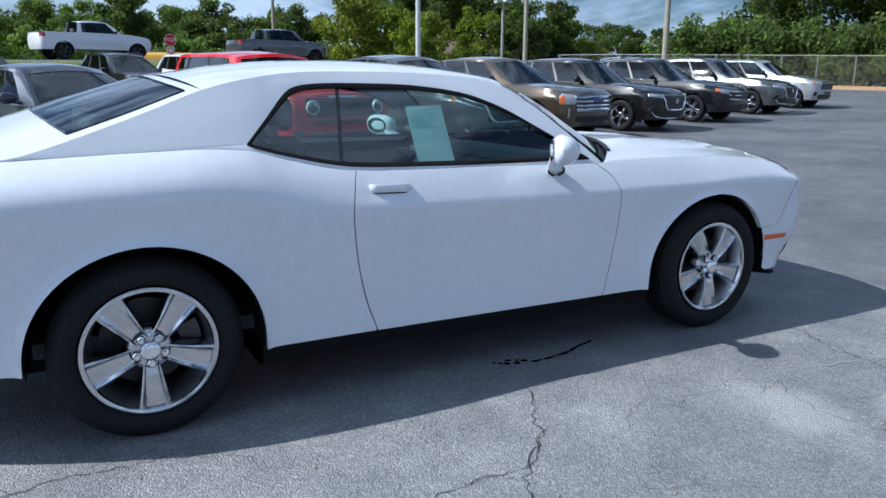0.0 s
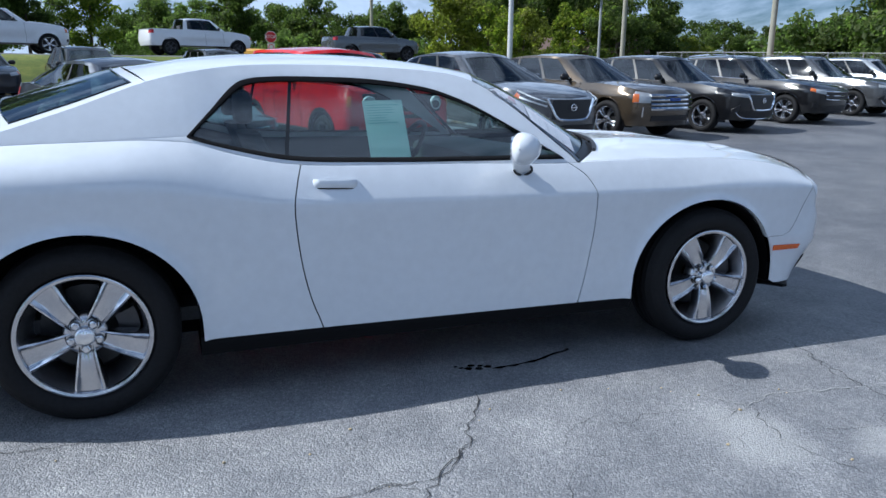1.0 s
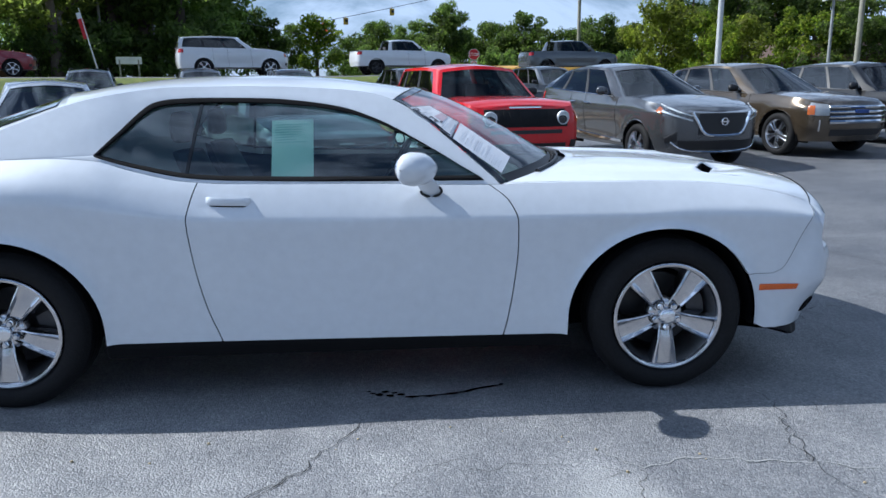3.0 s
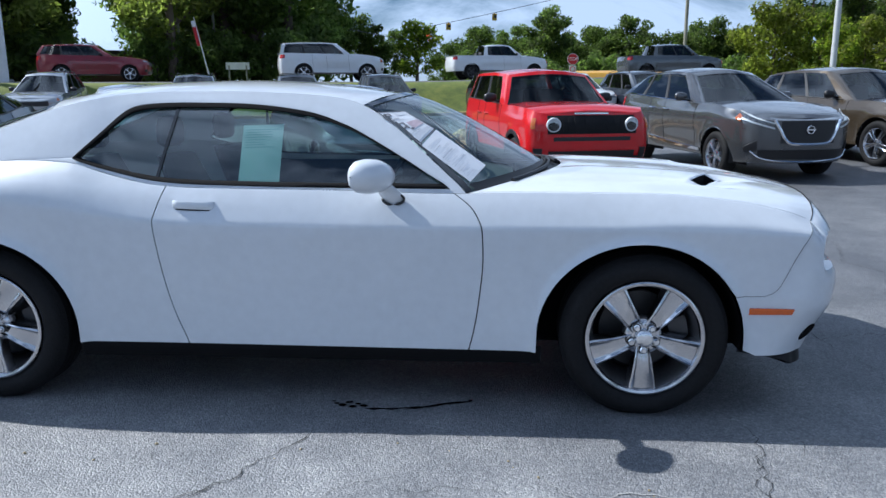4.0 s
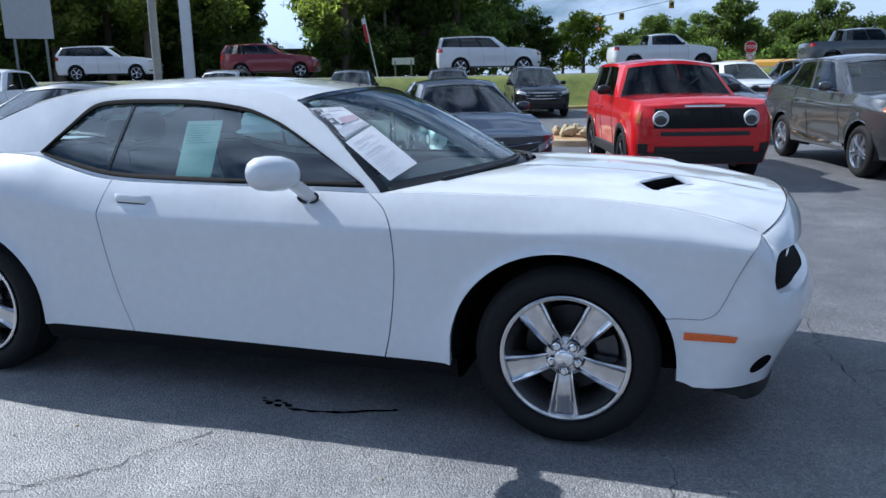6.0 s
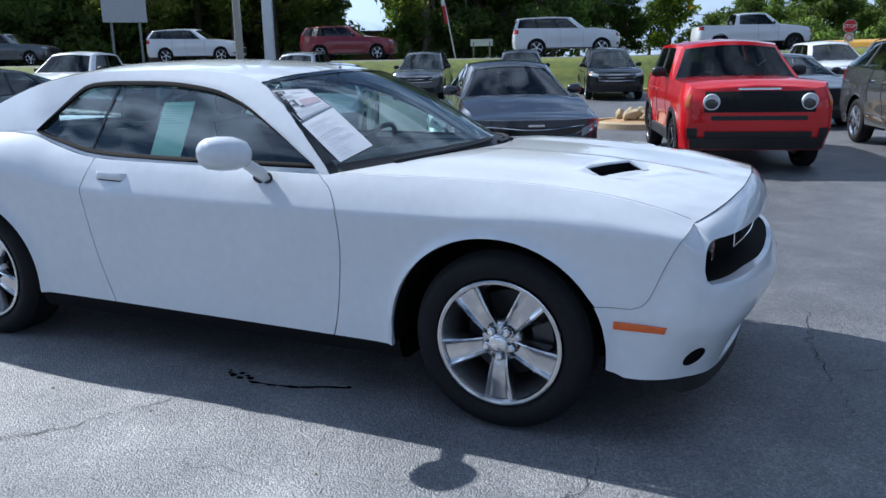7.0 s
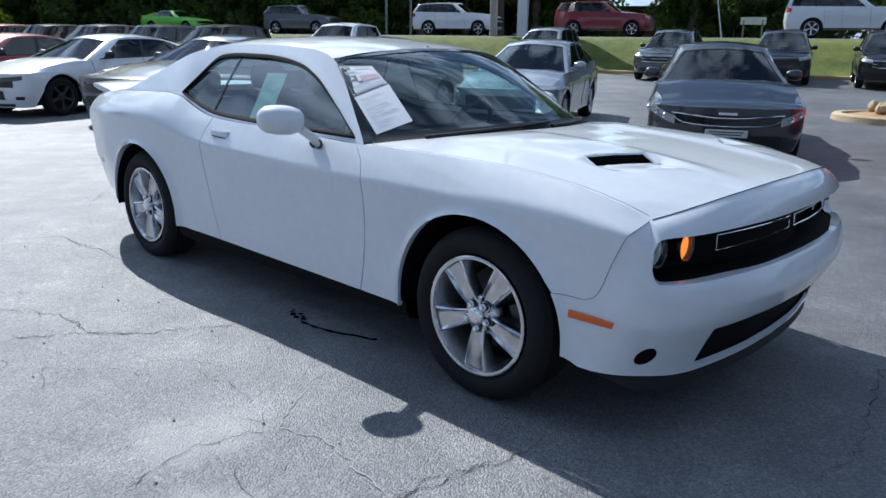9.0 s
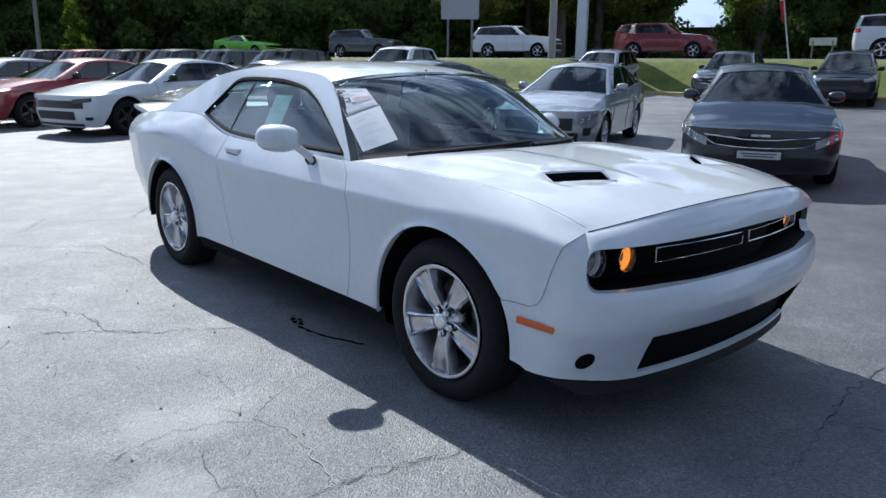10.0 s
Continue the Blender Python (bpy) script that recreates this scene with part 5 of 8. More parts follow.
LOW_A = int(np.argmin([abs(p[1] - .645) for p in NOSE]))
rows_z = [.258, .270, .284, .325, .36, .40, .456, .468, .482, .495, .51, .525, .536, .5422]
rows_hi = [.545, .56, .58, .60, .62, .635, .648, 1.0]
bumper = Sheet()
Z0 = rows_z[-1]
for side in (-1, 1):
    for k in range(KN):
        zs = rows_z + (rows_hi if k >= K_GR else [])
        for a, b in zip(zs[:-1], zs[1:]):
            if k >= LOW_A and .28 <= a and b <= .457:
                continue
            q = []
            for kk in (k, k + 1):
                za, zb = (grille_low(kk) if z == 1.0 else z for z in (a, b))
                lift = .03 * max(0, 1 - kk / 10) + .016 * max(0, min(1, (LOW_A - kk) / 12))
                za, zb = max(za, .262 + lift), max(zb, .262 + lift)
                q.append([skin(kk, za, side), skin(kk, zb, side)])
            bumper.grid(q)
    def k_at(x):
        return float(np.interp(x, [p[0] for p in NOSE[:K_GR + 3]], range(K_GR + 3)))
    def on_outline(kf, z):
        i0 = min(int(kf), KN - 1)
        return skin(i0, z, side).lerp(skin(i0 + 1, z, side), kf - i0)
    def left_(v):
        z = Z0 + (.853 - Z0) * v
        xs = nose_seam(z) + GAP * .4 * (1 - v)
        return Vector((xs, side * hero_w(xs, min(z, belt_z(xs))), z))
    def right_(v):
        z = Z0 + (grille_top(K_GR) - Z0) * v
        zl = grille_low(K_GR)
        o = front_off(K_GR, min(z, zl))
        if z > zl:
            o += (-.010 - o) * (z - zl) / (grille_top(K_GR) - zl)
        return nose_at(K_GR, o, z, side)
    k0 = k_at(nose_seam(Z0) + GAP * .4)
    def low_(u):
        return on_outline(k0 + (K_GR - k0) * u, Z0)
    def top_(u):
        return header(K_GR, u * 2 / 3, side)
    def coons(u, v):
        c = left_(0) * (1 - u) * (1 - v) + right_(0) * u * (1 - v) + top_(0) * (1 - u) * v + top_(1) * u * v
        return low_(u) * (1 - v) + top_(u) * v + left_(v) * (1 - u) + right_(v) * u - c
    us_ = [0] + [(k - k0) / (K_GR - k0) for k in range(int(k0) + 1, K_GR + 1)]
    span_ = grille_top(K_GR) - Z0
    vs_ = [(z - Z0) / span_ for z in [Z0] + rows_hi[:-1] + [grille_low(K_GR)]]
    vs_ += list(np.linspace(vs_[-1], 1, 8))[1:]
    bumper.grid([[coons(u, v) for v in vs_] for u in us_])
    # ledge that carries the lower opening back
    for z in (.284, .4559):
        bumper.grid([[nose_at(k, front_off(k, z), z, side), nose_at(k, front_off(k, z) - .014, z + (.006 if z < .4 else -.006), side)] for k in range(LOW_A, KN + 1)])
    # inner ledge under the grille
    bumper.grid([[nose_at(k, front_off(k, grille_low(k)), grille_low(k), side), nose_at(k, -.03 - .02 * min(1, max(0, (NOSE[k][1] - .4) / .2)), grille_low(k) + .003, side)] for k in range(K_GR, KN + 1)])
    # header panel under the bonnet's edge, in one skin with the bumper
    bumper.grid([[header(k, v, side) for v in [u * 2 / 3 for u in us_] + [.80, 1]] for k in range(K_GR, KN + 1)])
part("front_bumper", bumper.mesh("front_bumper", WHITE, sharp=38), hero)

# shut line between the wing and the front bumper
for side in (-1, 1):
    zs_ = np.concatenate([np.linspace(.545, .60, 12), np.linspace(.61, .85, 20)])
    line = [Vector((nose_seam(z), side * (hero_w(nose_seam(z), z) + .0004), z)) for z in zs_]
    line = [Vector((x, side * (hero_w(x, .5436) + .0004), .5436)) for x in np.linspace(arch_edge(.544), 3.455, 8)] + line
    part("bumper_gap", Sheet().tube(line, .0011, 5, False).mesh("bumper_gap", simple("shut_line_grey", (.20, .21, .22), rough=.9, spec=.1)), hero)

# grille: black recess with an inner frame, lamps
gr = Sheet()
for side in (-1, 1):
    rows = []
    for k in range(K_GR - 3, KN + 1):
        kk = max(k, K_GR)
        u = (kk - K_GR) / (KN - K_GR)
        gt = grille_top(kk)
        yb = min(NOSE[k][1], .885)
        xb = 3.775 - .27 * (yb / .8) ** 2
        back_ = lambda z: Vector((xb, side * yb, z))
        rows.append([nose_at(k, -.02, grille_low(kk) - .004, side), back_(grille_low(kk) - .006), back_((gt + grille_low(kk)) / 2), back_(gt + .008), nose_at(k, -.065 if k >= K_GR else -.022, gt + .006, side)])
    gr.grid(rows)
    e = rows[0]
    gr.grid([[e[0], e[4]], [e[1], e[3]]]).grid([[e[1], e[3]], [e[2], e[2] + Vector((.001, 0, 0))]])
grille = part("grille", gr.mesh("grille", simple("grille_mesh", (.004, .004, .005), rough=.7, spec=.12, bump=.4, bump_scale=260), sharp=30), hero, "matt black recessed grille")
k_y = lambda y: int(np.argmin([abs(p[1] - y) for p in NOSE]))
for side in (-1, 1):
    # bright inner frame, one on each side of the middle
    ka, kb = k_y(.60), k_y(.022)
    top_l = [nose_at(int(round(k)), -.085, .779 - .004 * (k - ka) / (kb - ka), side) for k in np.linspace(ka, kb, 12)]
    bot_l = [nose_at(int(round(k)), -.085, .724 + .004 * (k - ka) / (kb - ka), side) for k in np.linspace(kb, ka, 12)]
    ring = top_l + [top_l[-1].lerp(bot_l[0], .5)] + bot_l + [bot_l[-1].lerp(top_l[0], .5)] + [top_l[0]]
    part("grille_frame", Sheet().tube(ring, .0030, 7, False).mesh("grille_frame", CHROME), grille, "satin chrome grille frame")
    # lamp tubes: headlamp outside, running lamp inside
    for y, x0, r, lean, nm, lab in ((.800, 3.672, .063, .12, "headlamp", "round clear headlamp with a pale ring"), (.655, 3.706, .060, .06, "running_lamp", "round lit amber running lamp")):
        c = Vector((x0 - .012, side * y, .738))
        def ring_(rr, dx):
            return [c + Vector((dx - lean * side * rr * math.cos(a), rr * .82 * math.cos(a), rr * math.sin(a))) for a in np.linspace(0, 2 * math.pi, 33)[:-1]]
        lamp = part(nm, Sheet().grid([ring_(r, -.05), ring_(r, -.006), ring_(r * .95, .0), ring_(r * .88, -.004), ring_(r * .84, -.06)], close=True).mesh(nm, GLOSS_BLACK, sharp=30), hero, lab)
        part("bowl", Sheet().grid([ring_(r * .84, -.05), ring_(r * .62, -.07)], close=True).fan(ring_(r * .62, -.07), c + Vector((-.085, 0, 0))).mesh("bowl", simple("lamp_bowl", (.62, .66, .68), rough=.25, metal=.5) if nm == "headlamp" else simple("amber_bowl", (.10, .026, .006), rough=.3, coat=.5), sharp=30), lamp)
        halo = Sheet().grid([ring_(r * .87, -.034), ring_(r * .86, -.022), ring_(r * .77, -.024), ring_(r * .74, -.040)], close=True)
        if nm == "headlamp":
            part("halo", halo.mesh("halo", simple("halo_plastic", (.92, .93, .88), rough=.25), sharp=30), lamp)
            part("projector", Sheet().grid([ring_(r * .42, -.06), ring_(r * .42, -.03), ring_(r * .30, -.018)], close=True).fan(ring_(r * .30, -.018), c + Vector((-.012, 0, 0))).mesh("projector", GLASS_LAMP), lamp)
        else:
            m_, n_, l_, b_ = material("lit_amber")
            b_.inputs["Base Color"].default_value = (.9, .30, .03, 1)
            b_.inputs["Emission Color"].default_value = (1, .33, .03, 1)
            b_.inputs["Emission Strength"].default_value = .75
            part("halo", halo.mesh("halo", m_, sharp=30), lamp)
            part("inner_ring", Sheet().grid([ring_(r * .5, -.04), ring_(r * .5, -.02), ring_(r * .38, -.02)], close=True).mesh("inner_ring", m_, sharp=30), lamp)
        part("lens", Sheet().grid([ring_(r * .88, -.004), ring_(r * .5, .004)], close=True).fan(ring_(r * .5, .004), c + Vector((.006, 0, 0))).mesh("lens", GLASS_LAMP), lamp)
    # side marker, fog lamp
    sm = []
    for o, q in ((-.004, 1.0), (.006, 1.0), (.008, .86)):
        ring = []
        for x, z in ((3.392, .464), (3.393, .492), (3.580, .489), (3.572, .464)):
            xc, zc = 3.486, .477
            xx, zz = xc + (x - xc) * q, zc + (z - zc) * (q if q == 1 else .75)
            ki = float(np.interp(xx, [p[0] for p in NOSE[:48]], range(48)))
            i0 = int(ki)
            pa, pb = nose_at(i0, front_off(i0, zz) + o, zz, side), nose_at(i0 + 1, front_off(i0 + 1, zz) + o, zz, side)
            ring.append(pa.lerp(pb, ki - i0))
        sm.append(ring)
    part("side_marker", Sheet().grid(sm, close=True).fan(sm[-1], sum(sm[-1], Vector()) / 4).mesh("side_marker", AMBER_RED, sharp=30), hero, "amber side marker lamp")
    kf = k_y(.893)
    fc = nose_at(kf, front_off(kf, .368), .368, side)
    fa, fb = nose_at(kf - 1, 0, .3, side), nose_at(kf + 1, 0, .3, side)
    td = (fb - fa).normalized()
    nd = Vector((abs(td.y), -td.x * (1 if td.y > 0 else -1), 0))
    nd = nd if nd.x > 0 else -nd
    upv = Vector((0, 0, 1)) + nd * .46
    el = lambda r, d: [fc + td * (r * .72 * math.cos(a) - r * .48 * math.sin(a)) + upv * (r * .80 * math.cos(a) + r * .42 * math.sin(a)) + nd * d for a in np.linspace(0, 2 * math.pi, 29)[:-1]]
    fog = part("fog_lamp", Sheet().grid([el(.042, -.02), el(.042, .004), el(.039, .006), el(.036, .003), el(.02, .003)], close=True).fan(el(.02, .003), fc + nd * .003).mesh("fog_lamp", DEEP, sharp=30), hero)

# lower grille and chin
lg = Sheet()
for side in (-1, 1):
    lg.grid([[nose_at(k, front_off(k, z) - o * (1 if k >= LOW_A else .15), z, side) for z, o in ((.276, .012), (.288, .03), (.33, .036), (.38, .036), (.446, .036), (.464, .012))] for k in range(LOW_A - 1, KN + 1)])
part("lower_grille", lg.mesh("lower_grille", simple("lower_grille_mesh", (.004, .004, .005), rough=.75, spec=.1, bump=.5, bump_scale=220)), hero)
chin = Sheet()
for side in (-1, 1):
    k1 = int(np.argmin([abs(p[0] - 3.50) for p in NOSE]))
    chin.grid([[nose_at(k, front_off(k, .262) - .018 + o * min(1, (k - k1) / 10), z + (.262 - z) * max(0, 1 - (k - k1) / 14), side) for o, z in ((-.01, .290), (.002, .268), (.010, .240), (.014, .214), (-.01, .204), (-.25, .196))] for k in range(k1, KN + 1)])
part("chin_spoiler", chin.mesh("chin_spoiler", simple("chin_plastic", (.009, .009, .011), rough=.6, spec=.3), sharp=35), hero, "dark plastic chin spoiler")

# bonnet
hood_c = pch([(2.36, 1.022), (2.6, 1.030), (2.9, 1.022), (3.2, 1.004), (3.5, .968), (3.7, .940), (3.83, .918)])


SC_O, SC_A, SC_B = Vector((3.196, .578)), Vector((.127, -.228)), Vector((.062, .004))


def scoop_uv(x, y):
    """Place within the scoop's slanted slot: along it and across it, both 0 to 1 inside."""
    d = Vector((x, y)) - SC_O
    k = SC_A.x * SC_B.y - SC_A.y * SC_B.x
    return (d.x * SC_B.y - d.y * SC_B.x) / k, (SC_A.x * d.y - SC_A.y * d.x) / k


def hood_at(u, s):
    """Bonnet: crowned, with two raised strips and a valley between them. u to the front, s from the middle to the edge."""
    xs = 2.20 + (3.640 - 2.20) * u
    y = s * (belt_w(xs) - .004 * (1 - u))
    x0 = 2.20 + .46 * (1 - s * s)
    x = x0 + (cut_x(.838 * s) - x0) * u
    e, c = belt_z(xs), hood_c(2.60 + (3.79 - 2.60) * u)
    z = e + (c - e) * (1 - s ** 2.6)
    fade = max(0, min(1, (1 - u) / .22)) ** 1.5 * min(1, u / .15)
    z += .014 * fade / (1 + math.exp(-(s - .30) / .025)) / (1 + math.exp((s - .70) / .030))
    su, sv = scoop_uv(x, y)
    if -.3 < su < 1.3 and -1.5 < sv < 6:
        side_fade = min(1, max(0, (su + .22) / .2)) * min(1, max(0, (1.22 - su) / .2))
        drop = min(1, max(0, sv)) * math.exp(-(max(0, sv - 1) * .062 / .13) ** 2)
        z += side_fade * (.004 * math.exp(-(sv / .8) ** 2 if sv < 0 else -sv * 3) - .024 * drop)
    return x, y, z


def hood_z(x, y):
    u, s = (x - 2.5) / 1.2, abs(y) / .85
    for _ in range(8):
        a = hood_at(u, s)
        u, s = min(1, max(0, u + (x - a[0]) / 1.3)), min(1, max(0, s + (abs(y) - a[1]) / .85))
    return hood_at(u, s)[2]


hd2 = Sheet()
NX, NS = 120, 76
for side in (-1, 1):
    pts = [[(lambda p: Vector((p[0], side * p[1], p[2])))(hood_at(i / NX, j / NS)) for j in range(NS + 1)] for i in range(NX + 1)]
    for i in range(NX):
        for j in range(NS):
            q = [[pts[i][j], pts[i][j + 1]], [pts[i + 1][j], pts[i + 1][j + 1]]]
            c = (q[0][0] + q[0][1] + q[1][0] + q[1][1]) / 4
            su, sv = scoop_uv(c.x, abs(c.y))
            if -.02 < su < 1.02 and -.08 < sv < 1.08:
                continue
            hd2.grid(q)
part("bonnet", hd2.mesh("bonnet", WHITE, sharp=32), hero, "white bonnet with two air scoops")
# thin gaps round the bonnet
gapm = simple("gap_shadow", (.02, .021, .023), rough=.9, spec=.1)
front_gap = [Vector((cut_x(abs(y)) + .002, y, cut_z(y) + .0012)) for y in np.linspace(-.836, .836, 61)]
part("bonnet_gap", Sheet().tube(front_gap, .0018, 5, False).mesh("bonnet_gap", gapm), hero)
for side in (-1, 1):
    ln = []
    for u in np.linspace(.02, .985, 30):
        x, y, z = hood_at(u, .982)
        ln.append(Vector((x, side * y, z + .0006)))
    part("bonnet_gap", Sheet().tube(ln, .0008, 5, False).mesh("bonnet_gap", simple("soft_gap", (.40, .41, .43), rough=.8)), hero)
for side in (-1, 1):
    sc = Sheet()
    def lp(q, d):
        out = []
        for u, v in ((0, 0), (.5, 0), (1, 0), (1, .5), (1, 1), (.5, 1), (0, 1), (0, .5)):
            c = SC_O + SC_A * u + SC_B * v + (SC_A.normalized() * (.5 - u) + SC_B.normalized() * (.5 - v)) * 2 * q
            out.append(Vector((c.x, side * c.y, hood_z(c.x, c.y) + d)))
        return out
    sc.grid([lp(-.016, -.001), lp(-.010, .0010), lp(-.003, .0014), lp(.001, -.001), lp(.003, -.005)], close=True)
    part("scoop_rim", sc.mesh("scoop_rim", WHITE, sharp=50), hero)
    s2 = Sheet().grid([lp(.0025, -.004), lp(.0025, -.05)], close=True).fan(lp(.0025, -.05), sum(lp(.0025, -.05), Vector()) / 8)
    part("scoop", s2.mesh("scoop", DEEP, sharp=30, weld=False), hero, "black open bonnet scoop")

# glasshouse: the lean of its sides
def green_w(x, z):
    zb = belt_z(x)
    base = belt_w(min(max(x, -.6), 2.3))
    return base - .008 - .50 * max(0, z - zb) - .18 * max(0, z - zb) ** 2


def gp(x, z, off=0.0, side=-1):
    return Vector((x, side * (green_w(x, z) + off), z))


# matching keys round the window and round the side's edge
WIN = [(2.115, .992), (1.95, 1.092), (1.74, 1.208), (1.62, 1.262), (1.47, 1.308), (1.22, 1.340), (.95, 1.348), (.78, 1.346), (.68, 1.334), (.62, 1.302), (.53, 1.213), (.445, 1.130), (.435, 1.117), (.46, 1.105), (.60, 1.066), (.85, 1.018), (1.2, 1.003), (1.65, .996)]
EDGE = [(2.19, .975), (2.005, 1.135), (1.85, 1.262), (1.722, 1.339), (1.56, 1.380), (1.22, 1.402), (.95, 1.405), (.70, 1.400), (.50, 1.376), (.29, 1.328), (.0, 1.220), (-.36, 1.102), (-.55, 1.080), (.05, 1.1), (.60, 1.047), (.85, 1.000), (1.2, .988), (1.65, .981)]
NR = 108
win = smooth_line(WIN, NR, True)
edge = smooth_line(EDGE, NR, True)
# straight runs meet in a sharp corner at the foot of the windscreen
for line, keys in ((win, WIN), (edge, EDGE)):
    for i in range(NR):
        s_ = i * len(keys) / NR
        if s_ < 1 or s_ > len(keys) - 1:
            a, b, f = (keys[0], keys[1], s_) if s_ < 1 else (keys[-1], keys[0], s_ - len(keys) + 1)
            line[i][0], line[i][1] = a[0] + (b[0] - a[0]) * f, a[1] + (b[1] - a[1]) * f
for i, p in enumerate(edge):
    s_ = i * len(EDGE) / NR
    if s_ >= 12.0 or s_ < .001:
        p[1] = belt_z(p[0]) if p[0] < 2.3 else p[1]
rail = [i for i in range(NR) if 3.0 <= i * len(EDGE) / NR <= 9.0]
PILLAR_A = [i for i in range(NR) if 0 <= i * len(EDGE) / NR <= 3.0]
PILLAR_C = [i for i in range(NR) if 9.0 <= i * len(EDGE) / NR <= 12.0]
shell = Sheet()
for side in (-1, 1):
    rings = []
    for t in np.linspace(0, 1, 6):
        rings.append([gp(a[0] + (b[0] - a[0]) * t, a[1] + (b[1] - a[1]) * t, -.002 * (t == 0), side) for a, b in zip(win, edge)])
    shell.grid(rings, close=True)
# roof
roof_rows = []
for i in rail:
    e = gp(edge[i][0], edge[i][1])
    w = -e.y
    u = (e.x - .3) / (1.728 - .3)
    cz = pch([(.0, 1.375), (.25, 1.398), (.45, 1.432), (.75, 1.458), (1.05, 1.463), (1.35, 1.452), (1.6, 1.425), (1.8, 1.395)])
    bul = .12 * max(0, (u - .8) / .2) - .12 * max(0, (.2 - u) / .2)
    row = []
    for k in np.linspace(-1, 1, 25):
        a = 1 - abs(k) ** 2.7
        x = e.x + bul * (1 - k * k)
        row.append(Vector((x, w * k, e.z + (cz(x) - e.z) * a)))
    roof_rows.append(row)
shell.grid(roof_rows)
part("roof", shell.mesh("roof", WHITE, sharp=33), hero, "white roof and pillars")
# windscreen and rear window
front_edge = [gp(edge[i][0], edge[i][1]) for i in PILLAR_A]
back_edge = [gp(edge[i][0], edge[i][1]) for i in PILLAR_C]


def cross(e, bulge, lift, k, inset_=0.0):
    w = -e.y
    return Vector((e.x + bulge * (1 - k * k) - inset_, w * k, e.z + lift * (1 - k * k)))


top_lift = roof_rows[0][12].z - roof_rows[0][0].z
bulges = np.linspace(.40, .12, len(front_edge))
lifts = np.linspace(.055, top_lift, len(front_edge))
ws = [[cross(e, b, l_, k) for k in np.linspace(-.97, .97, 25)] for e, b, l_ in zip(front_edge, bulges, lifts)]
part("windscreen", Sheet().grid(ws).mesh("windscreen", GLASS_FRONT), hero)
# black border of the windscreen
bd = Sheet()
for ks in ((-1.0, -.99, -.968), (.968, .99, 1.0)):
    bd.grid([[cross(e, b, l_, k) + Vector((.004, 0, .004)) for k in ks] for e, b, l_ in zip(front_edge, bulges, lifts)])
bd.grid([[ws[r][c] + Vector((.003, 0, .003)) for c in range(25)] for r in (len(ws) - 2, len(ws) - 1)])
part("windscreen_border", bd.mesh("windscreen_border", GLOSS_BLACK), hero)
b2 = roof_rows[-1][12].z - roof_rows[-1][0].z
back = list(zip(back_edge, np.linspace(-.12, -.16, len(back_edge)), np.linspace(b2, .05, len(back_edge)) + .030 * np.sin(np.linspace(0, math.pi, len(back_edge)))))
i0 = min(i for i, q in enumerate(back) if q[0].x <= .27)
i1 = max(i for i, q in enumerate(back) if q[0].x >= -.19)
part("rear_window", Sheet().grid([[cross(e, b, l_, k) for k in np.linspace(-.93, .93, 21)] for e, b, l_ in back[i0:i1 + 1]]).mesh("rear_window", GLASS_SIDE), hero)
sur = Sheet()
for ks in (np.linspace(-1, -.93, 6), np.linspace(.93, 1, 6)):
    sur.grid([[cross(e, b, l_, k) for k in ks] for e, b, l_ in back])
for rows in (back[:i0 + 1], back[i1:]):
    if len(rows) > 1:
        sur.grid([[cross(e, b, l_, k) for k in np.linspace(-.93, .93, 21)] for e, b, l_ in rows])
part("rear_window_surround", sur.mesh("rear_window_surround", WHITE, sharp=35), hero)
rim_ = [cross(*back[i], -.93) for i in range(i0, i1 + 1)] + [cross(*back[i1], k) for k in np.linspace(-.93, .93, 21)[1:-1]] + [cross(*back[i], .93) for i in range(i1, i0 - 1, -1)] + [cross(*back[i0], k) for k in np.linspace(.93, -.93, 21)[1:]]
part("rear_window_border", Sheet().tube([p + Vector((-.001, 0, .002)) for p in rim_], .004, 6, False).mesh("rear_window_border", GLOSS_BLACK), hero)
# cowl under the wipers
cw = Sheet()
base = [cross(front_edge[0], .40, .055, k) for k in np.linspace(-.95, .95, 25)]
cw.grid([[p + Vector((d, 0, z)) for p in base] for d, z in ((-.03, .03), (.01, .0), (.06, -.012), (.14, -.03))])
part("cowl", cw.mesh("cowl", BLACK_TRIM, sharp=50), hero)
for y0, y1 in ((-.62, .02), (-.02, .56)):
    line = []
    for q in np.linspace(0, 1, 10):
        y = y0 + (y1 - y0) * q
        k = y / .80
        e = cross(front_edge[0], .40, .055, k)
        line.append(e + Vector((.045 - .050 * q ** 1.5, 0, .014 + .014 * q ** 1.5)))
    wiper = part("wiper", Sheet().tube(line, [.011] * 5 + [.008] * 5, 6).mesh("wiper", BLACK_TRIM), hero, "black windscreen wiper")
    part("wiper_blade", Sheet().tube([p + Vector((-.02, 0, .0)) for p in line[3:]], .007, 5).mesh("wiper_blade", RUBBER), wiper)

# side glass: door window and quarter window, with black seals
def in_window(u, v):
    """u from front to rear, v from bottom to top, within the window's outline."""
    up = [(2.115, .992), (1.95, 1.092), (1.74, 1.208), (1.62, 1.262), (1.47, 1.308), (1.22, 1.340), (.95, 1.348), (.78, 1.346), (.68, 1.334), (.62, 1.302), (.53, 1.213), (.445, 1.130), (.435, 1.117)]
    lowr = [(2.115, .990), (1.65, .996), (1.2, 1.003), (.85, 1.018), (.60, 1.066), (.46, 1.105), (.435, 1.115)]
    fu, fl = pch([(p[0], p[1]) for p in up]), pch([(p[0], p[1]) for p in lowr])
    x = 2.115 + (.435 - 2.115) * u
    return x, fl(x) + (fu(x) - fl(x)) * v


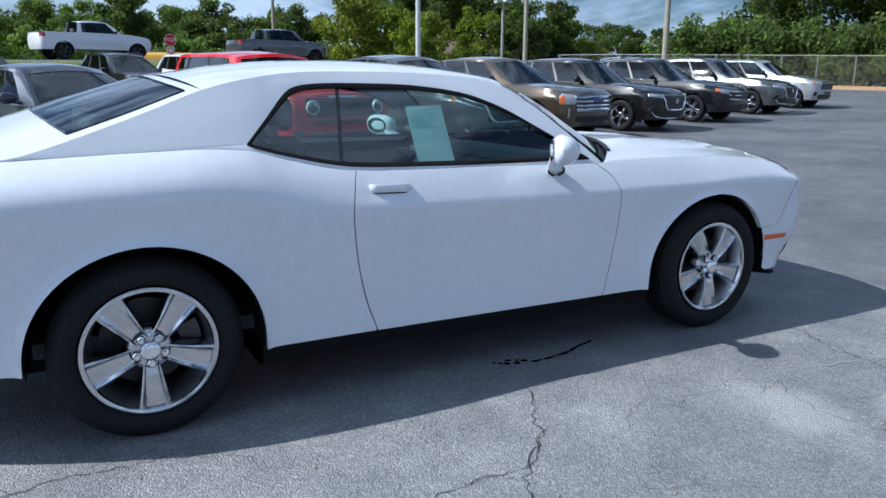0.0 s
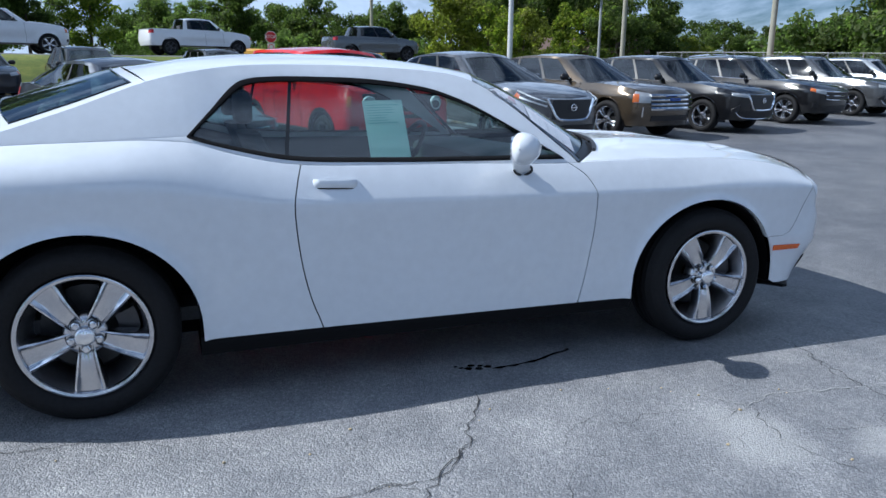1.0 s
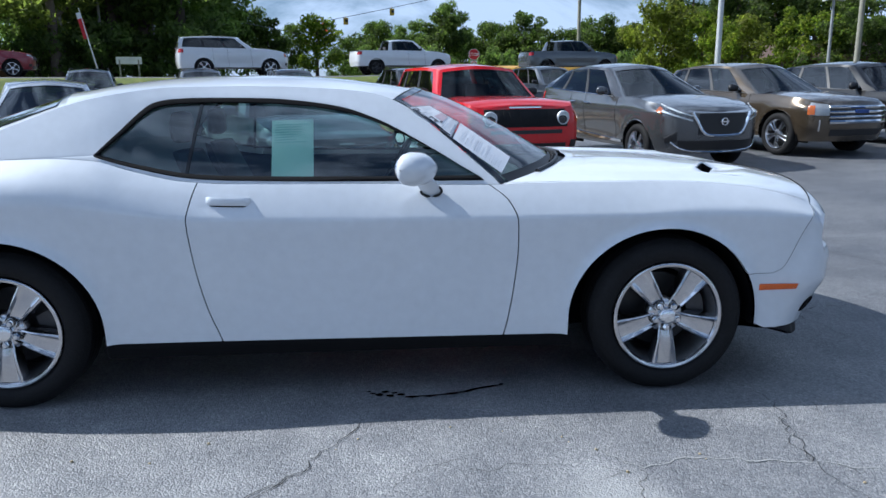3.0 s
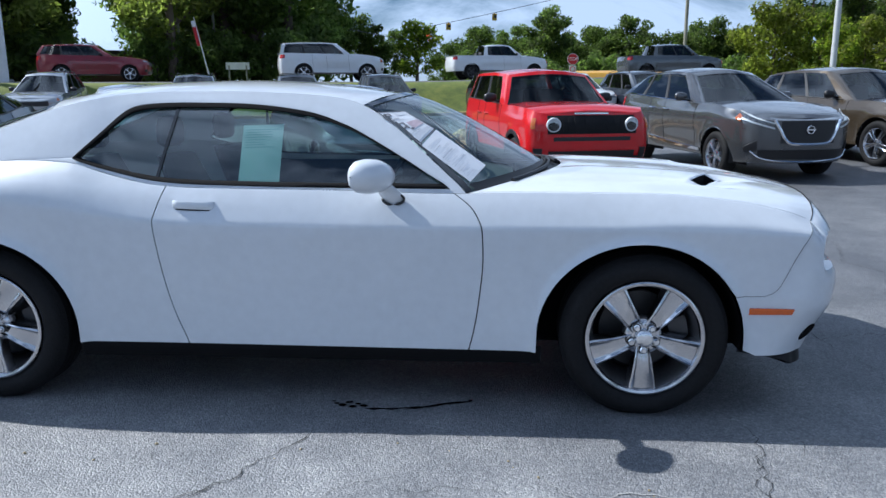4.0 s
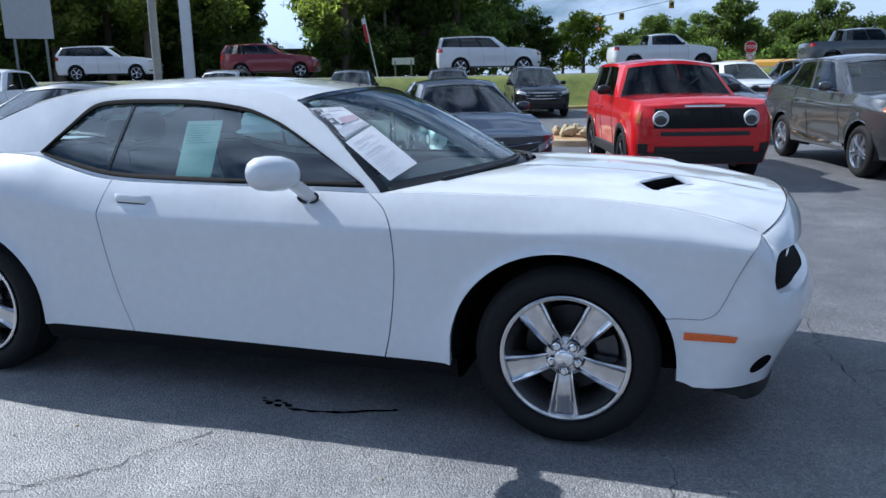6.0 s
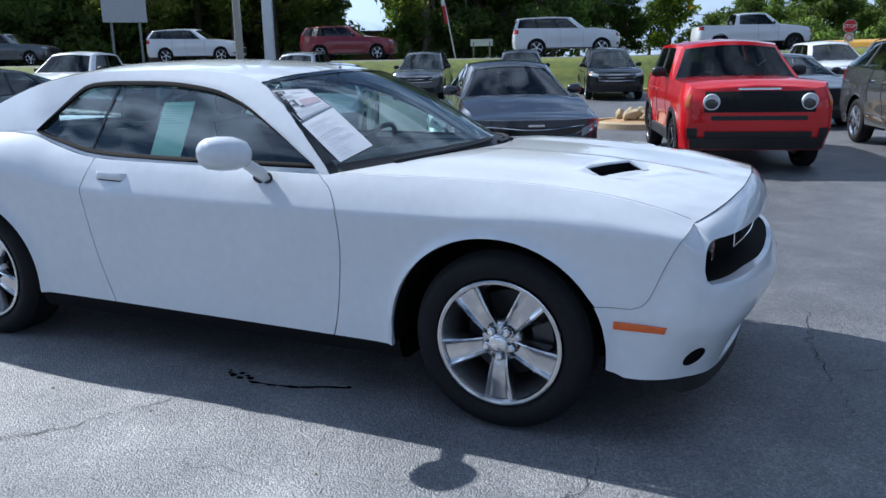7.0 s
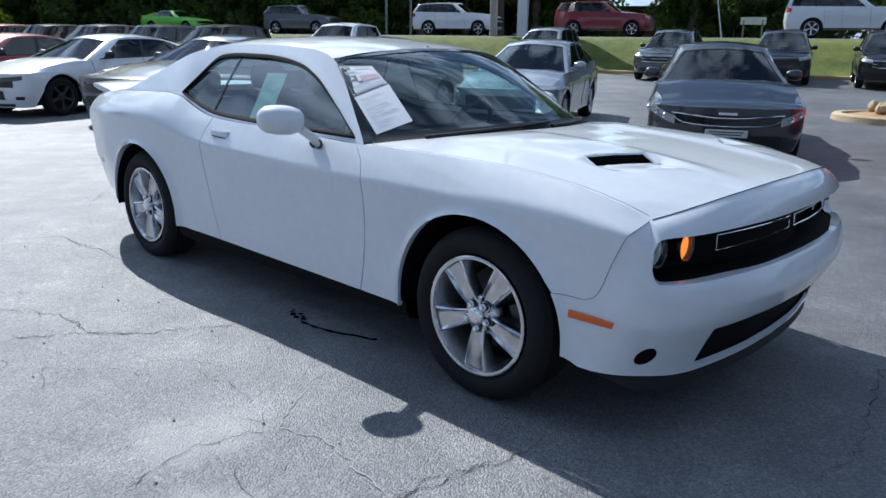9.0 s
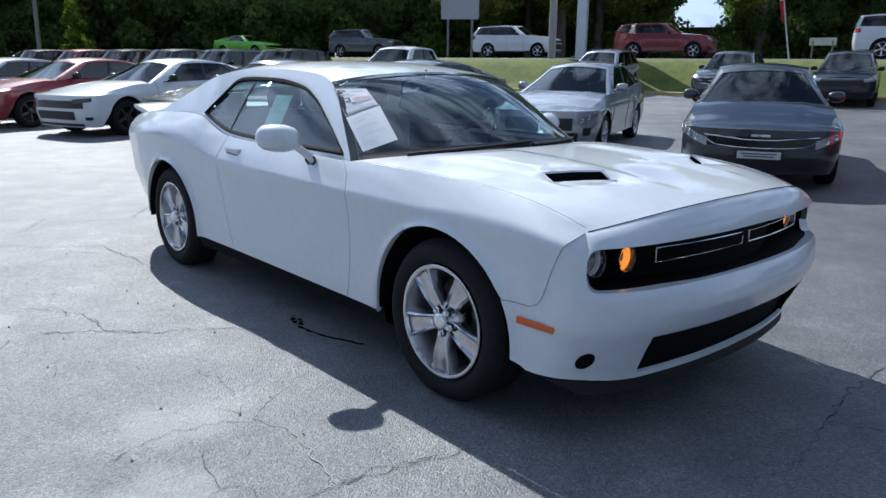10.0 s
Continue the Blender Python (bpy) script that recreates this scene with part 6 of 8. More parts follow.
u_p = (2.115 - .835) / (2.115 - .435)
for side in (-1, 1):
    for a, b, nm in ((0, u_p, "door_window"), (u_p, 1, "quarter_window")):
        s = Sheet().grid([[gp(*in_window(u, v), -.014, side) for v in np.linspace(0, 1, 9)] for u in np.linspace(a, b, 30)])
        part(nm, s.mesh(nm, GLASS_SIDE), hero)
    part("window_seal", Sheet().grid([[gp(p[0] + d * (1.25 - p[0]) * .02, p[1] + d * (1.15 - p[1]) * .09, o, side) for p in win] for d, o in ((-.4, .002), (-.1, .006), (.7, .004), (1.0, -.012))], close=True).mesh("window_seal", SEAL, sharp=60), hero)
    s = Sheet().grid([[gp(.815 + .055 * q + dx, 1.012 + .336 * q, o, side) for q in np.linspace(0, 1, 7)] for dx, o in ((-.008, -.013), (-.007, -.008), (.007, -.008), (.008, -.013))])
    part("window_pillar", s.mesh("window_pillar", GLOSS_BLACK, sharp=30), hero)
    # handle
    h = Sheet()
    ln = [(.912, -.006, .918), (.925, .003, .920), (.95, .008, .920), (1.06, .008, .916), (1.085, .003, .914), (1.098, -.006, .913)]
    pts = [Vector((x, side * (hero_w(.93, .915) + o), z)) for x, o, z in smooth_line(ln, 16)]
    rows = []
    for p in pts:
        rows.append([p + Vector((0, side * d, z)) for d, z in ((-.010, .018), (.000, .020), (.006, .012), (.006, -.010), (.0, -.017), (-.010, -.015))])
    h.grid(rows, close=True).fan(rows[0], pts[0]).fan(rows[-1], pts[-1])
    dh = part("door_handle", h.mesh("door_handle", WHITE, sharp=60), hero)
    # dark strip that paints in the shade under the handle
    part("handle_shade", Sheet().tube([p + Vector((0, side * -.001, -.0185)) for p in pts[2:-2]], .0032, 5).mesh("handle_shade", SEAL), dh)
    # mirror
    def swept(along, across, up):
        """A point of the mirror head: along its length (outwards), across it (ahead) and up."""
        c, sn = math.cos(radians(30)), math.sin(radians(30))
        return Vector((1.800 + across * c - along * sn, side * (1.045 + along * c + across * sn), 1.060 + up + .05 * along))
    ang = np.linspace(0, 2 * math.pi, 29)[:-1]
    head = [[swept(yy, rx * math.cos(a) * (1 if math.cos(a) > 0 else .55), rz * math.sin(a)) for a in ang] for yy, rx, rz in ((-.112, .010, .012), (-.108, .042, .036), (-.088, .070, .056), (-.04, .086, .070), (.02, .086, .071), (.07, .072, .063), (.098, .046, .044), (.110, .018, .020), (.112, .004, .004))]
    mir = part("wing_mirror", Sheet().grid(head, close=True).mesh("wing_mirror", WHITE, sharp=60), hero)
    st, rows = Sheet(), []
    for q in np.linspace(0, 1, 8):
        c = Vector((1.882 - .055 * q, side * (.893 + .085 * q), .944 + .085 * q ** .8))
        rows.append([c + Vector((.046 * (1 - .2 * q) * math.cos(a), 0, .024 * math.sin(a) * (1 - .1 * q))) for a in np.linspace(0, 2 * math.pi, 17)[:-1]])
    st.grid(rows, close=True)
    part("mirror_stalk", st.mesh("mirror_stalk", WHITE), mir)
    part("stalk_seal", Sheet().tube([p + Vector((0, side * .012, .004)) for p in rows[0]] + [rows[0][0] + Vector((0, side * .012, .004))], .006, 5, False).mesh("stalk_seal", BLACK_TRIM), mir)
    gl = [swept(.078 * math.cos(a), -.043, .052 * math.sin(a)) for a in ang]
    part("mirror_glass", Sheet().fan(gl, swept(0, -.043, 0)).grid([gl, [swept(.074 * math.cos(a), -.02, .05 * math.sin(a)) for a in ang]], close=True).mesh("mirror_glass", MIRROR, sharp=30), mir)

# tail
TAIL = outline(25, [p for p in PLAN if p[0] <= -.80][::-1])


def tail_at(k, off, z, side):
    a, b = TAIL[max(k - 1, 0)], TAIL[min(k + 1, len(TAIL) - 1)]
    d = (b - a) / np.linalg.norm(b - a)
    n = np.array((d[1], -d[0]))
    n = -n if n[0] > 0 else n
    if k == 0:
        n = np.array((0, 1.0))
    p = TAIL[k] + n * off
    return Vector((p[0], side * p[1], z))


tl, tail_prof = Sheet(), pch([(.25, -.10), (.33, -.06), (.5, -.01), (.62, .0), (.72, -.02), (.85, -.03), (.95, -.02), (1.02, -.035), (1.055, -.075)])
for side in (-1, 1):
    rows = []
    for k in range(len(TAIL)):
        x = TAIL[k][0]
        u = min(1, k / 8)
        col = []
        for z in list(np.linspace(.33, .92, 14)) + list(np.linspace(.94, belt_z(x), 6)):
            o = (hero_w(x, z) - side_w(max(x, -.85))) * (1 - u) + tail_prof(z) * u
            col.append(tail_at(k, o, z, side))
        rows.append(col)
    tl.grid(rows)
part("rear_bumper", tl.mesh("rear_bumper", WHITE, sharp=35), hero)
dk = Sheet()
rows = []
for x in np.linspace(-.40, -1.07, 16):
    w = belt_w(x) * (1 if x > -.95 else 1 - ((-.95 - x) / .14) ** 2 * .25)
    rows.append([Vector((x, w * k, belt_z(x) + .022 * (1 - abs(k) ** 3) + .03 * max(0, (-.85 - x) / .22) ** 2 * (1 - abs(k) ** 4))) for k in np.linspace(-1, 1, 21)])
dk.grid(rows)
part("boot_lid", dk.mesh("boot_lid", WHITE, sharp=35), hero)
sp = Sheet().grid([[Vector((x - .03 * (1 - k * k) + .05 * abs(k) ** 6, .79 * k, z - .012 * abs(k) ** 6)) for k in np.linspace(-1, 1, 23)] for x, z in ((-.70, 1.068), (-.78, 1.092), (-.94, 1.116), (-1.03, 1.124), (-1.045, 1.112), (-1.03, 1.098), (-.94, 1.078), (-.82, 1.064))])
for i_ in (0, 22):
    ring = [Vector(sp.v[j * 23 + i_]) for j in range(8)]
    sp.fan(ring, sum(ring, Vector()) / 8)
part("spoiler", sp.mesh("spoiler", WHITE, sharp=50), hero, "white ducktail boot spoiler")
for side in (-1, 1):
    q = [[tail_at(k, tail_prof(z) + .003, z, side) for z in (.80, .85, .90, .95)] for k in range(18, 24)]
    part("tail_lamp", Sheet().grid(q).mesh("tail_lamp", RED_LENS), hero)
    q = [[Vector((x, side * (hero_w(x, z) + .004), z)) for z in (.55, .585)] for x in (-.80, -.72)]
    part("side_marker", Sheet().grid(q).mesh("side_marker", RED_LENS), hero, "red rear side marker lamp")
q = Sheet().grid([[tail_at(k, tail_prof(.3) - .10 + o, z, sd) for o, z in ((0, .34), (-.0, .26), (-.1, .22))] for sd in (-1,) for k in range(25)]).mirror()
part("rear_valance", q.mesh("rear_valance", BLACK_TRIM), hero)
# floor of the car
part("underbody", Sheet().box((1.4, 0, .30), (4.6, 1.1, .18)).box((1.46, 0, .27), (1.74, 1.70, .12)).mesh("underbody", DEEP, weld=False), hero)

# cabin
sn = Sheet()
for y in (-.37, .37):
    for x, zt in ((1.15, .0), (.35, -.06)):
        sn.grid([[Vector((x + dx + .02 * math.cos(a), y + .25 * math.cos(a) * w, .50 + dz + .02 * math.sin(a))) for a in np.linspace(0, 2 * math.pi, 13)[:-1]] for dx, dz, w in ((-.25, .0, .9), (-.24, .10, 1.0), (.22, .13, 1.0), (.30, .08, .9), (.30, .0, .85))], close=True)
        rows = []
        for q in np.linspace(0, 1, 9):
            c = Vector((x - .22 - .22 * q, y, .58 + .52 * q + zt))
            w = .24 - .06 * q ** 3
            rows.append([c + Vector((.05 * math.sin(a) * (1.3 - .3 * q), w * math.copysign(abs(math.cos(a)) ** .6, math.cos(a)), 0)) for a in np.linspace(0, 2 * math.pi, 17)[:-1]])
        sn.grid(rows, close=True).fan(rows[-1], Vector((x - .44, y, 1.11 + zt)))
        rows = [[Vector((x - .46 + .045 * r * math.cos(a), y + .13 * r * math.copysign(abs(math.sin(a)) ** .7, math.sin(a)), 1.14 + zt + dz)) for a in np.linspace(0, 2 * math.pi, 13)[:-1]] for dz, r in ((0, .6), (.02, .95), (.10, 1), (.14, .8), (.15, .2))]
        sn.grid(rows, close=True)
part("seats", sn.mesh("seats", INTERIOR, sharp=50, weld=False), hero, "dark cloth seats")
dash = Sheet().grid([[Vector((x, .78 * k, z + .02 * (1 - k * k))) for k in np.linspace(-1, 1, 13)] for x, z in ((2.42, .93), (2.2, .965), (1.98, .965), (1.90, .93), (1.88, .80), (1.95, .55))])
dash.box((1.4, 0, .52), (1.2, .22, .28)).box((.9, 0, .36), (2.6, 1.5, .06))
for sd in (-1, 1):
    dash.grid([[Vector((x, sd * (hero_w(x, .8) - .09), z)) for x in np.linspace(.52, 2.2, 10)] for z in (.35, .97)])
dash.grid([[Vector((x, y, z)) for y in (-.6, .6)] for x, z in ((.0, .6), (-.1, .95), (-.5, 1.06))])
part("dashboard", dash.mesh("dashboard", INTERIOR, sharp=40, weld=False), hero)
ring = [Vector((1.72 + .10 * math.sin(a), .37 + .185 * math.cos(a), .93 + .155 * math.sin(a))) for a in np.linspace(0, 2 * math.pi, 33)]
part("steering_wheel", Sheet().tube(ring, .015, 8, False).tube([ring[0], Vector((1.74, .37, .92)), ring[16]], .022, 6).tube([Vector((1.74, .37, .92)), ring[24]], .02, 6).mesh("steering_wheel", BLACK_TRIM, weld=False), hero)
rm = Sheet().grid([[Vector((1.70 + dx, .10 * r * math.cos(a), 1.335 + .030 * r * math.sin(a))) for a in np.linspace(0, 2 * math.pi, 17)[:-1]] for dx, r in ((-.005, .9), (.0, 1), (.02, .95), (.03, .4))], close=True)
part("inner_mirror", rm.tube([(1.72, 0, 1.35), (1.74, 0, 1.41)], .008, 6).mesh("inner_mirror", BLACK_TRIM), hero)

# wheels of the coupe: wide spokes, brakes, nuts
wt, wr = tyre_mesh(.360, .252, .240), rim_sheet(.249, .240, 5, .062, .126, barrel=False)
wrim, wbr, wnut = wr.mesh("rim", ALLOY, sharp=30), brake_disc(.258).mesh("brake", simple("dark_disc", (.05, .05, .052), rough=.45, metal=.6)), lug_nuts(.24, 1, -90 - 36, .054)
wbarrel = rim_barrel(.249, .240).mesh("barrel", simple("barrel_alloy", (.60, .60, .61), rough=.35, metal=1.0))
wseat = nut_seats(.24, 1, -90, .054).mesh("nut_seat", GLOSS_BLACK, sharp=30)
wcap = hub_cap(.24).mesh("centre_cap", CHROME, sharp=40)
wback = back_plate(.258).mesh("back_plate", DEEP)
wnut_m = wnut.mesh("lug_nut", CHROME, sharp=30)
cal = Sheet().grid([[(q * math.cos(a), y, q * math.sin(a)) for a in np.linspace(-.45, .45, 9)] for q, y in ((.12, -.03), (.20, -.035), (.205, .02), (.12, .02))]).mesh("caliper", ALLOY_DARK, sharp=40)
for x in (0, WB):
    for s in (-1, 1):
        w = part("wheel", wt, hero, "black tyre on a silver five-spoke alloy rim", pose(x + (.008 if x else 0), s * (.826 if x else .803), .354, 0, 0, 0 if s < 0 else 180))
        part("rim", wrim, w, "silver five-spoke alloy rim")
        part("brake_disc", wbr, w)
        part("brake_caliper", cal, w)
        part("barrel", wbarrel, w)
        part("centre_cap", wcap, w)
        part("back_plate", wback, w)
        for k in range(5):
            part("lug_nut", wnut_m, w, "", Matrix.Rotation(radians(72 * k), 4, "Y"))
            part("nut_seat", wseat, w, "", Matrix.Rotation(radians(72 * k), 4, "Y"))


# ---- trees ----
def leafy(name, dark, mid, light):
    """Leaves: three greens mixed leaf by leaf, a little light shining through."""
    m, n, l, b = material(name)
    rnd = n.new("ShaderNodeNewGeometry").outputs["Random Per Island"]
    c = ramp(n, l, rnd, [(.0, dark), (.55, mid), (1.0, light)])
    co = n.new("ShaderNodeTexCoord").outputs["Object"]
    c = blend(n, l, c, ramp(n, l, noisy(n, l, co, .5, 3), [(.3, (.6, .62, .6)), (.7, (1.25, 1.2, 1.1))]), 1.0, "MULTIPLY")
    l.new(c, b.inputs["Base Color"])
    b.inputs["Roughness"].default_value = .6
    b.inputs["Specular IOR Level"].default_value = .25
    tr, mix = n.new("ShaderNodeBsdfTranslucent"), n.new("ShaderNodeMixShader")
    lit = blend(n, l, c, (1.5, 1.85, .95), 1.0, "MULTIPLY")
    l.new(lit, tr.inputs["Color"])
    mix.inputs["Fac"].default_value = .66
    l.new(b.outputs["BSDF"], mix.inputs[1])
    l.new(tr.outputs["BSDF"], mix.inputs[2])
    l.new(mix.outputs["Shader"], n["Material Output"].inputs["Surface"])
    return m


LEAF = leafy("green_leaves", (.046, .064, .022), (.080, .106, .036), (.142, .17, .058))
# distant haze put into the colour: paler than the nearer leaves
LEAF_HAZED = leafy("hazed_leaves", (.075, .105, .035), (.125, .165, .06), (.20, .24, .09))
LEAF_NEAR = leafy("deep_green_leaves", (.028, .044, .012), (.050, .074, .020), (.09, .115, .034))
LEAF_LIME = leafy("yellow_green_leaves", (.08, .11, .015), (.16, .20, .03), (.30, .30, .05))
# sun shining through the wood's edge put into a brighter leaf colour
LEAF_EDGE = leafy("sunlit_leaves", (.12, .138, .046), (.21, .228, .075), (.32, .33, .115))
LEAF_FALL = leafy("turning_leaves", (.095, .105, .02), (.155, .165, .035), (.24, .24, .055))
BARK = simple("bark", (.11, .085, .065), rough=.9, vary=.3, scale=3, bump=.6, bump_scale=14)


def tree(name, label, seed, h, spread, leaf_mat, leaves, size, base=.25, cone=False, limbs=11):
    """A tree at the origin: tapered trunk with limbs, crown of leaf clumps round the limbs' ends."""
    r = random.Random(seed)
    t = thing(name, label, "tree", "trees")
    s = Sheet()
    bend = Vector((r.uniform(-.3, .3), r.uniform(-.3, .3), 0))
    trunk = [Vector((0, 0, -.3)) + bend * (q * q) + Vector((0, 0, (h * .86 + .3) * q)) for q in np.linspace(0, 1, 8)]
    r0 = .018 * h + .05
    s.tube(trunk, [r0 * (1.25 - 1.15 * q) for q in np.linspace(0, 1, 8)], 8)
    ends = []
    for k in range(limbs):
        q = base + (.95 - base) * (k + r.random() * .6) / limbs
        st = trunk[min(6, int(q * 7))].lerp(trunk[min(7, int(q * 7) + 1)], q * 7 - int(q * 7))
        a = k * 2.4 + r.uniform(-.4, .4)
        u = (q - base) / (1 - base)
        ln = spread * ((1 - u) * .95 + .06 if cone else (math.sin(math.pi * min(.97, .30 + u * .66)) ** .7)) * r.uniform(.75, 1.1)
        rise = ln * (r.uniform(-.1, .15) if cone else r.uniform(.25, .75))
        end = st + Vector((math.cos(a) * ln, math.sin(a) * ln, rise))
        midp = st.lerp(end, .5) + Vector((0, 0, -.08 * ln if cone else .06 * ln))
        s.tube([st, midp, end], [r0 * .42 * (1.1 - q), r0 * .3 * (1.1 - q), .02], 5)
        for f in ((.45, .75, 1.0) if not cone else (.35, .7, 1.0)):
            ends.append((st.lerp(end, f) + Vector((0, 0, r.uniform(-.1, .25))), (.30 + .22 * r.random()) * spread * (.62 if cone else .80) * (1.2 - .3 * f)))
    ends.append((trunk[-1], spread * .28))
    part("trunk", s.mesh("trunk", BARK, sharp=60, weld=False), t)
    rng = np.random.RandomState(seed)
    leaves = int(leaves * 1.35)
    cs = np.array([tuple(c) for c, _ in ends])
    rs = np.array([q for _, q in ends])
    w = rs ** 2 / (rs ** 2).sum()
    pick = rng.choice(len(ends), leaves, p=w)
    d = rng.normal(size=(leaves, 3))
    d /= np.linalg.norm(d, axis=1)[:, None]
    rad = rs[pick] * (.55 + .5 * rng.rand(leaves)) * (1 + .25 * np.sin(d[:, 0] * 5 + pick) * np.cos(d[:, 2] * 4 + pick * 1.7))
    c = cs[pick] + d * rad[:, None] * np.array((1, 1, .78))
    nrm = d + rng.normal(size=(leaves, 3)) * .6
    nrm /= np.linalg.norm(nrm, axis=1)[:, None]
    a = np.cross(nrm, rng.normal(size=(leaves, 3)))
    a /= np.linalg.norm(a, axis=1)[:, None]
    b = np.cross(nrm, a)
    sz = size * (.62 + .78 * rng.rand(leaves))[:, None]
    quad = np.stack([c + a * sz * .9, c + b * sz * .45 + nrm * sz * .12, c - a * sz * .9, c - b * sz * .45 + nrm * sz * .12], axis=1).reshape(-1, 3)
    me = bpy.data.meshes.new("crown")
    me.from_pydata(quad.tolist(), [], [(4 * i, 4 * i + 1, 4 * i + 2, 4 * i + 3) for i in range(leaves)])
    me.materials.append(leaf_mat)
    part("crown", me, t)
    return t


EYE0 = Vector((2.8, -3.9, 0))


def spot(az, d):
    """A place at a bearing and a distance from the middle of the walk, on the ground."""
    p = EYE0 + Vector((math.cos(radians(az)), math.sin(radians(az)), 0)) * d
    return Vector((p.x, p.y, height(*pq(p.x, p.y))))


PROTO = {}


def plant(kind, where, scale, turn):
    """The first of a kind is built where it stands; the rest are copies of it."""
    spec = {
        "oak": ("deciduous_tree", "tall green broad-leaved tree", 3, 14, 5.2, LEAF, 5200, .30, .22),
        "oak_b": ("deciduous_tree", "tall green broad-leaved tree with a ragged crown", 8, 15, 4.4, LEAF, 5200, .30, .20),
        "wood": ("woodland_tree", "dark tall tree at the edge of a wood", 5, 19, 4.6, LEAF_HAZED, 8000, .25, .10),
        "wood_b": ("woodland_tree", "tall woodland tree with lighter leaves", 12, 18, 4.2, LEAF, 7500, .25, .12),
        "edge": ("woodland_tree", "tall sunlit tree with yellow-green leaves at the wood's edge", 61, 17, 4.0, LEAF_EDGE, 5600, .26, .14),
        "lime": ("young_tree", "small yellow-green leafy tree", 21, 6, 2.1, LEAF_LIME, 2600, .17, .12),
        "fall": ("deciduous_tree", "broad tree turning yellow and brown", 27, 9, 4.2, LEAF_FALL, 4200, .24, .15),
        "cone": ("conifer_tree", "small yellow-green conical tree", 31, 7, 2.0, LEAF_LIME, 3000, .16, .08),
        "shrub": ("shrub", "dark green leafy shrub", 41, 3.4, 2.6, LEAF_HAZED, 1900, .21, .02),
        "near": ("deciduous_tree", "large spreading tree beyond the fence", 52, 13, 6.8, LEAF_NEAR, 10000, .25, .20),
    }[kind]
    m = Matrix.Translation(where) @ Matrix.Rotation(turn, 4, "Z") @ Matrix.Scale(scale, 4)
    if kind not in PROTO:
        PROTO[kind] = tree(spec[0], spec[1], *spec[2:], cone=kind == "cone")
        PROTO[kind].matrix_basis = m
        return PROTO[kind]
    o = PROTO[kind]
    keep = o.matrix_basis.copy()
    o.matrix_basis = Matrix.Identity(4)
    c = copy_thing(o, m)
    o.matrix_basis = keep
    c.matrix_basis = m
    return c


rt = random.Random(77)
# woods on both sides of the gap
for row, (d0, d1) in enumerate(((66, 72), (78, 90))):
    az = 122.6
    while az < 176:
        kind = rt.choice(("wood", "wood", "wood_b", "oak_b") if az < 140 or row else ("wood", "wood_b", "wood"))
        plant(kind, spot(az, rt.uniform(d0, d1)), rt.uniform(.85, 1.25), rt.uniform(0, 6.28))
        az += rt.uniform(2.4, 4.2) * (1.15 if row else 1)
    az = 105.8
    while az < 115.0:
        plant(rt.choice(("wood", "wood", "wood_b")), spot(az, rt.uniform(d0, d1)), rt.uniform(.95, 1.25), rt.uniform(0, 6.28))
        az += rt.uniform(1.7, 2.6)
for az in np.arange(104.5, 176, 2.1):
    if not 115.6 < az < 121.2:
        plant("shrub", spot(az + rt.uniform(-.6, .6), rt.uniform(60, 66)), rt.uniform(.8, 1.5), rt.uniform(0, 6.28))
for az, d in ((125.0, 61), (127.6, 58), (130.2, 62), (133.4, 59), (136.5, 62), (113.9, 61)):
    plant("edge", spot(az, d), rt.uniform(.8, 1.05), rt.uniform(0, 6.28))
plant("cone", spot(162.1, 48), .72, 1.0)
for az in np.arange(122.5, 178, 2.6):
    plant("shrub", spot(az + rt.uniform(-.6, .6), rt.uniform(68, 74)), rt.uniform(1.2, 1.7), rt.uniform(0, 6.28))
# low far trees in the open middle
for az, d, k, s in ((96.4, 66, "lime", .95), (94.2, 95, "oak", .45), (98.0, 90, "oak", .5), (99.6, 85, "oak_b", .5), (101.2, 88, "oak", .6), (92.6, 110, "oak", .5), (103.0, 80, "oak_b", .7)):
    plant(k, spot(az, d), s, rt.uniform(0, 6.28))
for az in np.arange(73.2, 92.5, 1.05):
    plant(rt.choice(("oak", "oak_b", "oak", "wood")), spot(az + rt.uniform(-.5, .5), rt.uniform(88, 104)), rt.uniform(.46, .70), rt.uniform(0, 6.28))
for az in np.arange(56, 93, 1.6):
    plant("shrub", spot(az + rt.uniform(-.6, .6), rt.uniform(78, 86)), rt.uniform(.7, 1.2), rt.uniform(0, 6.28))
for az in np.arange(55.8, 69, 1.6):
    plant(rt.choice(("oak", "oak_b", "wood_b")), spot(az + rt.uniform(-.5, .5), rt.uniform(84, 100)), rt.choice((.55, .75, .95, 1.0, .62)) * rt.uniform(.92, 1.08), rt.uniform(0, 6.28))
for az, d, k, s in ((71.0, 70, "fall", .85), (68.2, 74, "lime", 1.2), (65.5, 72, "fall", .7), (63.0, 66, "cone", .95), (66.8, 66, "lime", .9), (60.6, 80, "lime", 1.2), (58.5, 78, "oak", .6), (55.4, 82, "oak_b", .6), (53.4, 86, "fall", .5)):
    plant(k, spot(az, d), s, rt.uniform(0, 6.28))
for az in np.arange(44.5, 54, 1.5):
    plant(rt.choice(("oak", "oak_b", "fall")), spot(az, rt.uniform(120, 140)), rt.uniform(.55, .7), rt.uniform(0, 6.28))
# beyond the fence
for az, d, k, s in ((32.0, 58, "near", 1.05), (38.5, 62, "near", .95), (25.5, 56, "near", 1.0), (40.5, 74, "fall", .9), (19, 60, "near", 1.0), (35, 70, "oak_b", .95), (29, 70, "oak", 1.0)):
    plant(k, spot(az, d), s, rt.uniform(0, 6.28))
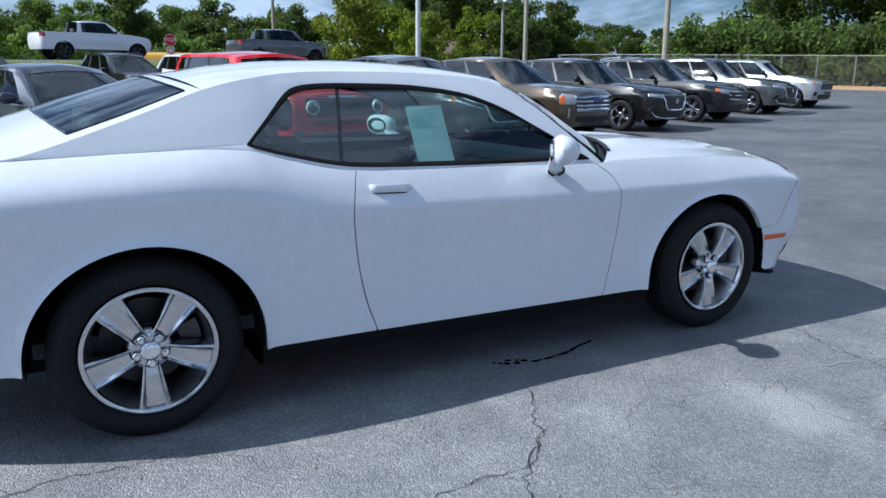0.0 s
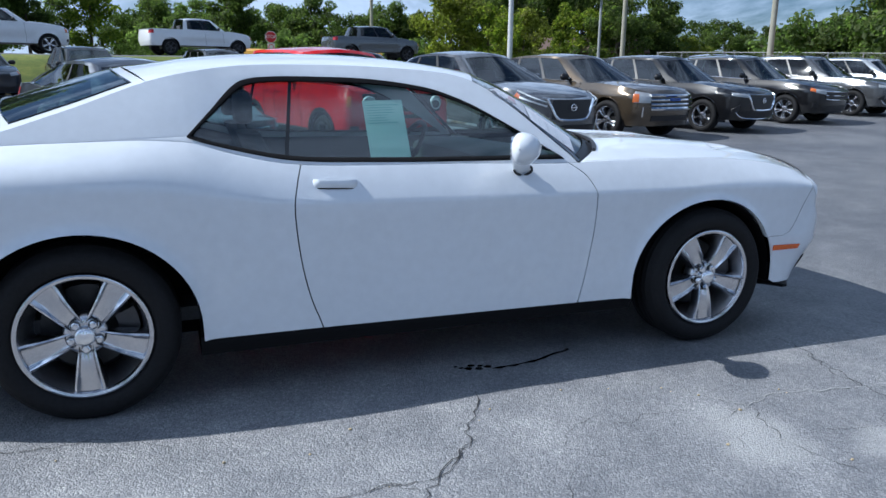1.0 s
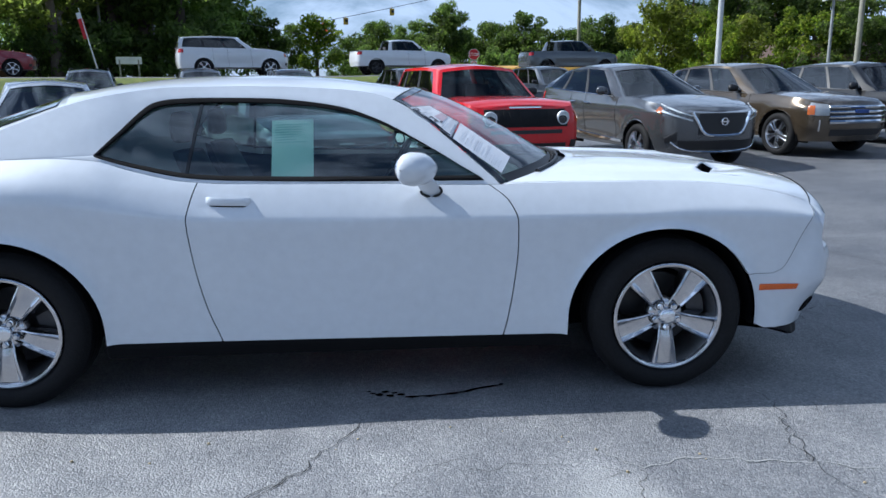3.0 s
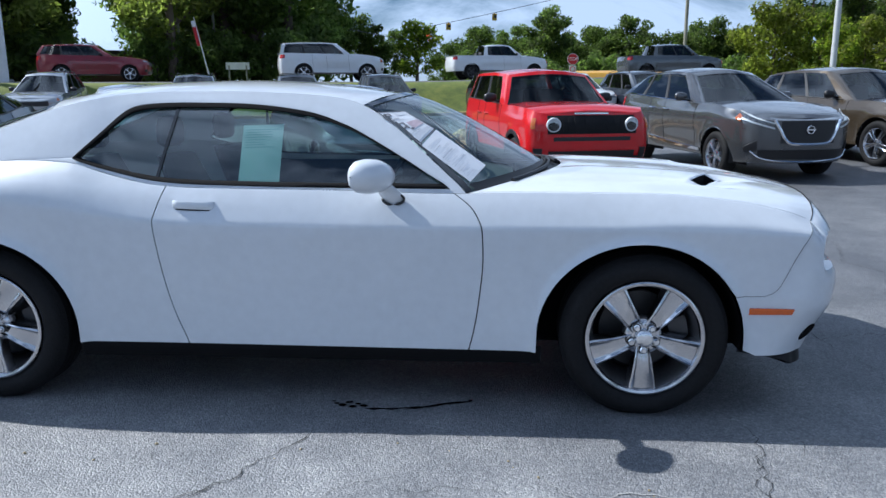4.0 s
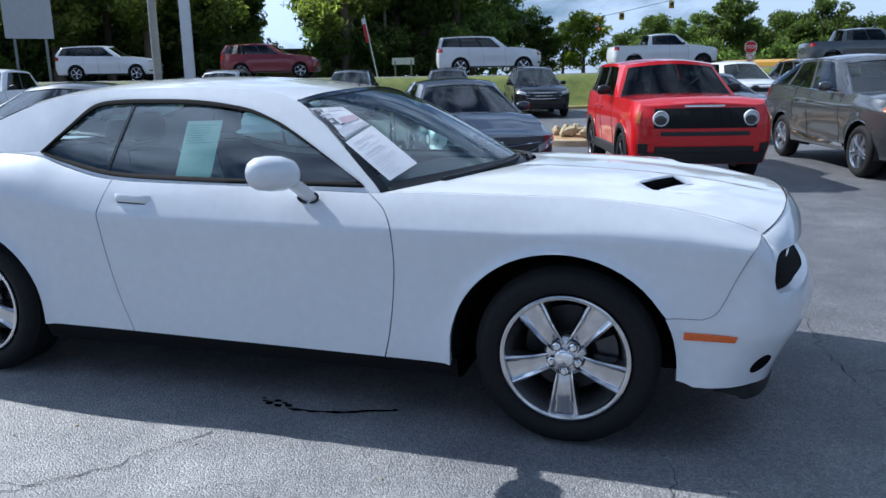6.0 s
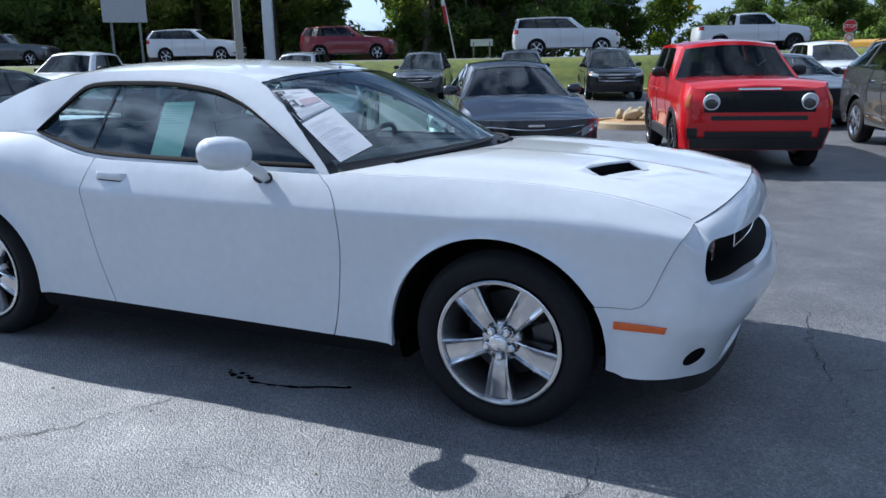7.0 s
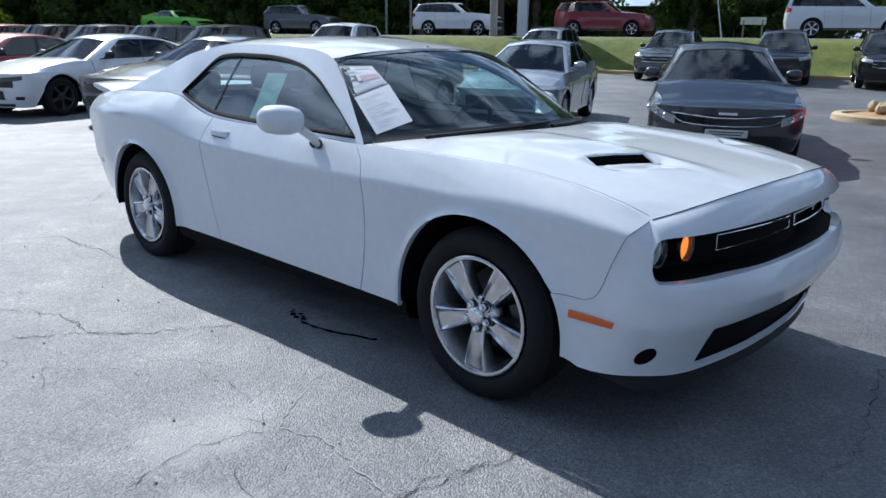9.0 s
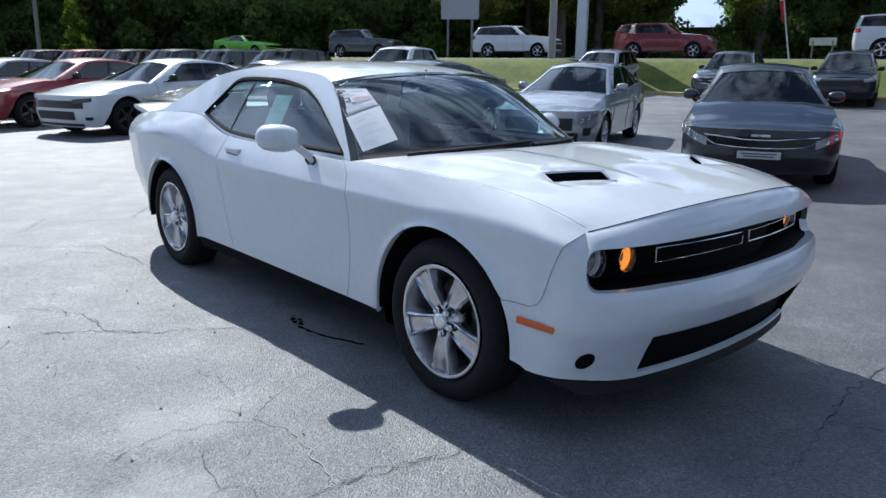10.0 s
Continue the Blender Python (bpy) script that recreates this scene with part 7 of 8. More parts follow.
for az in np.arange(16, 47, 1.7):
    plant("shrub", spot(az, 54 + rt.uniform(0, 4)), rt.uniform(.8, 1.15), rt.uniform(0, 6.28))
# the rest of the surroundings, behind the camera
for az in np.arange(184, 372, 12.5):
    plant("oak", spot(az, rt.uniform(75, 100)), rt.uniform(.9, 1.2), rt.uniform(0, 6.28))

# ---- fence ----
STEEL = simple("galvanised_steel", (.24, .25, .24), rough=.6, metal=.35, vary=.15)
WOODP = simple("weathered_pole", (.26, .25, .20), rough=.85, vary=.2, scale=4, bump=.4)
fa_, fb_ = spot(56, 60), spot(18, 47)
fence = thing("chain_link_fence", "galvanised chain-link fence along the lot's edge", "fence")
span = (fb_ - fa_)
n_post = 17
for i in range(n_post + 1):
    p = fa_ + span * (i / n_post)
    z = height(*pq(p.x, p.y))
    part("post", Sheet().tube([(p.x, p.y, z - .1), (p.x, p.y, z + 1.95)], .035, 8).mesh("post", STEEL), fence)
ends_ = [fa_ + span * (i / 40) for i in range(41)]
fz = lambda p: height(*pq(p.x, p.y))
part("top_rail", Sheet().tube([(p.x, p.y, fz(p) + 1.9) for p in ends_], .025, 7).mesh("top_rail", STEEL), fence)
wire = Sheet()
L_ = span.length
dirn = span.normalized()
step = .16
for sg in (1, -1):
    x = -1.9
    while x < L_:
        a0, a1 = (x, 0.03), (x + 1.86, 1.89)
        if sg < 0:
            a0, a1 = (x + 1.86, .03), (x, 1.89)
        pa, pb = fa_ + dirn * min(max(a0[0], 0), L_), fa_ + dirn * min(max(a1[0], 0), L_)
        wire.tube([(pa.x, pa.y, fz(pa) + a0[1]), (pb.x, pb.y, fz(pb) + a1[1])], .004, 3, False)
        x += step
tagged(part("wire_mesh", wire.mesh("wire_mesh", STEEL, weld=False), fence), kind="stuff")
cl = Sheet().grid([[spot(az, d) + Vector((0, 0, up)) for az in np.arange(14, 50, 1.5)] for d, up in ((45.2, -.05), (45.5, .10), (49, .14), (52, .02))])
tagged(new("verge", cl.mesh("verge", MULCH)), "ochre clay and mulch verge below the fence", "verge", kind="structure")

# ---- poles, signs and lamps ----
def pole(name, label, cat, foot, h, r0, r1, mat, lean=(0, 0)):
    t = thing(name, label, cat, "", "", Matrix.Translation(foot))
    part("shaft", Sheet().tube([(lean[0] * q, lean[1] * q, -.2 + (h + .2) * q) for q in np.linspace(0, 1, 6)], [r0 + (r1 - r0) * q for q in np.linspace(0, 1, 6)], 14).mesh("shaft", mat), t)
    return t


def on(x, y):
    return Vector((x, y, height(*pq(x, y))))


lp_ = pole("lot_lamp_pole", "tall pale steel lamp pole", "lamp pole", on(20.4, 38.6), 11, .17, .13, simple("pale_steel", (.55, .56, .57), .5, .3))
part("cross_arm", Sheet().tube([(-.9, 0, 5.7), (.9, 0, 5.7)], .035, 7).mesh("cross_arm", STEEL), lp_)
pole("utility_pole", "grey wooden utility pole at the edge of the lot", "pole", spot(164.8, 54), 12, .15, .11, WOODP)
pole("utility_pole", "slim weathered green-grey pole", "pole", spot(76.9, 72), 14, .17, .13, WOODP)
pole("utility_pole", "slim weathered green-grey pole", "pole", on(35.0, 48.6), 14, .20, .15, WOODP)
pole("utility_pole", "slim weathered green-grey pole", "pole", on(35.4, 33.2), 14, .19, .14, WOODP)
tw = pole("twin_lamp", "pole with a pair of floodlamps", "lamp pole", on(34.6, 51.5), 6.3, .13, .10, simple("grey_steel", (.30, .31, .31), .5, .2))
for dx in (-.45, .45):
    part("lamp_head", Sheet().box((dx, 0, 6.35), (.62, .5, .22), Matrix.Rotation(radians(14 * (1 if dx > 0 else -1)), 4, "Y")).mesh("lamp_head", simple("lamp_head_grey", (.45, .45, .45), .5), False), tw)
# steel sign column with flanges
GALV = simple("pale_galvanised", (.58, .60, .63), rough=.4, metal=.35, vary=.15, scale=2)
sc_ = thing("sign_column", "tall galvanised steel sign column with flanges", "column", "", "", Matrix.Translation(on(-18.7, 27.1)) @ Matrix.Rotation(radians(32), 4, "Z"))
for y in (-.36, .36):
    part("flange", Sheet().box((0, y, 6.8), (.46, .09, 14)).mesh("flange", GALV, False), sc_)
part("web", Sheet().box((0, 0, 6.8), (.12, .66, 14)).mesh("web", GALV, False), sc_)
part("base_plate", Sheet().box((0, 0, .05), (.8, .8, .12)).mesh("base_plate", STEEL, False), sc_)
pole("lamp_pole", "round grey lamp pole on the bank", "pole", on(-19.8, 26.2), 14.5, .19, .16, simple("dull_grey_pole", (.33, .32, .30), .6, .1))
sb = thing("road_sign", "large road sign seen from behind on two posts", "sign", "", "", Matrix.Translation(spot(134.8, 50)) @ Matrix.Rotation(radians(40), 4, "Z"))
part("panel", Sheet().box((0, 0, 4.6), (2.5, .06, 4.2)).mesh("panel", simple("sign_back", (.42, .43, .44), .5, .5), False), sb)
for x in (-.8, .8):
    part("post", Sheet().box((x, .08, 2.6), (.14, .12, 8)).mesh("post", STEEL, False), sb)
bn = thing("feather_banner", "red and white feather banner on a leaning pole", "banner", "", "", Matrix.Translation(spot(112.3, 52)))
part("mast", Sheet().tube([(.9, -.3, 0), (.35, -.1, 2.2), (-.1, 0, 4.2)], [.05, .04, .025], 7).mesh("mast", simple("mast_white", (.6, .6, .58), .5)), bn)
part("flag", Sheet().box((0.05, 0, 3.0), (.30, .03, 1.2), Matrix.Rotation(radians(-12), 4, "Y")).mesh("flag", simple("red_cloth", (.55, .03, .04), .8), False), bn)
part("flag_tip", Sheet().box((-.12, 0, 3.75), (.28, .03, .4), Matrix.Rotation(radians(-12), 4, "Y")).mesh("flag_tip", simple("white_cloth", (.75, .75, .75), .8), False), bn)
ms = thing("small_sign", "small white sign board on two posts", "sign", "", "", Matrix.Translation(spot(109.6, 52)) @ Matrix.Rotation(radians(15), 4, "Z"))
part("board", Sheet().box((0, 0, 1.15), (1.5, .06, .45)).mesh("board", simple("sign_white", (.62, .62, .58), .6), False), ms)
for x in (-.55, .55):
    part("post", Sheet().box((x, 0, .5), (.09, .09, 1.4)).mesh("post", WOODP, False), ms)
ups = [(115.2, 62), (113.4, 62), (111.0, 64), (107.6, 66)]
tops = []
for az, d in ups:
    p = spot(az, d)
    pole("utility_pole", "grey wooden utility pole at the road", "pole", p, 9.0 if az > 108 else 6.5, .14, .10, WOODP)
    tops.append(p + Vector((0, 0, 6.4)))
def cable(a, b, sag, r, name="overhead_cable", label="thin overhead cable between poles"):
    line = [a.lerp(b, q) - Vector((0, 0, sag * 4 * q * (1 - q))) for q in np.linspace(0, 1, 17)]
    tagged(new(name, Sheet().tube(line, r, 5).mesh(name, BLACK_TRIM)), label, "cable")
cable(tops[0], tops[2], .25, .03)
cable(tops[2], tops[3], .25, .03)
cable(tops[3], spot(92, 110) + Vector((0, 0, 7)), .6, .03)
# signals hung over the crossing
RED_LIT, n_, l_, b_ = material("red_signal")
b_.inputs["Base Color"].default_value = (.8, .05, .02, 1)
b_.inputs["Emission Color"].default_value = (1, .10, .04, 1)
b_.inputs["Emission Strength"].default_value = 1.0
SIG = simple("signal_yellow", (.62, .40, .04), .5)
for az, el, red in ((95.4, 4.65, True), (93.9, 5.0, False), (90.5, 5.65, False)):
    p = spot(az, 92)
    z = 1.39 + 92 * math.tan(radians(el))
    sg = thing("traffic_signal", "yellow traffic signal hanging from a span wire", "traffic signal", "signals", "", Matrix.Translation((p.x, p.y, z)))
    part("housing", Sheet().box((0, 0, -.1), (.55, .4, .75 if not red else .5)).box((0, 0, .32), (.1, .1, .25)).mesh("housing", SIG if not red else BLACK_TRIM, False), sg)
    if red:
        # two glowing discs: the red lamp, and a red sign given the same glow
        for dz in (.15, -.75):
            part("lamp", Sheet().grid([[(r_ * math.cos(a), -.25 + q, dz + r_ * math.sin(a)) for a in np.linspace(0, 6.283, 15)[:-1]] for r_, q in ((.30, .05), (.30, 0), (.02, -.03))], close=True).mesh("lamp", RED_LIT), sg)
    else:
        part("visor", Sheet().box((.1, -.24, -.05), (.32, .16, .3)).mesh("visor", BLACK_TRIM, False), sg)
a_, b__ = spot(97.5, 92), spot(86, 92)
cable(Vector((a_.x, a_.y, 8.75)), Vector((b__.x, b__.y, 12.35)), .1, .03, "span_wire", "thin span wire that carries the signals")
fl = pole("floodlight_mast", "distant floodlight mast of a sports ground", "lamp pole", spot(89.7, 150), 11.4, .2, .12, STEEL)
for k in range(3):
    part("lamp_bar", Sheet().box((0, 0, 10.0 + k * .7), (2.2, .3, .3)).mesh("lamp_bar", STEEL, False), fl)
# stop sign
ss = thing("stop_sign", "red octagonal stop sign on a post", "sign", "", "", Matrix.Translation(spot(84.9, 54) + Vector((0, 0, .35))) @ Matrix.Rotation(radians(-4), 4, "Z"))
octo = lambda r, y: [(r * math.cos(radians(22.5 + 45 * k)), y, 1.15 + r * math.sin(radians(22.5 + 45 * k))) for k in range(8)]
part("plate", Sheet().grid([octo(.41, .0), octo(.41, -.012)], close=True).fan(octo(.41, -.012), (0, -.012, 1.15)).fan(octo(.41, 0), (0, 0, 1.15)).mesh("plate", simple("white_sheeting", (.75, .75, .75), .5), False), ss)
face_ = part("face", Sheet().grid([octo(.38, -.012), octo(.38, -.018)], close=True).fan(octo(.38, -.018), (0, -.018, 1.15)).mesh("face", simple("red_sheeting", (.50, .015, .02), .5), False), ss)
fc_ = bpy.data.curves.new("lettering", "FONT")
fc_.body, fc_.size, fc_.align_x, fc_.align_y, fc_.extrude = "STOP", .30, "CENTER", "CENTER", .002
fc_.materials.append(simple("white_letters", (.8, .8, .8), .5))
lt = part("lettering", fc_, face_, "white capital letters")
lt.matrix_basis = pose(0, -.022, 1.15, 90, 0, 0)
part("post", Sheet().box((0, .04, -.2), (.08, .05, 2.2)).mesh("post", STEEL, False), ss)
part("turn_plate", Sheet().box((0, -.01, .48), (.48, .02, .48)).mesh("turn_plate", simple("white_turn_plate", (.7, .7, .7), .5), False), ss)
part("turn_ring", Sheet().tube([(.17 * math.cos(a), -.025, .48 + .17 * math.sin(a)) for a in np.linspace(0, 6.283, 21)], .03, 5, False).mesh("turn_ring", simple("red_ring", (.5, .02, .02), .5)), ss)

# buildings and a bus far off
def house(name, label, where, turn, w, d, h, wall, roofm, pitch=1.4, flat=False):
    t = thing(name, label, "building", "", "", Matrix.Translation(where) @ Matrix.Rotation(radians(turn), 4, "Z"))
    part("wall", Sheet().box((0, 0, h / 2 - .3), (w, d, h + .6)).mesh("wall", wall, False), t)
    if flat:
        part("roof", Sheet().box((0, 0, h + .15), (w + .5, d + .5, .35)).mesh("roof", roofm, False), t)
    else:
        e = .4
        part("roof", Sheet().grid([[(x, y, z) for y, z in ((-d / 2 - e, h - .1), (0, h + pitch), (d / 2 + e, h - .1), (d / 2 + e, h - .25), (0, h + pitch - .2), (-d / 2 - e, h - .25))] for x in (-w / 2 - e, w / 2 + e)], close=True).mesh("roof", roofm, False), t)
        part("chimney", Sheet().box((w * .42, 0, h + pitch + .1), (.8, .7, 1.6)).mesh("chimney", wall, False), t)
    for k in range(3):
        part("window", Sheet().box((-w * .3 + k * w * .3, -d / 2 - .02, h * .55), (1.1, .06, 1.2)).mesh("window", GLOSS_BLACK, False), t)
    return t


BRICK = simple("brown_brick", (.16, .085, .06), .9, vary=.25, scale=2)
house("brick_building", "low flat-roofed brown brick building among trees", spot(117.0, 92), 30, 22, 9, 3.6, BRICK, simple("dark_roof", (.05, .045, .045), .8), flat=True)
house("house", "small brick house with a brown pitched roof", spot(60.6, 82), -25, 11, 7, 2.6, BRICK, simple("brown_roof", (.12, .08, .065), .85))
bus = thing("school_bus", "yellow bus parked beyond the road", "bus", "", "", Matrix.Translation(spot(81.6, 62) - Vector((0, 0, .9))) @ Matrix.Rotation(radians(-8), 4, "Z"))
YEL = simple("bus_yellow", (.62, .33, .03), .4, coat=.5)
prof = [(-1.2, .5), (-1.22, 1.6), (-1.18, 2.3), (-.95, 2.75), (-.5, 2.92), (0, 2.96), (.5, 2.92), (.95, 2.75), (1.18, 2.3), (1.22, 1.6), (1.2, .5)]
part("body", Sheet().grid([[(x, y * k, .5 + (z - .5) * (1 if abs(x) < 5.4 else .985)) for y, z in prof] for x, k in ((-5.5, .97), (-5.3, 1), (5.3, 1), (5.5, .97))], close=True).fan([(-5.5, y * .97, z) for y, z in prof], (-5.5, 0, 1.6)).fan([(5.5, y * .97, z) for y, z in prof], (5.5, 0, 1.6)).mesh("body", YEL, sharp=40), bus)
for k in range(10):
    part("window", Sheet().box((-4.6 + k * 1.0, -1.205, 2.05), (.8, .05, .55)).mesh("window", GLOSS_BLACK, False), bus)
for x in (-3.2, 3.4):
    for y in (-1.05, 1.05):
        part("wheel", tyre_mesh(.5, .3, .28), bus, "", pose(x, y, .5))

# ---- island with stones ----
isl = on(1.5, 13.6)
il = thing("planting_island", "kidney-shaped concrete-edged island with clay mulch", "island", "", "", Matrix.Translation(isl) @ Matrix.Rotation(ROW, 4, "Z"))
oval = lambda k, z: [(1.55 * k * math.cos(a), 1.25 * k * math.sin(a), z) for a in np.linspace(0, 6.283, 41)[:-1]]
part("kerb", Sheet().grid([oval(1.0, -.03), oval(.99, .10), oval(.965, .13), oval(.88, .13), oval(.87, .06)], close=True).mesh("kerb", simple("tan_kerb", (.48, .38, .24), .85, vary=.25, scale=4), sharp=40), il)
part("mulch", Sheet().grid([oval(.875, .08), oval(.5, .18)], close=True).fan(oval(.5, .18), (0, 0, .22)).mesh("mulch", MULCH), il)
ri = random.Random(5)
ROCK = simple("sandstone", (.45, .36, .22), .9, vary=.35, scale=3, bump=.6)
rb = bmesh.new()
bmesh.ops.create_icosphere(rb, subdivisions=2, radius=1)
for v in rb.verts:
    v.co *= 1 + .28 * noise.noise(v.co * 1.7)
rock = bm_mesh("stone", rb, ROCK, sharp=28)
for k in range(34):
    a, q = ri.uniform(0, 6.28), ri.random() ** .5 * .8
    s_ = ri.uniform(.09, .2)
    part("stone", rock, il, "", Matrix.Translation((1.2 * q * math.cos(a), .95 * q * math.sin(a), .2 + s_ * .4)) @ Matrix.Rotation(ri.uniform(0, 6), 4, (1, .4, .7)) @ Matrix.Diagonal((s_, s_ * .8, s_ * .65, 1)))


# ---- papers on the coupe ----
def sheet_on(name, label, corners, mat, lines, thick=.0012, mats=None, under=None):
    """A paper with printed bars. corners: top left, top right, bottom right, bottom left; lines: (u0, v0, u1, v1, ink)."""
    tl_, tr_, br_, bl_ = [Vector(c) for c in corners]
    n = (tr_ - tl_).cross(bl_ - tl_).normalized() * -1
    n = n if n.dot(Vector((0, -1, .6))) > 0 else -n
    P = lambda u, v, o=0.0: (tl_.lerp(tr_, u)).lerp(bl_.lerp(br_, u), v) + n * (o + .004 * math.sin(math.pi * u) * math.sin(math.pi * v))
    t = tagged(new(name, Sheet().grid([[P(u, v) for u in np.linspace(0, 1, 5)] for v in np.linspace(0, 1, 9)]).grid([[P(u, v, -thick) for u in np.linspace(0, 1, 5)] for v in np.linspace(0, 1, 9)]).mesh(name, mat)), label, "paper")
    for u0, v0, u1, v1, ink in lines:
        s = Sheet().grid([[P(u, v, .0012) for u in np.linspace(u0, u1, 4)] for v in np.linspace(v0, v1, 3)])
        part("print", s.mesh("print", ink), t)
    return t


def on_screen(y, v):
    """A point just behind the windscreen: y across, v from its foot (0) to its top (1)."""
    i = v * (len(front_edge) - 1)
    i0 = min(int(i), len(front_edge) - 2)
    f_ = i - i0
    e = front_edge[i0].lerp(front_edge[i0 + 1], f_)
    b = bulges[i0] + (bulges[i0 + 1] - bulges[i0]) * f_
    l__ = lifts[i0] + (lifts[i0 + 1] - lifts[i0]) * f_
    return cross(e, b, l__, y / -e.y) + Vector((.004, 0, .005))


rl = random.Random(9)
tints = [simple("print_%s" % n_, c_, .7) for n_, c_ in (("pale", (.68, .69, .72)), ("mid", (.55, .56, .59)), ("dark", (.15, .15, .17)), ("rose", (.60, .48, .52)))]
lines = [(.0, .0, 1, .022, tints[2]), (.0, .975, 1, 1, tints[2]), (.0, .0, .03, 1, tints[2]), (.97, .0, 1, 1, tints[2]), (.10, .07, .30, .16, tints[2]), (.14, .095, .26, .135, PAPER), (.45, .08, .85, .17, tints[0]), (.10, .24, .40, .28, tints[1]), (.10, .31, .55, .33, tints[0]), (.42, .44, .92, .66, tints[3]), (.12, .40, .34, .43, tints[2]), (.26, .40, .33, .60, tints[2]), (.16, .52, .28, .57, tints[2]), (.32, .62, .44, .67, tints[2]), (.08, .78, .92, .93, tints[0]), (.10, .72, .60, .74, tints[1])]
def nearest(p):
    """The place on the windscreen closest to a point."""
    p = Vector(p)
    return min((on_screen(y, v) for y in np.linspace(-.84, -.42, 43) for v in np.linspace(.02, .99, 60)), key=lambda c: (c - p).length)


A1, A2, A3, A4, A5, A6 = (nearest(p) for p in ((1.795, -.695, 1.321), (1.902, -.558, 1.335), (2.025, -.556, 1.211), (1.991, -.754, 1.18), (2.28, -.641, 1.079), (2.216, -.809, 1.03)))
c_up = [A1, A2, A3, A4]
sheet_on("price_sheet", "white printed price sheet on the windscreen", c_up, PAPER, lines)
body = []
v_ = .10
while v_ < .9:
    body.append((.10, v_, rl.uniform(.45, .92), v_ + rl.uniform(.012, .02), tints[rl.choice((0, 0, 1))]))
    v_ += rl.uniform(.04, .075)
c_lo = [A4.lerp(A6, .02), A3.lerp(A5, .02), A5, A6]
sheet_on("info_sheet", "white printed information sheet on the windscreen", c_lo, PAPER, body)
side_lines = [(.08, q, rl.uniform(.5, .92), q + .014, simple("teal_print", (.30, .50, .48), .7)) for q in np.arange(.08, .42, .045)]
def on_side(x, z):
    return gp(x, z, -.022)
sheet_on("window_sheet", "pale green-tinted paper hung inside the side window", [on_side(1.178, 1.252), on_side(1.362, 1.257), on_side(1.366, 1.012), on_side(1.182, 1.010)], PAPER_GREEN, side_lines)
# ---- cracks, oil and marks on the lot ----
CRACK = simple("crack_shadow", (.030, .030, .032), rough=.95)
PALE_FILL = simple("pale_sediment", (.34, .34, .335), rough=.95)
OIL = simple("oil_film", (.006, .006, .008), rough=.22, coat=.6)


def ragged(pts, seed, amp, step=.035):
    r = random.Random(seed)
    out = []
    for a, b in zip(pts[:-1], pts[1:]):
        a, b = Vector((*a, 0)), Vector((*b, 0))
        n = max(2, int((b - a).length / step))
        side_ = Vector((-(b - a).y, (b - a).x, 0)).normalized()
        for k in range(n):
            out.append(a.lerp(b, k / n) + side_ * r.uniform(-amp, amp))
    out.append(Vector((*pts[-1], 0)))
    return out


def ribbon(name, label, pts, w0, w1, mat, seed, amp=.016, cat="crack", up=.004):
    line = ragged(pts, seed, amp)
    r = random.Random(seed + 1)
    rows = []
    for i, p in enumerate(line):
        d = (line[min(i + 1, len(line) - 1)] - line[max(i - 1, 0)]).normalized()
        n = Vector((-d.y, d.x, 0))
        u = i / (len(line) - 1)
        w = (w0 + (w1 - w0) * u) * r.uniform(.35, 1.5) * (.25 if i in (0, len(line) - 1) else 1)
        z = height(*pq(p.x, p.y)) + up
        rows.append([Vector((p.x, p.y, z)) + n * w, Vector((p.x, p.y, z)) - n * w])
    return tagged(new(name, Sheet().grid(rows).mesh(name, mat, weld=False)), label, cat, kind="structure")


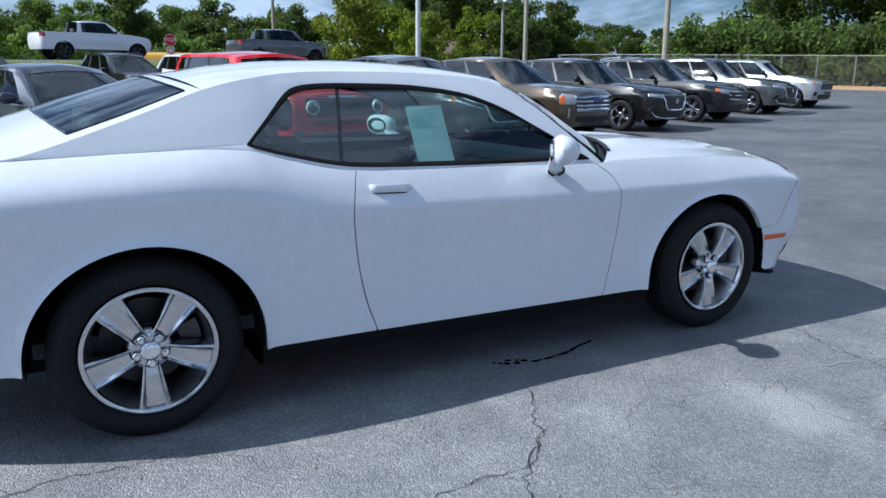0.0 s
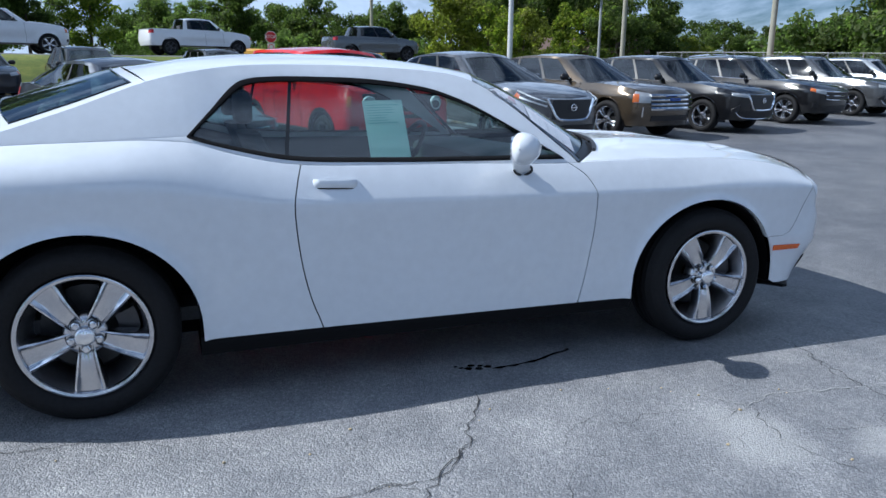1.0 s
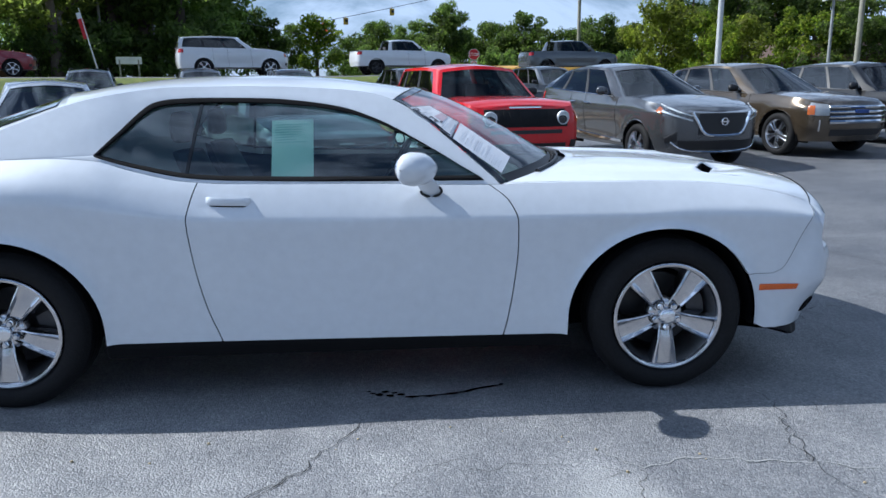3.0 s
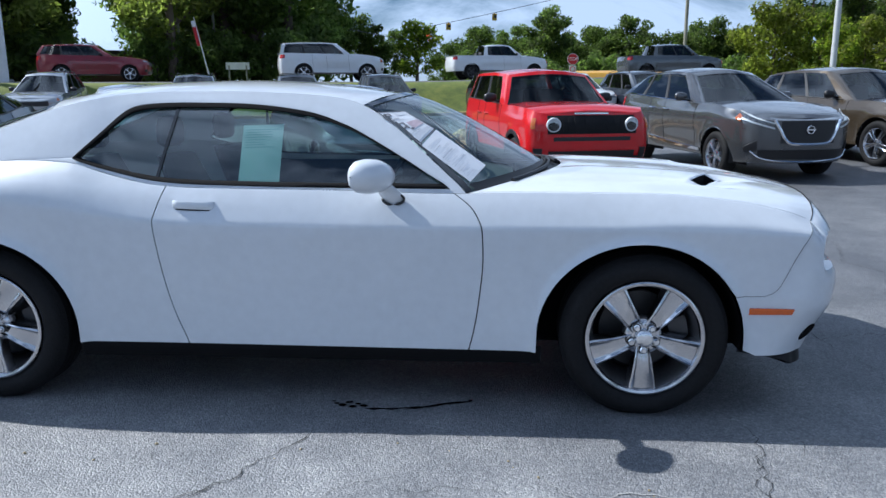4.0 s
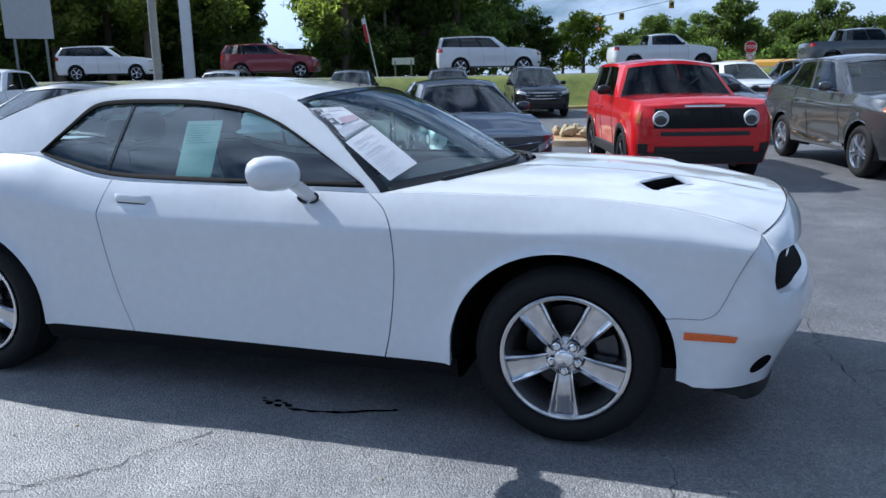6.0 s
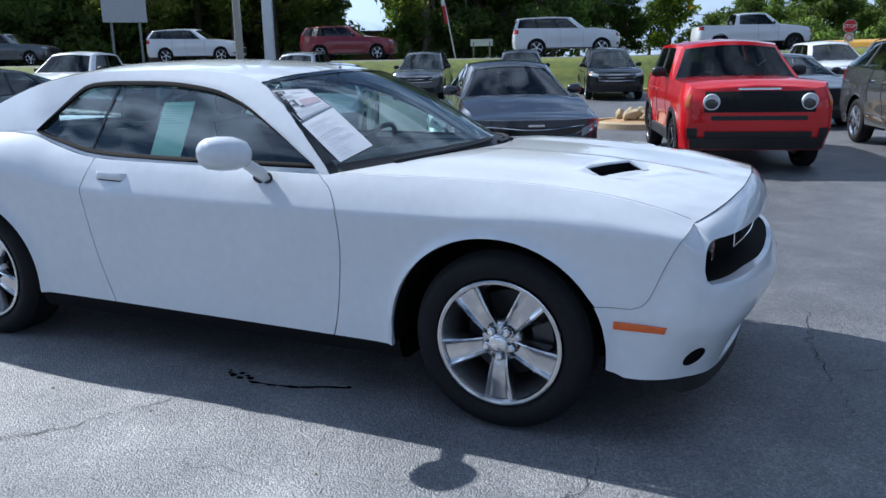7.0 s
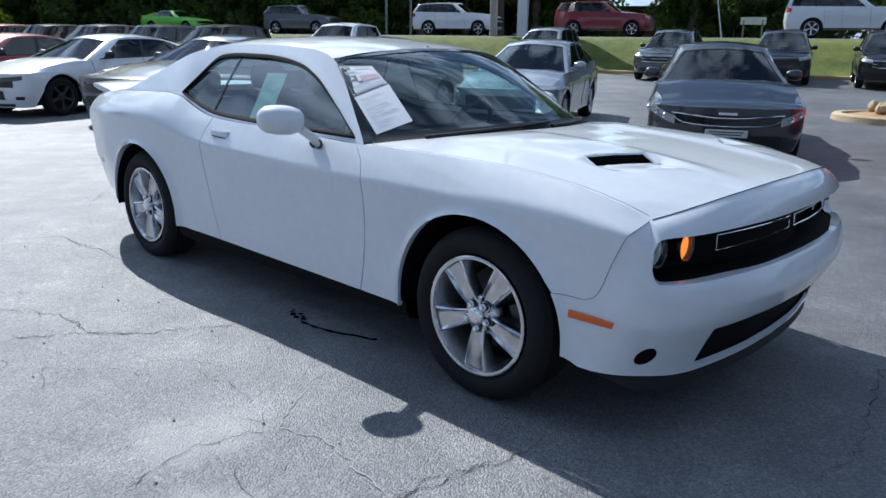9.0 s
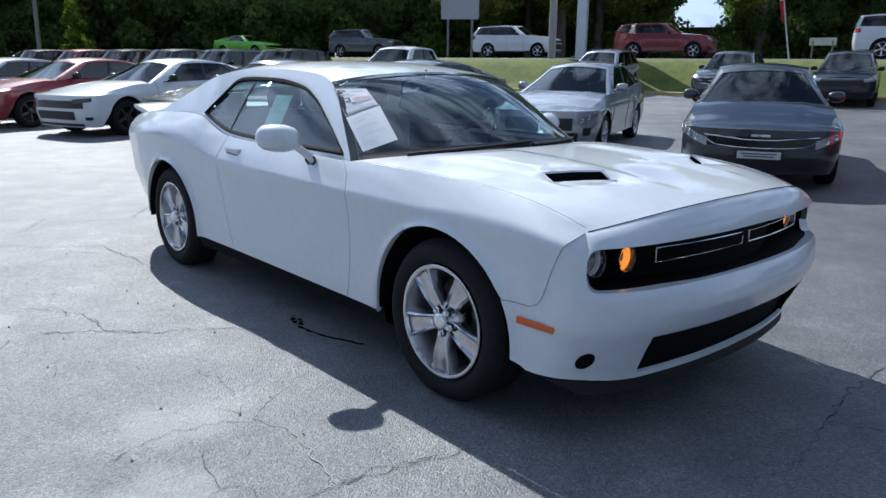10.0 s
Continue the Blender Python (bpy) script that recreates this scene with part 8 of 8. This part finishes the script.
CR = "fine ragged crack in the asphalt"
for i_, (pts, a, b) in enumerate((
        ([(1.57, -1.17), (1.44, -1.41), (1.31, -1.64), (1.18, -1.76), (1.08, -1.87), (.97, -2.1)], .0035, .005),
        ([(1.08, -1.86), (1.01, -1.77), (.86, -1.80)], .003, .001),
        ([(2.20, -.84), (2.31, -1.21), (2.44, -1.43), (2.62, -1.67), (2.76, -1.60), (2.96, -1.62), (3.28, -1.68)], .003, .005),
        ([(3.28, -1.68), (3.31, -1.46), (3.38, -1.18), (3.36, -1.0)], .004, .002),
        ([(3.28, -1.68), (3.5, -1.75), (3.75, -1.66), (3.95, -1.72)], .004, .002),
        ([(3.35, -1.26), (3.27, -1.52), (3.28, -1.79), (3.35, -2.2)], .0025, .002),
        ([(-1.6, -2.0), (-1.12, -1.48), (-.94, -1.16), (-.31, -1.11), (.05, -1.11)], .004, .003),
        ([(.45, -2.05), (.60, -1.9), (.82, -1.79), (1.18, -1.77), (1.31, -1.63), (1.40, -1.56)], .003, .003),
        ([(4.12, 1.1), (4.13, .76), (4.11, .55), (4.18, .14), (4.34, .23), (4.7, .30)], .004, .003),
        ([(4.18, .14), (4.25, -.3), (4.2, -.6)], .003, .001),
        ([(-.53, -1.08), (-.7, -1.3), (-1.0, -1.5)], .003, .002),
        ([(-2.4, -1.2), (-1.9, -1.5), (-1.6, -2.0), (-1.5, -2.5)], .004, .003),
        ([(5.6, 1.4), (5.2, 2.2), (5.5, 3.0), (5.3, 4.2)], .005, .004),
        ([(2.62, -1.67), (2.52, -1.95), (2.6, -2.25)], .003, .002),
        ([(-3.5, 1.5), (-2.8, .8), (-2.6, -.1), (-1.9, -.6)], .004, .003))):
    ribbon("asphalt_crack", CR if i_ not in (2, 4) else "fine ragged crack filled with pale sediment", pts, a * .6, b * .6, CRACK if i_ not in (2, 4) else PALE_FILL, 100 + i_, .020)
rr_ = random.Random(31)
for k_ in range(46):
    x, y = rr_.uniform(-1.2, 4.6), rr_.uniform(-2.6, -1.25)
    a = rr_.uniform(0, 6.28)
    pts = [(x, y)]
    for _ in range(rr_.randint(2, 4)):
        a += rr_.uniform(-.9, .9)
        q = rr_.uniform(.05, .14)
        pts.append((pts[-1][0] + q * math.cos(a), pts[-1][1] + q * math.sin(a)))
    ribbon("hairline_crack", "hairline crack in the weathered asphalt", pts, .0009, .0009, CRACK, 300 + k_, .010, "crack", .003)
ribbon("oil_streak", "dark wet oil streak on the asphalt", [(1.74, -.935), (1.86, -.93), (2.0, -.905), (2.12, -.85), (2.20, -.832), (2.22, -.815)], .008, .010, OIL, 7, .004, "oil stain")
for k_, (x, y, r_) in enumerate(((1.60, -.885, .010), (1.63, -.90, .016), (1.655, -.87, .012), (1.68, -.915, .014), (1.70, -.885, .010), (1.73, -.905, .013), (1.58, -.86, .007))):
    ring = [(x + r_ * 1.4 * math.cos(a) * rr_.uniform(.8, 1.2), y + r_ * math.sin(a) * rr_.uniform(.8, 1.2), .004) for a in np.linspace(0, 6.283, 13)[:-1]]
    tagged(new("oil_drop", Sheet().fan(ring, (x, y, .0045)).mesh("oil_drop", OIL)), "dark oil drop on the asphalt", "oil stain", kind="structure")
# twigs and bits of gravel
for k_ in range(60):
    x, y = rr_.uniform(-1.5, 5.5), rr_.uniform(-2.7, -1.2)
    s_ = rr_.uniform(.003, .008)
    st_ = tagged(new("pebble", rock), "small grey stone on the asphalt", "stone", "pebbles")
    st_.matrix_basis = Matrix.Translation((x, y, s_ * .5)) @ Matrix.Rotation(rr_.uniform(0, 6), 4, (.3, .5, 1)) @ Matrix.Diagonal((s_, s_ * .8, s_ * .6, 1))
